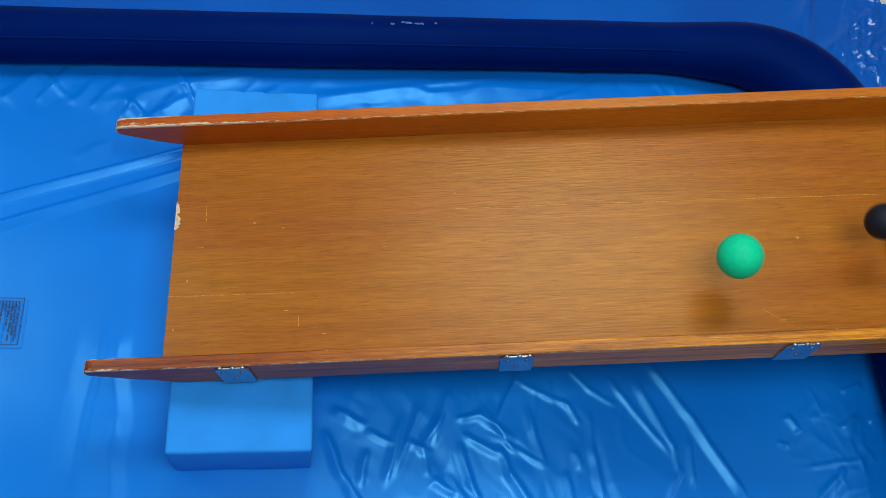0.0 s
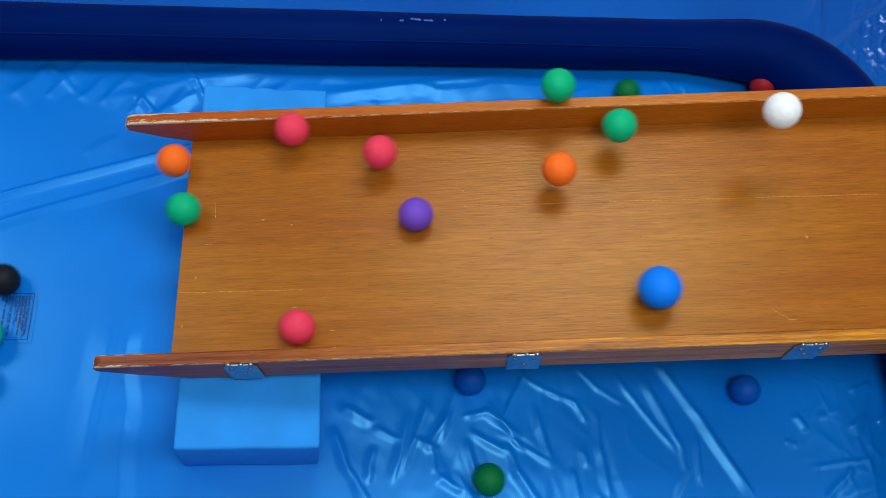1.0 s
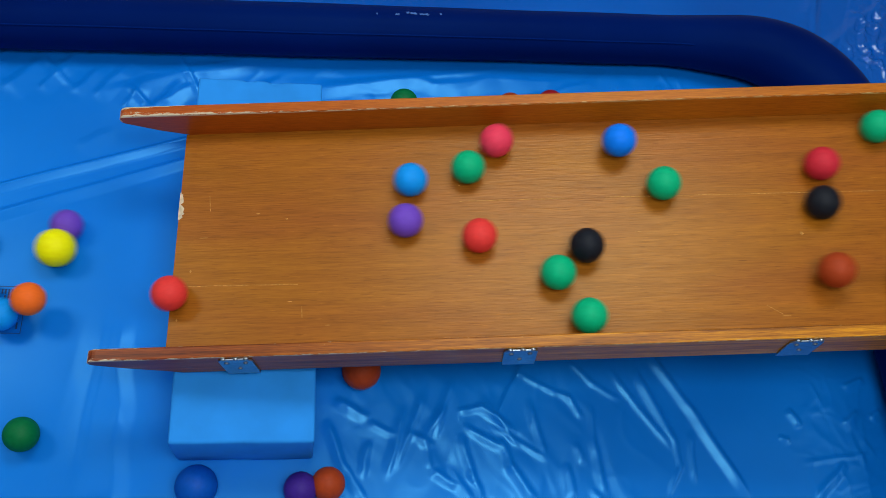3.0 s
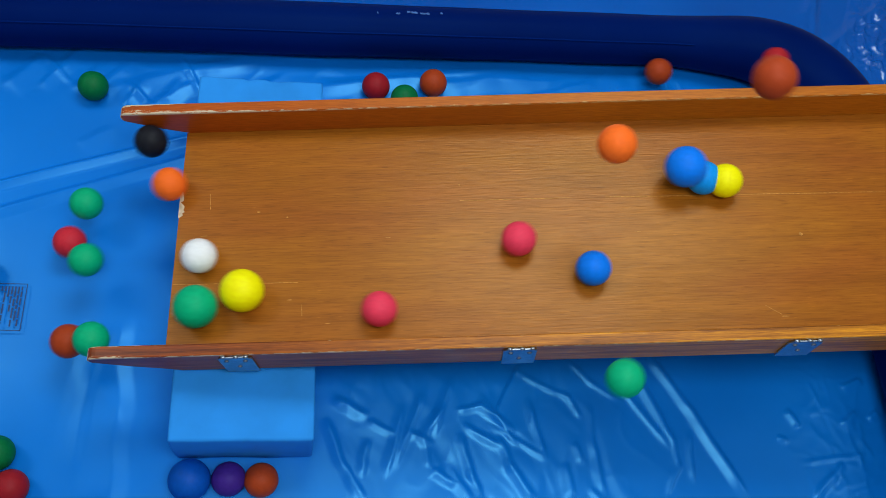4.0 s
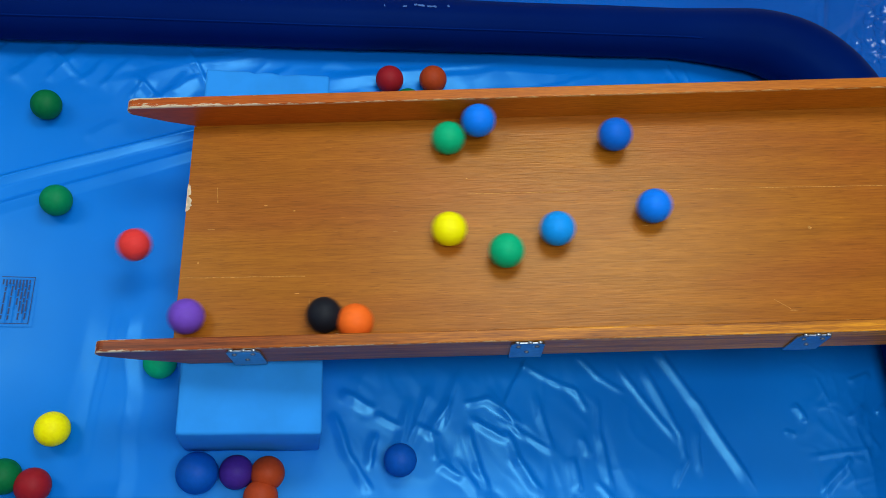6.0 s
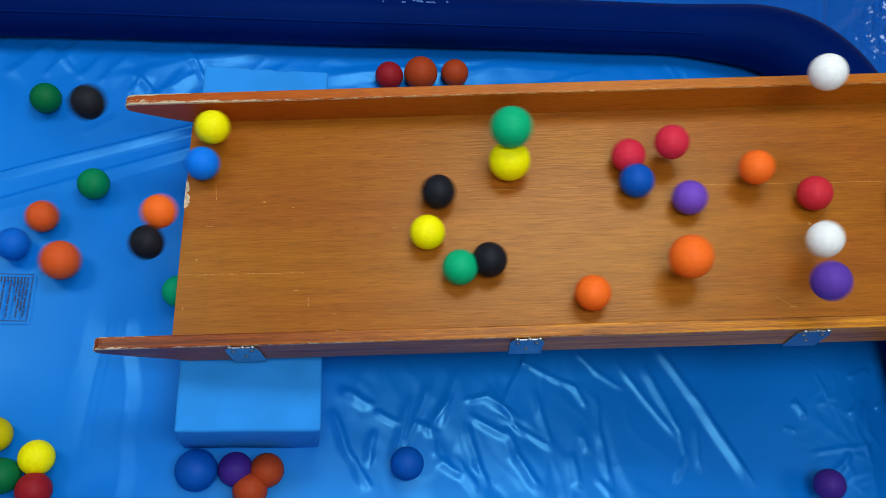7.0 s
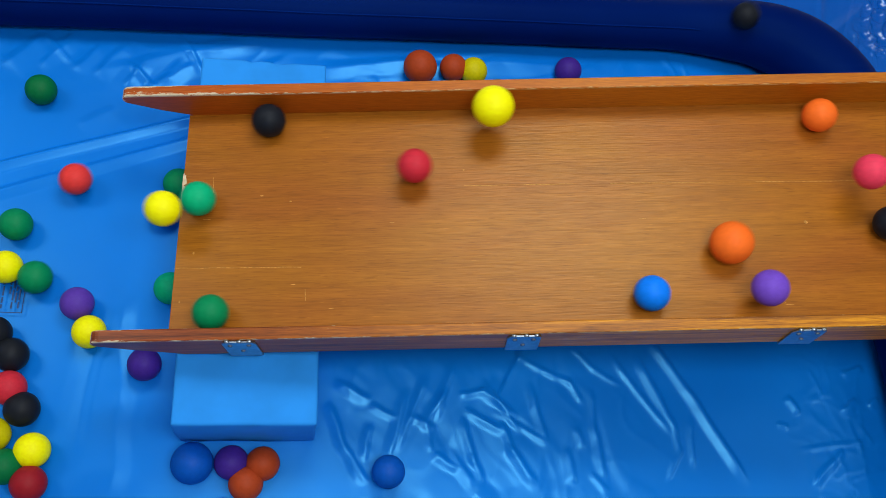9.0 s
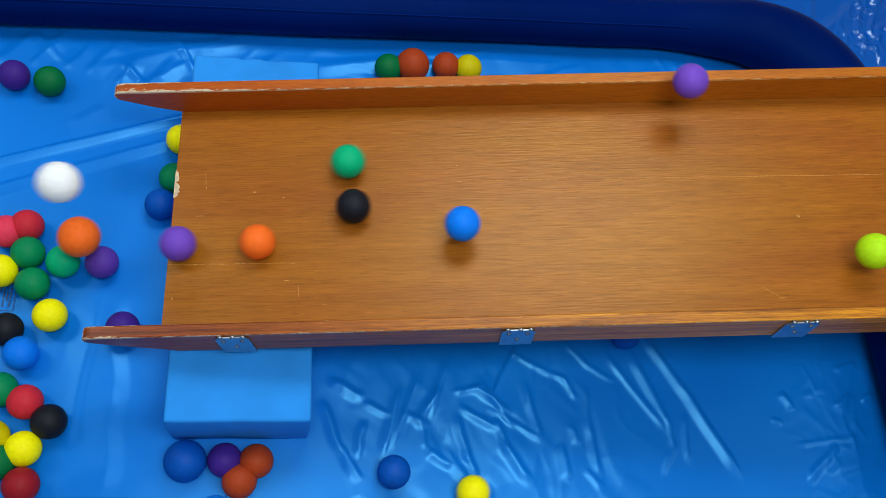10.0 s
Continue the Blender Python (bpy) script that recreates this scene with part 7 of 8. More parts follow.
    roll(ball('crimson', 'S'), [(0, 2.166, 0.080, 0.560), (6.07, 2.166, 0.080, 0.560), (6.53, 1.575, 0.170, 0.458), (6.7, 1.258, 0.228, 0.507), (6.8, 1.073, 0.150, 0.477), (6.9, 0.917, 0.076, 0.412), (7, 0.838, 0.111, 0.370), (7.1, 0.718, 0.114, 0.320), (7.2, 0.563, 0.046, 0.295), (7.3, 0.431, 0.063, 0.274), (7.4, 0.290, 0.022, 0.252), (7.5, 0.134, 0.017, 0.226), (7.6, -0.027, 0.001, 0.198), (7.7, -0.228, 0.035, 0.030), (7.9, -0.610, 0.061, 0.030), (8.37, -1.320, 0.110, 0.030), (10, -1.320, 0.110, 0.030)])
    roll(ball('orange', 'S'), [(0, 2.166, 0.160, 0.560), (5.93, 2.166, 0.160, 0.560), (6.4, 1.575, 0.124, 0.458), (6.8, 1.159, 0.124, 0.471), (6.9, 1.092, 0.059, 0.420), (7, 0.981, 0.063, 0.382), (7.1, 0.849, 0.078, 0.341), (7.2, 0.713, 0.091, 0.319), (7.3, 0.567, 0.090, 0.296), (7.4, 0.424, 0.094, 0.273), (7.5, 0.306, 0.091, 0.254), (7.6, 0.191, 0.081, 0.236), (7.7, 0.065, 0.071, 0.215), (7.8, -0.052, 0.051, 0.189), (7.9, -0.161, 0.025, 0.109), (8, -0.243, -0.034, 0.030), (8.47, -0.620, 0.046, 0.030), (9.53, -1.320, 0.195, 0.030), (10, -1.320, 0.195, 0.030)])
    roll(ball('orange', 'L'), [(0, 2.245, -0.160, 0.579), (5.97, 2.245, -0.160, 0.579), (6.5, 1.574, -0.051, 0.464), (6.8, 1.150, -0.051, 0.416), (6.9, 1.008, -0.056, 0.403), (7, 0.840, -0.106, 0.376), (7.1, 0.776, -0.128, 0.336), (7.2, 0.680, -0.162, 0.320), (7.3, 0.601, -0.144, 0.308), (7.4, 0.501, -0.142, 0.292), (7.5, 0.402, -0.146, 0.276), (7.6, 0.290, -0.149, 0.258), (7.7, 0.175, -0.154, 0.239), (7.8, 0.045, -0.159, 0.218), (7.9, -0.090, -0.152, 0.175), (8, -0.207, -0.164, 0.062), (8.1, -0.302, -0.171, 0.036), (8.53, -0.658, -0.013, 0.036), (9.57, -1.320, 0.280, 0.036), (10, -1.320, 0.280, 0.036)])
    roll(ball('crimson_half_shaded', 'S'), [(0, 2.245, -0.080, 0.573), (5.87, 2.245, -0.080, 0.573), (6.4, 1.575, 0.038, 0.458), (6.8, 1.192, 0.038, 0.396), (6.9, 1.136, 0.034, 0.387), (7, 1.082, 0.019, 0.379), (7.1, 1.017, -0.003, 0.368), (7.2, 0.955, -0.036, 0.358), (7.3, 0.882, -0.068, 0.347), (7.4, 0.800, -0.096, 0.333), (7.5, 0.713, -0.131, 0.319), (7.6, 0.610, -0.165, 0.303), (7.7, 0.521, -0.171, 0.289), (7.8, 0.421, -0.161, 0.272), (7.9, 0.320, -0.158, 0.256), (8, 0.205, -0.150, 0.238), (8.1, 0.082, -0.152, 0.218), (8.2, -0.058, -0.144, 0.186), (8.3, -0.156, -0.180, 0.114), (8.4, -0.262, -0.212, 0.030), (8.5, -0.294, -0.212, 0.030), (9, -0.280, -0.265, 0.030), (9.5, -0.267, -0.299, 0.030), (10, -0.235, -0.292, 0.030)])
    roll(ball('white', 'S'), [(0, 2.245, 0.000, 0.573), (5.9, 2.245, 0.000, 0.573), (6.43, 1.575, 0.126, 0.458), (6.9, 1.125, 0.126, 0.506), (7, 1.045, 0.160, 0.533), (7.1, 0.917, 0.158, 0.492), (7.2, 0.766, 0.111, 0.408), (7.3, 0.664, 0.171, 0.371), (7.4, 0.526, 0.175, 0.319), (7.5, 0.378, 0.162, 0.286), (7.6, 0.220, 0.182, 0.240), (7.7, 0.040, 0.140, 0.211), (7.8, -0.146, 0.125, 0.124), (7.9, -0.289, 0.093, 0.030), (8, -0.343, 0.121, 0.030), (8.5, -0.713, -0.061, 0.030), (9.63, -1.400, -0.400, 0.030), (10, -1.400, -0.400, 0.030)])
    roll(ball('white', 'S'), [(0, 2.245, 0.080, 0.573), (6, 2.245, 0.080, 0.573), (6.53, 1.575, -0.029, 0.458), (6.9, 1.154, -0.029, 0.430), (7, 1.052, -0.088, 0.424), (7.1, 0.970, -0.135, 0.381), (7.2, 0.890, -0.162, 0.348), (7.3, 0.809, -0.136, 0.335), (7.4, 0.714, -0.126, 0.319), (7.5, 0.614, -0.124, 0.303), (7.6, 0.504, -0.117, 0.286), (7.7, 0.391, -0.119, 0.268), (7.8, 0.267, -0.115, 0.248), (7.9, 0.139, -0.112, 0.227), (8, -0.002, -0.116, 0.204), (8.1, -0.148, -0.116, 0.122), (8.2, -0.249, -0.152, 0.030), (8.63, -0.652, -0.209, 0.030), (9.63, -1.400, -0.315, 0.030), (10, -1.400, -0.315, 0.030)])
    roll(ball('purple_half_shaded', 'S'), [(0, 2.245, 0.160, 0.573), (6, 2.245, 0.160, 0.573), (6.6, 1.575, -0.170, 0.458), (6.9, 1.128, -0.206, 0.446), (7, 0.996, -0.190, 0.499), (7.1, 0.915, -0.100, 0.524), (7.2, 0.855, 0.006, 0.412), (7.3, 0.807, 0.092, 0.414), (7.4, 0.719, 0.147, 0.400), (7.5, 0.654, 0.147, 0.370), (7.6, 0.579, 0.120, 0.328), (7.7, 0.498, 0.111, 0.285), (7.8, 0.405, 0.073, 0.270), (7.9, 0.307, 0.040, 0.254), (8, 0.196, 0.005, 0.236), (8.1, 0.073, -0.032, 0.217), (8.2, -0.059, -0.071, 0.186), (8.3, -0.197, -0.087, 0.068), (8.4, -0.274, -0.107, 0.030), (8.5, -0.303, -0.043, 0.030), (8.6, -0.288, -0.082, 0.030), (8.7, -0.258, -0.100, 0.030), (9, -0.187, -0.108, 0.030), (9.5, -0.144, -0.058, 0.030), (10, -0.139, -0.030, 0.030)])
    roll(ball('purple_shaded', 'S'), [(0, 2.324, -0.160, 0.585), (6.17, 2.324, -0.160, 0.585), (6.77, 1.575, -0.170, 0.458), (6.9, 1.285, -0.456, 0.090), (7, 1.211, -0.429, 0.050), (7.3, 1.045, -0.418, 0.030), (7.4, 1.019, -0.385, 0.030), (7.5, 0.993, -0.350, 0.030), (7.6, 0.970, -0.318, 0.030), (7.8, 0.948, -0.243, 0.030), (8, 0.934, -0.201, 0.030), (8.2, 0.899, -0.162, 0.030), (8.5, 0.865, 0.031, 0.030), (8.8, 0.817, 0.322, 0.030), (9, 0.784, 0.470, 0.030), (9.5, 0.654, 0.434, 0.030), (9.8, 0.593, 0.394, 0.030), (10, 0.583, 0.363, 0.030)])
    roll(ball('black', 'S'), [(0, 2.324, -0.080, 0.585), (6.13, 2.324, -0.080, 0.585), (6.7, 1.575, 0.005, 0.458), (7.1, 1.189, 0.005, 0.396), (7.2, 1.133, 0.045, 0.387), (7.3, 0.985, 0.023, 0.363), (7.4, 0.861, 0.026, 0.343), (7.5, 0.724, 0.015, 0.341), (7.6, 0.596, 0.024, 0.301), (7.7, 0.447, 0.015, 0.277), (7.8, 0.303, 0.032, 0.254), (7.9, 0.143, 0.032, 0.228), (8, -0.020, 0.039, 0.200), (8.1, -0.192, 0.065, 0.074), (8.2, -0.299, 0.006, 0.030), (8.6, -0.684, -0.077, 0.030), (9.53, -1.400, -0.230, 0.030), (10, -1.400, -0.230, 0.030)])
    roll(ball('green_half_shaded', 'S'), [(0, 2.324, 0.160, 0.585), (6.43, 2.324, 0.160, 0.585), (7.03, 1.575, 0.052, 0.458), (7.3, 1.079, 0.052, 0.458), (7.4, 0.903, 0.067, 0.420), (7.5, 0.819, 0.131, 0.406), (7.6, 0.738, 0.128, 0.363), (7.7, 0.656, 0.148, 0.310), (7.8, 0.556, 0.146, 0.294), (7.9, 0.443, 0.135, 0.276), (8, 0.334, 0.137, 0.259), (8.1, 0.214, 0.146, 0.239), (8.2, 0.081, 0.154, 0.218), (8.3, -0.054, 0.167, 0.188), (8.4, -0.193, 0.178, 0.073), (8.5, -0.264, 0.115, 0.030), (9, -0.315, 0.043, 0.030), (9.5, -0.272, -0.012, 0.030), (10, -0.270, -0.016, 0.030)])
    roll(ball('yellow', 'S'), [(0, 2.403, -0.160, 0.598), (6.4, 2.403, -0.160, 0.598), (7.07, 1.575, 0.053, 0.458), (7.3, 1.132, 0.053, 0.447), (7.4, 0.962, -0.010, 0.399), (7.5, 0.882, 0.005, 0.406), (7.6, 0.775, 0.004, 0.359), (7.7, 0.653, -0.001, 0.310), (7.8, 0.517, -0.001, 0.288), (7.9, 0.377, -0.006, 0.265), (8, 0.247, -0.033, 0.245), (8.1, 0.133, -0.067, 0.226), (8.2, 0.007, -0.105, 0.206), (8.3, -0.121, -0.141, 0.146), (8.4, -0.221, -0.193, 0.038), (8.5, -0.195, -0.195, 0.030), (8.7, -0.181, -0.184, 0.030), (9, -0.160, -0.161, 0.030), (9.3, -0.210, -0.117, 0.030), (9.5, -0.223, -0.110, 0.030), (10, -0.216, -0.135, 0.030)])
    roll(ball('yellow', 'S'), [(0, 2.324, 0.000, 0.585), (6.17, 2.324, 0.000, 0.585), (6.77, 1.575, -0.001, 0.458), (7.1, 1.175, -0.001, 0.454), (7.2, 1.071, 0.055, 0.477), (7.3, 1.038, 0.139, 0.512), (7.4, 0.871, 0.096, 0.621), (7.5, 0.757, 0.114, 0.571), (7.6, 0.627, 0.220, 0.506), (7.7, 0.495, 0.301, 0.365), (7.8, 0.408, 0.462, 0.050), (7.9, 0.436, 0.477, 0.030), (8, 0.506, 0.374, 0.030), (8.1, 0.469, 0.349, 0.030), (10, 0.410, 0.221, 0.030)])
    roll(ball('yellow_shaded', 'S'), [(0, 2.324, 0.080, 0.585), (6.5, 2.324, 0.080, 0.585), (7.1, 1.575, 0.170, 0.458), (7.2, 1.514, 0.597, 0.290), (7.3, 1.342, 0.539, 0.230), (7.4, 1.179, 0.507, 0.130), (7.5, 1.084, 0.454, 0.030), (7.8, 0.966, 0.376, 0.030), (10, 0.910, 0.307, 0.030)])
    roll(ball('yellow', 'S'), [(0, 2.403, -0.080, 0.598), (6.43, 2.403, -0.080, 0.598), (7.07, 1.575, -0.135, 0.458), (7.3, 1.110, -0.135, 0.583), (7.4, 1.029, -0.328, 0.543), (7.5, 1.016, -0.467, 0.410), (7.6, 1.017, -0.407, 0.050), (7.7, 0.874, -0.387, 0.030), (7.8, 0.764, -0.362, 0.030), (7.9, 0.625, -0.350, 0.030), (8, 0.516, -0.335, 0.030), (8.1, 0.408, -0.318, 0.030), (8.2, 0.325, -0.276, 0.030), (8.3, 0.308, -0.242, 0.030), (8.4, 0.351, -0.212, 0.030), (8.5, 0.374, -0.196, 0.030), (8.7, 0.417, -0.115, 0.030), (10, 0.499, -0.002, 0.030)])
    roll(ball('yellow_shaded', 'S'), [(0, 2.482, 0.080, 0.611), (6.8, 2.482, 0.080, 0.611), (7.5, 1.575, 0.170, 0.458), (7.6, 1.486, 0.473, 0.290), (7.7, 1.441, 0.497, 0.210), (7.8, 1.292, 0.518, 0.130), (8, 1.019, 0.517, 0.050), (8.2, 0.980, 0.505, 0.030), (8.5, 0.881, 0.428, 0.030), (9, 0.847, 0.366, 0.030), (10, 0.786, 0.356, 0.030)])
    roll(ball('yellow_shaded', 'S'), [(0, 2.798, -0.080, 0.661), (7.93, 2.798, -0.080, 0.661), (8.9, 1.575, 0.170, 0.458), (9, 1.474, 0.511, 0.280), (9.1, 1.314, 0.524, 0.150), (9.2, 1.119, 0.513, 0.070), (9.3, 0.931, 0.487, 0.030), (9.4, 0.912, 0.498, 0.030), (9.5, 0.946, 0.505, 0.030), (9.8, 0.907, 0.439, 0.030), (10, 0.895, 0.407, 0.030)])
    roll(ball('black', 'S'), [(0, 2.403, 0.000, 0.598), (6.43, 2.403, 0.000, 0.598), (7.07, 1.575, 0.167, 0.458), (7.3, 1.187, 0.167, 0.516), (7.4, 1.020, 0.125, 0.469), (7.5, 0.972, 0.075, 0.391), (7.6, 0.882, 0.028, 0.347), (7.7, 0.760, -0.017, 0.327), (7.8, 0.638, -0.040, 0.307), (7.9, 0.514, -0.070, 0.287), (8, 0.382, -0.095, 0.266), (8.1, 0.241, -0.120, 0.244), (8.2, 0.089, -0.144, 0.219), (8.3, -0.075, -0.166, 0.177), (8.4, -0.231, -0.187, 0.030), (8.5, -0.280, -0.258, 0.030), (9, -0.253, -0.302, 0.030), (9.5, -0.201, -0.318, 0.030), (10, -0.192, -0.326, 0.030)])
    roll(ball('orange', 'H'), [(0, 2.403, 0.080, 0.614), (6.43, 2.403, 0.080, 0.614), (7.1, 1.572, 0.169, 0.474), (7.3, 1.259, 0.169, 0.503), (7.4, 1.114, 0.169, 0.480), (7.5, 1.027, 0.140, 0.456), (7.6, 0.934, 0.121, 0.411), (7.7, 0.832, 0.113, 0.365), (7.8, 0.725, 0.112, 0.337), (7.9, 0.601, 0.098, 0.318), (8, 0.468, 0.086, 0.296), (8.1, 0.333, 0.083, 0.275), (8.2, 0.185, 0.074, 0.251), (8.3, 0.036, 0.074, 0.227), (8.4, -0.134, 0.080, 0.151), (8.5, -0.252, 0.047, 0.046), (8.87, -0.654, -0.020, 0.046), (9.73, -1.400, -0.145, 0.046), (10, -1.400, -0.145, 0.046)])
    roll(ball('black', 'S'), [(0, 2.403, 0.160, 0.598), (6.43, 2.403, 0.160, 0.598), (7.1, 1.575, 0.101, 0.458), (7.3, 1.296, 0.101, 0.413), (7.4, 1.167, 0.066, 0.432), (7.5, 1.119, 0.050, 0.415), (7.6, 1.073, 0.044, 0.377), (7.7, 1.002, 0.019, 0.366), (7.8, 0.920, -0.010, 0.353), (7.9, 0.830, -0.042, 0.338), (8, 0.738, -0.072, 0.323), (8.1, 0.634, -0.103, 0.307), (8.2, 0.527, -0.141, 0.289), (8.3, 0.414, -0.173, 0.271), (8.4, 0.303, -0.170, 0.254), (8.5, 0.187, -0.162, 0.235), (8.6, 0.060, -0.152, 0.215), (8.7, -0.069, -0.149, 0.181), (8.8, -0.183, -0.163, 0.086), (8.9, -0.277, -0.197, 0.030), (9, -0.319, -0.167, 0.030), (9.5, -0.295, -0.223, 0.030), (10, -0.286, -0.163, 0.030)])
    roll(ball('yellow', 'S'), [(0, 2.482, -0.160, 0.611), (6.4, 2.482, -0.160, 0.611), (7.1, 1.575, -0.099, 0.458), (7.4, 1.139, -0.099, 0.448), (7.5, 1.035, -0.165, 0.540), (7.6, 1.017, -0.132, 0.428), (7.7, 0.969, -0.116, 0.391), (7.8, 0.893, -0.115, 0.348), (7.9, 0.871, -0.081, 0.345), (8, 0.809, -0.089, 0.335), (8.1, 0.758, -0.107, 0.327), (8.2, 0.701, -0.113, 0.318), (8.3, 0.637, -0.119, 0.307), (8.4, 0.570, -0.121, 0.296), (8.5, 0.496, -0.115, 0.285), (8.6, 0.404, -0.088, 0.270), (8.7, 0.313, -0.061, 0.255), (8.8, 0.208, -0.033, 0.238), (8.9, 0.097, -0.014, 0.240), (9, -0.017, -0.010, 0.251), (9.1, -0.131, 0.007, 0.157), (9.2, -0.172, -0.005, 0.097), (9.4, -0.146, 0.091, 0.030), (9.5, -0.117, 0.115, 0.030), (9.7, -0.097, 0.191, 0.030), (9.9, -0.055, 0.237, 0.030), (10, -0.018, 0.237, 0.030)])
    roll(ball('green', 'S'), [(0, 2.482, -0.080, 0.611), (6.37, 2.482, -0.080, 0.611), (7.07, 1.575, -0.152, 0.458), (7.5, 1.155, -0.152, 0.390), (7.6, 1.120, -0.112, 0.385), (7.7, 1.075, -0.074, 0.377), (7.8, 1.024, -0.035, 0.369), (7.9, 0.970, -0.008, 0.361), (8, 0.900, 0.030, 0.349), (8.1, 0.824, 0.062, 0.337), (8.2, 0.735, 0.084, 0.323), (8.3, 0.662, 0.109, 0.311), (8.4, 0.595, 0.116, 0.300), (8.5, 0.522, 0.107, 0.289), (8.6, 0.438, 0.093, 0.275), (8.7, 0.350, 0.077, 0.261), (8.8, 0.252, 0.061, 0.245), (8.9, 0.142, 0.041, 0.228), (9, 0.033, 0.030, 0.210), (9.1, -0.071, 0.013, 0.180), (9.2, -0.154, -0.030, 0.116), (9.3, -0.195, -0.049, 0.071), (9.5, -0.234, -0.054, 0.030), (10, -0.207, -0.031, 0.030)])
    roll(ball('yellow', 'S'), [(0, 2.561, -0.080, 0.623), (6.7, 2.561, -0.080, 0.623), (7.5, 1.575, 0.044, 0.458), (7.7, 1.246, 0.044, 0.465), (7.8, 1.103, -0.011, 0.442), (7.9, 0.947, -0.035, 0.407), (8, 0.821, -0.040, 0.367), (8.1, 0.706, 0.022, 0.318), (8.2, 0.542, 0.014, 0.292), (8.3, 0.394, 0.040, 0.268), (8.4, 0.238, 0.032, 0.243), (8.5, 0.072, 0.038, 0.236), (8.6, -0.082, 0.030, 0.173), (8.7, -0.200, -0.004, 0.065), (8.9, -0.293, -0.026, 0.030), (9, -0.320, -0.042, 0.030), (9.3, -0.371, -0.040, 0.030), (9.6, -0.367, -0.040, 0.030), (10, -0.312, -0.053, 0.030)])
    roll(ball('purple', 'S'), [(0, 2.482, 0.000, 0.611), (6.4, 2.482, 0.000, 0.611), (7.1, 1.575, 0.034, 0.458), (7.5, 1.180, 0.034, 0.434), (7.6, 1.152, 0.064, 0.390), (7.7, 1.079, 0.074, 0.378), (7.8, 0.998, 0.090, 0.365), (7.9, 0.908, 0.101, 0.351), (8, 0.817, 0.100, 0.336), (8.1, 0.713, 0.107, 0.319), (8.2, 0.606, 0.110, 0.302), (8.3, 0.491, 0.109, 0.284), (8.4, 0.367, 0.108, 0.264), (8.5, 0.239, 0.109, 0.243), (8.6, 0.096, 0.106, 0.220), (8.7, -0.052, 0.100, 0.189), (8.8, -0.195, 0.089, 0.071), (8.9, -0.310, 0.018, 0.030), (10, -1.318, -0.054, 0.030)])
    roll(ball('red', 'S'), [(0, 2.482, 0.160, 0.611), (6.6, 2.482, 0.160, 0.611), (7.33, 1.575, 0.091, 0.458), (7.6, 1.190, 0.091, 0.456), (7.7, 1.055, 0.114, 0.434), (7.8, 1.013, 0.164, 0.428), (7.9, 0.936, 0.164, 0.395), (8, 0.878, 0.173, 0.366), (8.1, 0.809, 0.181, 0.347), (8.2, 0.737, 0.181, 0.323), (8.3, 0.644, 0.184, 0.308), (8.4, 0.534, 0.183, 0.291), (8.5, 0.422, 0.180, 0.273), (8.6, 0.302, 0.179, 0.253), (8.7, 0.176, 0.177, 0.233), (8.8, 0.042, 0.175, 0.212), (8.9, -0.107, 0.168, 0.156), (9, -0.219, 0.137, 0.041), (9.1, -0.304, 0.083, 0.030), (9.3, -0.360, 0.039, 0.030), (10, -0.864, 0.032, 0.030)])
    roll(ball('orange', 'L'), [(0, 2.561, -0.160, 0.630), (6.47, 2.561, -0.160, 0.630), (7.23, 1.574, -0.058, 0.464), (7.6, 1.169, -0.058, 0.419), (7.7, 1.062, -0.076, 0.412), (7.8, 0.865, -0.128, 0.370), (7.9, 0.694, -0.160, 0.323), (8, 0.543, -0.158, 0.298), (8.1, 0.383, -0.151, 0.273), (8.2, 0.224, -0.154, 0.247), (8.3, 0.050, -0.153, 0.219), (8.4, -0.137, -0.144, 0.139), (8.5, -0.283, -0.160, 0.036), (8.8, -0.674, -0.065, 0.036), (9.47, -1.400, 0.110, 0.036), (10, -1.400, 0.110, 0.036)])
    roll(ball('orange_shaded', 'L'), [(0, 2.561, 0.000, 0.630), (6.6, 2.561, 0.000, 0.630), (7.4, 1.574, 0.129, 0.464), (7.7, 1.224, 0.129, 0.468), (7.8, 1.127, 0.176, 0.442), (7.9, 0.963, 0.189, 0.426), (8, 0.884, 0.258, 0.393), (8.1, 0.908, 0.482, 0.126), (8.2, 0.773, 0.458, 0.076), (8.3, 0.709, 0.426, 0.036), (8.5, 0.643, 0.363, 0.036), (10, 0.591, 0.283, 0.036)])
    roll(ball('black', 'S'), [(0, 2.561, 0.080, 0.623), (6.77, 2.561, 0.080, 0.623), (7.53, 1.575, 0.143, 0.458), (7.8, 1.190, 0.143, 0.476), (7.9, 1.052, 0.144, 0.434), (8, 0.958, 0.137, 0.359), (8.1, 0.898, 0.175, 0.349), (8.2, 0.772, 0.133, 0.329), (8.3, 0.634, 0.110, 0.307), (8.4, 0.473, 0.051, 0.281), (8.5, 0.349, 0.015, 0.281), (8.6, 0.232, -0.025, 0.242), (8.7, 0.099, -0.064, 0.221), (8.8, -0.038, -0.109, 0.195), (8.9, -0.200, -0.124, 0.065), (9, -0.285, -0.206, 0.030), (9.3, -0.312, -0.228, 0.030), (10, -0.782, -0.045, 0.030)])
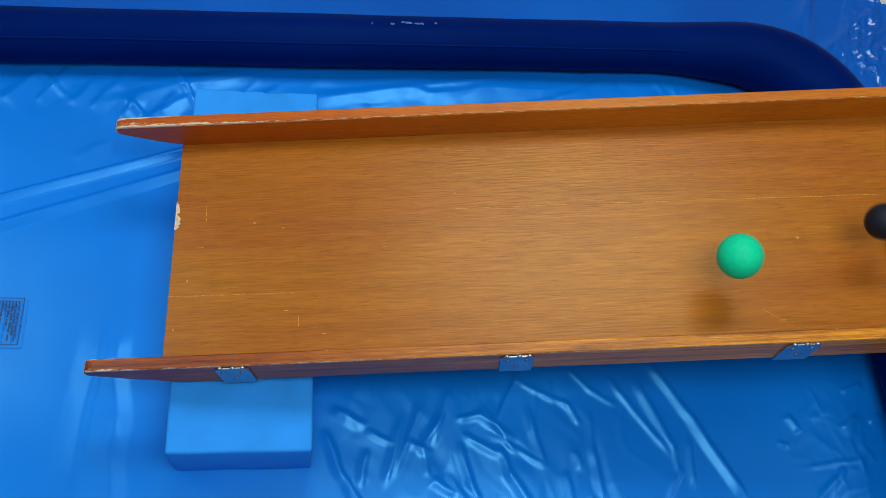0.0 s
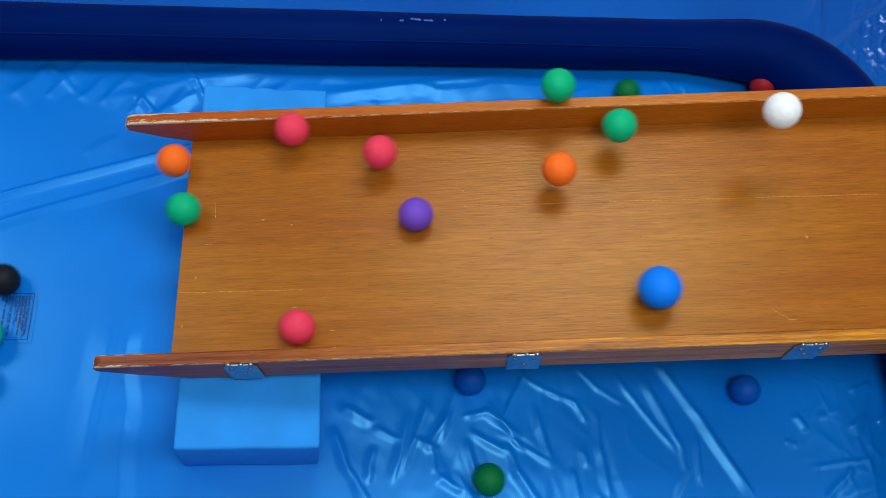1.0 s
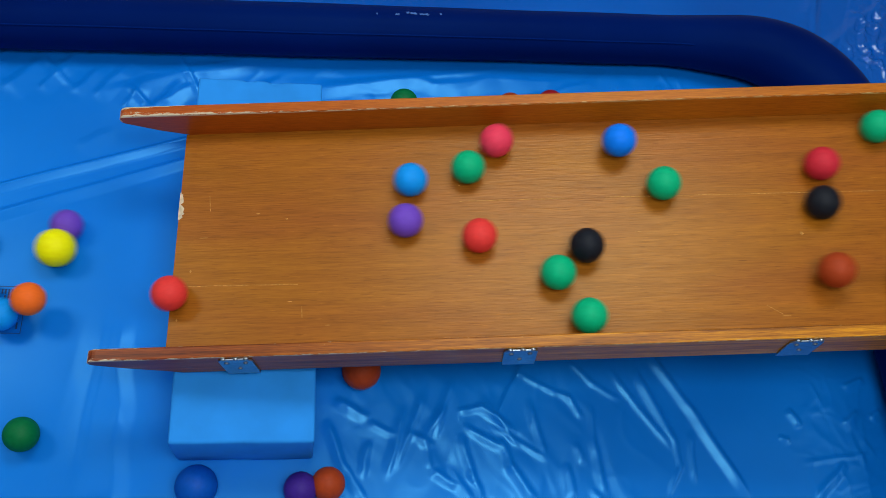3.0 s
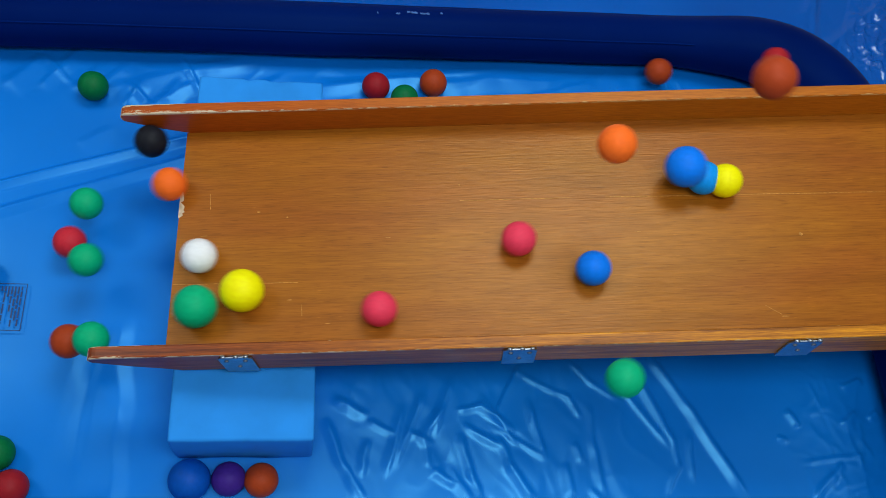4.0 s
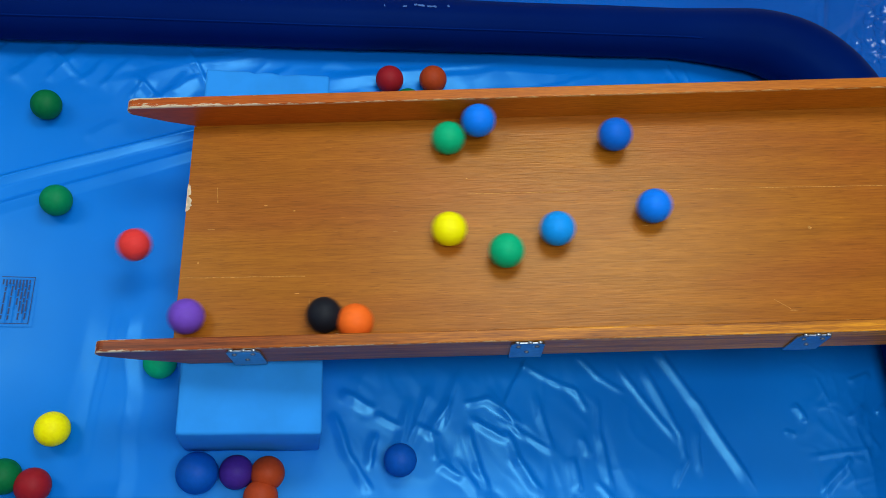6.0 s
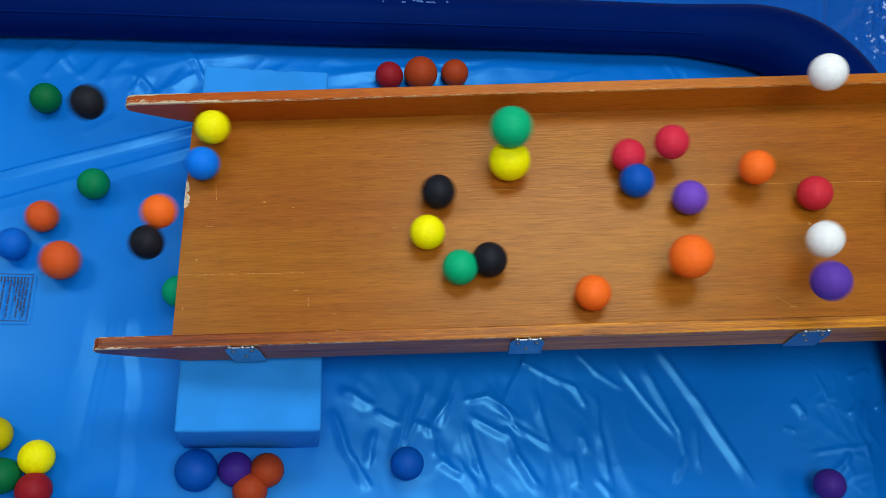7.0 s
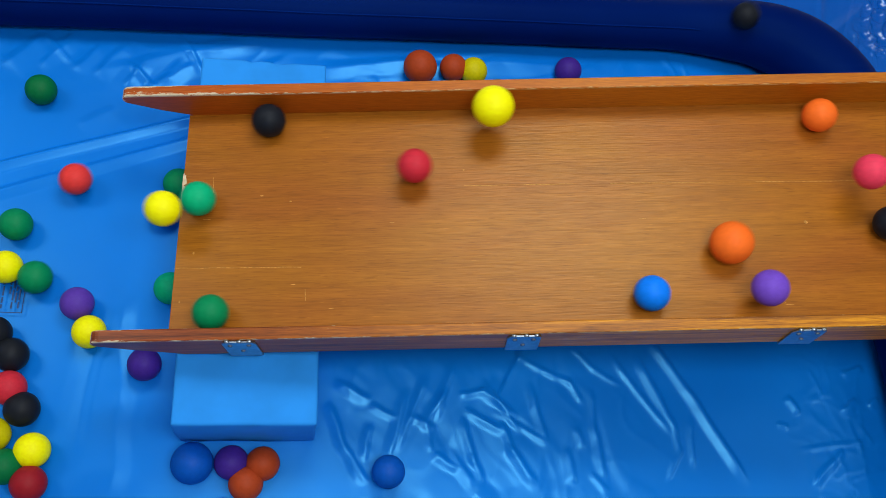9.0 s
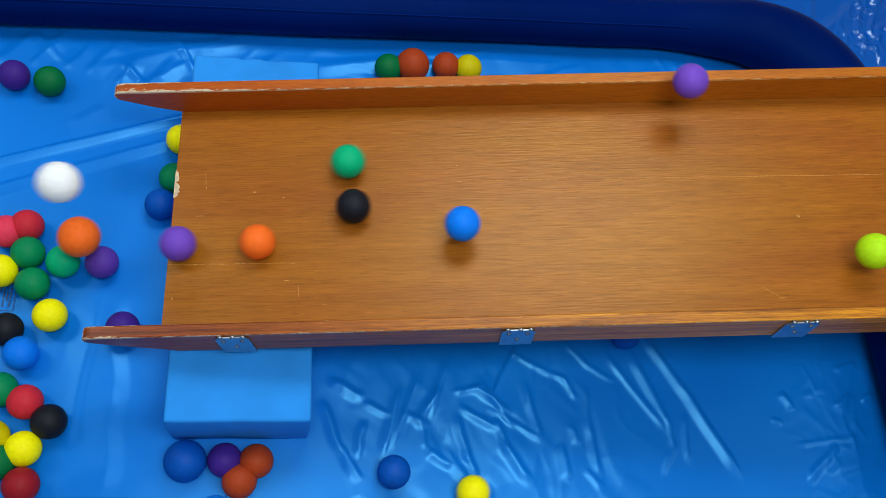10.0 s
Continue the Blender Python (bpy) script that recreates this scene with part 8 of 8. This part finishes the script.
    roll(ball('black', 'S'), [(0, 2.561, 0.160, 0.623), (6.97, 2.561, 0.160, 0.623), (7.73, 1.575, 0.127, 0.458), (8, 1.220, 0.127, 0.401), (8.1, 1.086, 0.155, 0.379), (8.2, 0.889, 0.134, 0.348), (8.3, 0.749, 0.181, 0.325), (8.4, 0.598, 0.178, 0.337), (8.5, 0.526, 0.178, 0.289), (8.6, 0.460, 0.175, 0.279), (8.7, 0.395, 0.172, 0.268), (8.8, 0.321, 0.173, 0.257), (8.9, 0.236, 0.180, 0.243), (9, 0.146, 0.182, 0.228), (9.1, 0.046, 0.183, 0.212), (9.2, -0.059, 0.177, 0.186), (9.3, -0.133, 0.130, 0.136), (9.4, -0.249, 0.149, 0.030), (9.5, -0.348, 0.169, 0.030), (10, -0.740, 0.211, 0.030)])
    roll(ball('green_half_shaded', 'S'), [(0, 2.640, -0.160, 0.636), (6.83, 2.640, -0.160, 0.636), (7.67, 1.575, 0.076, 0.458), (8, 1.176, 0.076, 0.424), (8.1, 1.064, 0.082, 0.376), (8.2, 0.869, 0.013, 0.344), (8.3, 0.772, 0.051, 0.329), (8.4, 0.633, 0.029, 0.307), (8.5, 0.488, 0.011, 0.303), (8.6, 0.347, -0.002, 0.261), (8.7, 0.192, -0.007, 0.236), (8.8, 0.042, -0.025, 0.212), (8.9, -0.127, -0.029, 0.141), (9, -0.266, -0.060, 0.030), (9.2, -0.297, -0.119, 0.030), (9.5, -0.323, -0.055, 0.030), (10, -0.254, -0.076, 0.030)])
    roll(ball('green_half_shaded', 'S'), [(0, 2.640, -0.080, 0.636), (6.83, 2.640, -0.080, 0.636), (7.67, 1.575, -0.022, 0.458), (8, 1.202, -0.022, 0.398), (8.1, 1.089, -0.038, 0.380), (8.2, 0.889, -0.098, 0.348), (8.3, 0.783, -0.099, 0.331), (8.4, 0.645, -0.119, 0.309), (8.5, 0.512, -0.162, 0.287), (8.6, 0.430, -0.154, 0.274), (8.7, 0.351, -0.164, 0.261), (8.8, 0.262, -0.169, 0.247), (8.9, 0.173, -0.175, 0.233), (9, 0.070, -0.177, 0.216), (9.1, -0.034, -0.174, 0.196), (9.2, -0.137, -0.169, 0.132), (9.3, -0.193, -0.234, 0.073), (9.5, -0.283, -0.258, 0.030), (10, -0.279, -0.271, 0.030)])
    roll(ball('green_shaded', 'S'), [(0, 2.640, 0.000, 0.636), (7.2, 2.640, 0.000, 0.636), (8.03, 1.575, 0.170, 0.458), (8.3, 1.260, 0.284, 0.547), (8.4, 1.150, 0.218, 0.530), (8.5, 1.004, 0.206, 0.466), (8.6, 1.113, 0.504, 0.170), (8.7, 0.981, 0.538, 0.090), (8.8, 0.855, 0.455, 0.030), (9, 0.619, 0.399, 0.030), (9.4, 0.376, 0.423, 0.030), (9.5, 0.353, 0.428, 0.030), (10, 0.397, 0.441, 0.030)])
    roll(ball('yellow', 'L'), [(0, 2.640, 0.160, 0.642), (7.23, 2.640, 0.160, 0.642), (8.07, 1.574, 0.170, 0.464), (8.4, 1.172, 0.172, 0.479), (8.5, 1.060, 0.153, 0.451), (8.6, 0.952, 0.153, 0.404), (8.7, 0.881, 0.193, 0.393), (8.8, 0.755, 0.174, 0.362), (8.9, 0.648, 0.191, 0.345), (9, 0.533, 0.172, 0.341), (9.1, 0.426, 0.166, 0.280), (9.2, 0.294, 0.136, 0.258), (9.3, 0.156, 0.130, 0.236), (9.4, 0.015, 0.111, 0.214), (9.5, -0.114, 0.066, 0.178), (9.6, -0.234, 0.036, 0.036), (9.7, -0.322, 0.102, 0.036), (10, -0.520, 0.016, 0.036)])
    roll(ball('crimson_half_shaded', 'S'), [(0, 2.719, -0.160, 0.649), (7.1, 2.719, -0.160, 0.649), (8, 1.575, 0.011, 0.458), (8.4, 1.165, 0.011, 0.452), (8.5, 1.112, 0.065, 0.443), (8.6, 1.014, 0.113, 0.418), (8.7, 0.840, 0.098, 0.370), (8.8, 0.694, 0.089, 0.346), (8.9, 0.556, 0.111, 0.314), (9, 0.401, 0.075, 0.289), (9.1, 0.246, 0.103, 0.264), (9.2, 0.098, 0.081, 0.221), (9.3, -0.079, 0.099, 0.175), (9.4, -0.257, 0.115, 0.030), (9.5, -0.306, 0.041, 0.030), (10, -0.279, 0.038, 0.030)])
    roll(ball('blue', 'S'), [(0, 2.640, 0.080, 0.636), (7.07, 2.640, 0.080, 0.636), (7.9, 1.575, -0.065, 0.458), (8.3, 1.185, -0.065, 0.395), (8.4, 1.159, -0.084, 0.391), (8.5, 1.110, -0.112, 0.383), (8.6, 1.049, -0.145, 0.373), (8.7, 0.987, -0.175, 0.363), (8.8, 0.928, -0.165, 0.354), (8.9, 0.862, -0.159, 0.343), (9, 0.789, -0.160, 0.332), (9.1, 0.709, -0.161, 0.319), (9.2, 0.619, -0.168, 0.304), (9.3, 0.523, -0.174, 0.289), (9.4, 0.423, -0.177, 0.273), (9.5, 0.319, -0.173, 0.256), (9.6, 0.203, -0.176, 0.237), (9.7, 0.083, -0.178, 0.218), (9.8, -0.049, -0.177, 0.190), (9.9, -0.163, -0.186, 0.106), (10, -0.255, -0.206, 0.030)])
    roll(ball('orange', 'L'), [(0, 2.719, -0.080, 0.655), (7.43, 2.719, -0.080, 0.655), (8.33, 1.574, 0.064, 0.464), (8.7, 1.196, 0.064, 0.423), (8.8, 1.143, 0.036, 0.415), (8.9, 1.041, -0.013, 0.398), (9, 0.929, -0.075, 0.360), (9.1, 0.843, -0.110, 0.347), (9.2, 0.718, -0.160, 0.327), (9.3, 0.633, -0.119, 0.313), (9.4, 0.537, -0.098, 0.297), (9.5, 0.438, -0.087, 0.282), (9.6, 0.324, -0.073, 0.263), (9.7, 0.211, -0.058, 0.245), (9.8, 0.087, -0.039, 0.225), (9.9, -0.047, -0.017, 0.197), (10, -0.164, -0.015, 0.112)])
    roll(ball('purple', 'S'), [(0, 2.719, 0.000, 0.649), (7.4, 2.719, 0.000, 0.649), (8.3, 1.575, -0.040, 0.458), (8.7, 1.187, -0.040, 0.396), (8.8, 1.125, -0.076, 0.386), (8.9, 1.057, -0.115, 0.375), (9, 0.967, -0.165, 0.390), (9.1, 0.909, -0.169, 0.351), (9.2, 0.841, -0.153, 0.340), (9.3, 0.760, -0.145, 0.327), (9.4, 0.676, -0.132, 0.313), (9.5, 0.586, -0.122, 0.299), (9.6, 0.487, -0.112, 0.283), (9.7, 0.383, -0.098, 0.266), (9.8, 0.271, -0.087, 0.248), (9.9, 0.147, -0.077, 0.229), (10, 0.019, -0.061, 0.208)])
    roll(ball('orange', 'S'), [(0, 2.719, 0.160, 0.649), (7.67, 2.719, 0.160, 0.649), (8.57, 1.575, 0.152, 0.458), (8.9, 1.225, 0.152, 0.402), (9, 1.123, 0.171, 0.385), (9.1, 1.052, 0.179, 0.374), (9.2, 0.969, 0.156, 0.360), (9.3, 0.875, 0.138, 0.345), (9.4, 0.777, 0.117, 0.330), (9.5, 0.673, 0.093, 0.313), (9.6, 0.564, 0.066, 0.296), (9.7, 0.459, 0.046, 0.279), (9.8, 0.366, 0.012, 0.264), (9.9, 0.260, -0.025, 0.247), (10, 0.151, -0.061, 0.229)])
    roll(ball('rose', 'S'), [(0, 2.798, -0.160, 0.661), (7.6, 2.798, -0.160, 0.661), (8.6, 1.575, 0.077, 0.458), (8.9, 1.250, 0.077, 0.456), (9, 1.158, 0.031, 0.441), (9.1, 1.025, 0.080, 0.399), (9.2, 0.817, 0.068, 0.336), (9.3, 0.670, 0.074, 0.333), (9.4, 0.513, 0.067, 0.317), (9.5, 0.358, 0.048, 0.282), (9.6, 0.193, 0.076, 0.236), (9.7, 0.027, 0.058, 0.209), (9.8, -0.170, 0.087, 0.099), (9.9, -0.322, 0.046, 0.030), (10, -0.313, 0.025, 0.030)])
    roll(ball('black', 'S'), [(0, 2.798, 0.000, 0.661), (7.77, 2.798, 0.000, 0.661), (8.73, 1.575, -0.043, 0.458), (9, 1.206, -0.043, 0.399), (9.1, 1.196, 0.088, 0.437), (9.2, 1.142, 0.084, 0.428), (9.3, 1.021, 0.034, 0.389), (9.4, 0.960, 0.050, 0.399), (9.5, 0.850, 0.008, 0.391), (9.6, 0.771, 0.023, 0.349), (9.7, 0.664, 0.005, 0.311), (9.8, 0.552, 0.007, 0.294), (9.9, 0.433, 0.005, 0.274), (10, 0.310, 0.001, 0.255)])
    roll(ball('yellow', 'S'), [(0, 2.798, 0.080, 0.661), (7.87, 2.798, 0.080, 0.661), (8.83, 1.575, -0.137, 0.458), (9.1, 1.100, -0.137, 0.502), (9.2, 0.985, -0.238, 0.612), (9.3, 0.925, -0.271, 0.621), (9.4, 0.861, -0.297, 0.600), (9.5, 0.803, -0.335, 0.543), (9.6, 0.765, -0.353, 0.338), (9.7, 0.704, -0.385, 0.050), (9.8, 0.676, -0.394, 0.030), (9.9, 0.625, -0.415, 0.030), (10, 0.545, -0.450, 0.030)])
    roll(ball('white', 'S'), [(0, 2.798, 0.160, 0.661), (7.93, 2.798, 0.160, 0.661), (8.9, 1.575, 0.170, 0.458), (9.1, 1.272, 0.270, 0.509), (9.2, 1.139, 0.193, 0.528), (9.3, 1.014, 0.180, 0.488), (9.4, 0.832, 0.106, 0.419), (9.5, 0.662, 0.052, 0.488), (9.6, 0.522, 0.046, 0.461), (9.7, 0.363, 0.010, 0.418), (9.8, 0.189, 0.070, 0.285), (9.9, 0.002, 0.052, 0.255), (10, -0.123, -0.060, 0.421)])
    roll(ball('green', 'S'), [(0, 2.877, -0.160, 0.674), (7.87, 2.877, -0.160, 0.674), (8.93, 1.575, 0.145, 0.458), (9.2, 1.258, 0.145, 0.487), (9.3, 1.148, 0.166, 0.469), (9.4, 1.010, 0.153, 0.427), (9.5, 0.894, 0.156, 0.428), (9.6, 0.796, 0.203, 0.393), (9.7, 0.686, 0.187, 0.345), (9.8, 0.568, 0.151, 0.296), (9.9, 0.440, 0.125, 0.276), (10, 0.300, 0.088, 0.253)])
    roll(ball('blue', 'S'), [(0, 2.877, -0.080, 0.674), (8.17, 2.877, -0.080, 0.674), (9.17, 1.575, 0.075, 0.458), (9.4, 1.245, 0.075, 0.485), (9.5, 1.109, 0.018, 0.463), (9.6, 0.949, -0.035, 0.407), (9.7, 0.855, -0.019, 0.372), (9.8, 0.739, -0.013, 0.354), (9.9, 0.601, -0.056, 0.331), (10, 0.488, -0.050, 0.313)])
    roll(ball('purple', 'S'), [(0, 2.877, 0.000, 0.674), (8.5, 2.877, 0.000, 0.674), (9.53, 1.575, 0.170, 0.458), (9.7, 1.281, 0.205, 0.491), (9.8, 1.117, 0.162, 0.484), (9.9, 0.959, 0.140, 0.449), (10, 0.876, 0.186, 0.426)])
    roll(ball('lime', 'S'), [(0, 2.877, 0.080, 0.674), (8.5, 2.877, 0.080, 0.674), (9.53, 1.575, -0.103, 0.458), (9.8, 1.310, -0.103, 0.415), (9.9, 1.235, -0.107, 0.403), (10, 1.157, -0.118, 0.421)])
    roll(ball('black', 'S'), [(0, 2.719, 0.080, 0.649), (7.7, 2.719, 0.080, 0.649), (8.6, 1.575, 0.170, 0.458), (8.7, 1.534, 0.530, 0.280), (8.8, 1.433, 0.525, 0.190), (8.9, 1.338, 0.599, 0.170), (9, 1.165, 0.566, 0.150), (9.1, 0.989, 0.484, 0.080), (9.2, 0.900, 0.484, 0.050), (9.4, 0.804, 0.489, 0.030), (9.5, 0.748, 0.507, 0.030), (9.8, 0.697, 0.423, 0.030), (10, 0.673, 0.391, 0.030)])
    roll(ball('purple_shaded', 'S'), [(0, -1.480, -0.315, 0.030), (7.7, -1.480, -0.315, 0.030), (8.3, -0.363, -0.194, 0.030), (8.4, -0.216, -0.161, 0.030), (8.5, -0.149, -0.153, 0.030), (8.7, -0.145, -0.157, 0.030), (9, -0.058, -0.219, 0.030), (9.5, -0.048, -0.142, 0.030), (10, -0.089, -0.156, 0.030)])
    roll(ball('purple_shaded', 'S'), [(0, -1.480, -0.230, 0.030), (9.1, -1.480, -0.230, 0.030), (9.7, -0.503, 0.333, 0.030), (9.8, -0.441, 0.346, 0.030), (10, -0.350, 0.362, 0.030)])
    roll(ball('yellow_shaded', 'S'), [(0, -1.480, -0.145, 0.030), (5.6, -1.480, -0.145, 0.030), (6.2, -0.349, -0.320, 0.030), (6.8, -0.288, -0.336, 0.030), (7, -0.300, -0.332, 0.030), (8, -0.300, -0.321, 0.030), (8.5, -0.296, -0.319, 0.030), (9, -0.294, -0.346, 0.030), (10, -0.280, -0.353, 0.030)])
    roll(ball('red_shaded', 'S'), [(0, -1.480, -0.060, 0.030), (3, -1.480, -0.060, 0.030), (3.6, -0.281, -0.435, 0.030), (4, -0.252, -0.404, 0.030), (4.5, -0.228, -0.404, 0.030), (5, -0.229, -0.412, 0.030), (5.5, -0.230, -0.413, 0.030), (7, -0.223, -0.425, 0.030), (7.5, -0.240, -0.435, 0.030), (8, -0.229, -0.427, 0.030), (8.5, -0.229, -0.425, 0.030), (9, -0.224, -0.427, 0.030), (9.5, -0.225, -0.428, 0.030), (10, -0.222, -0.432, 0.030)])


motions()
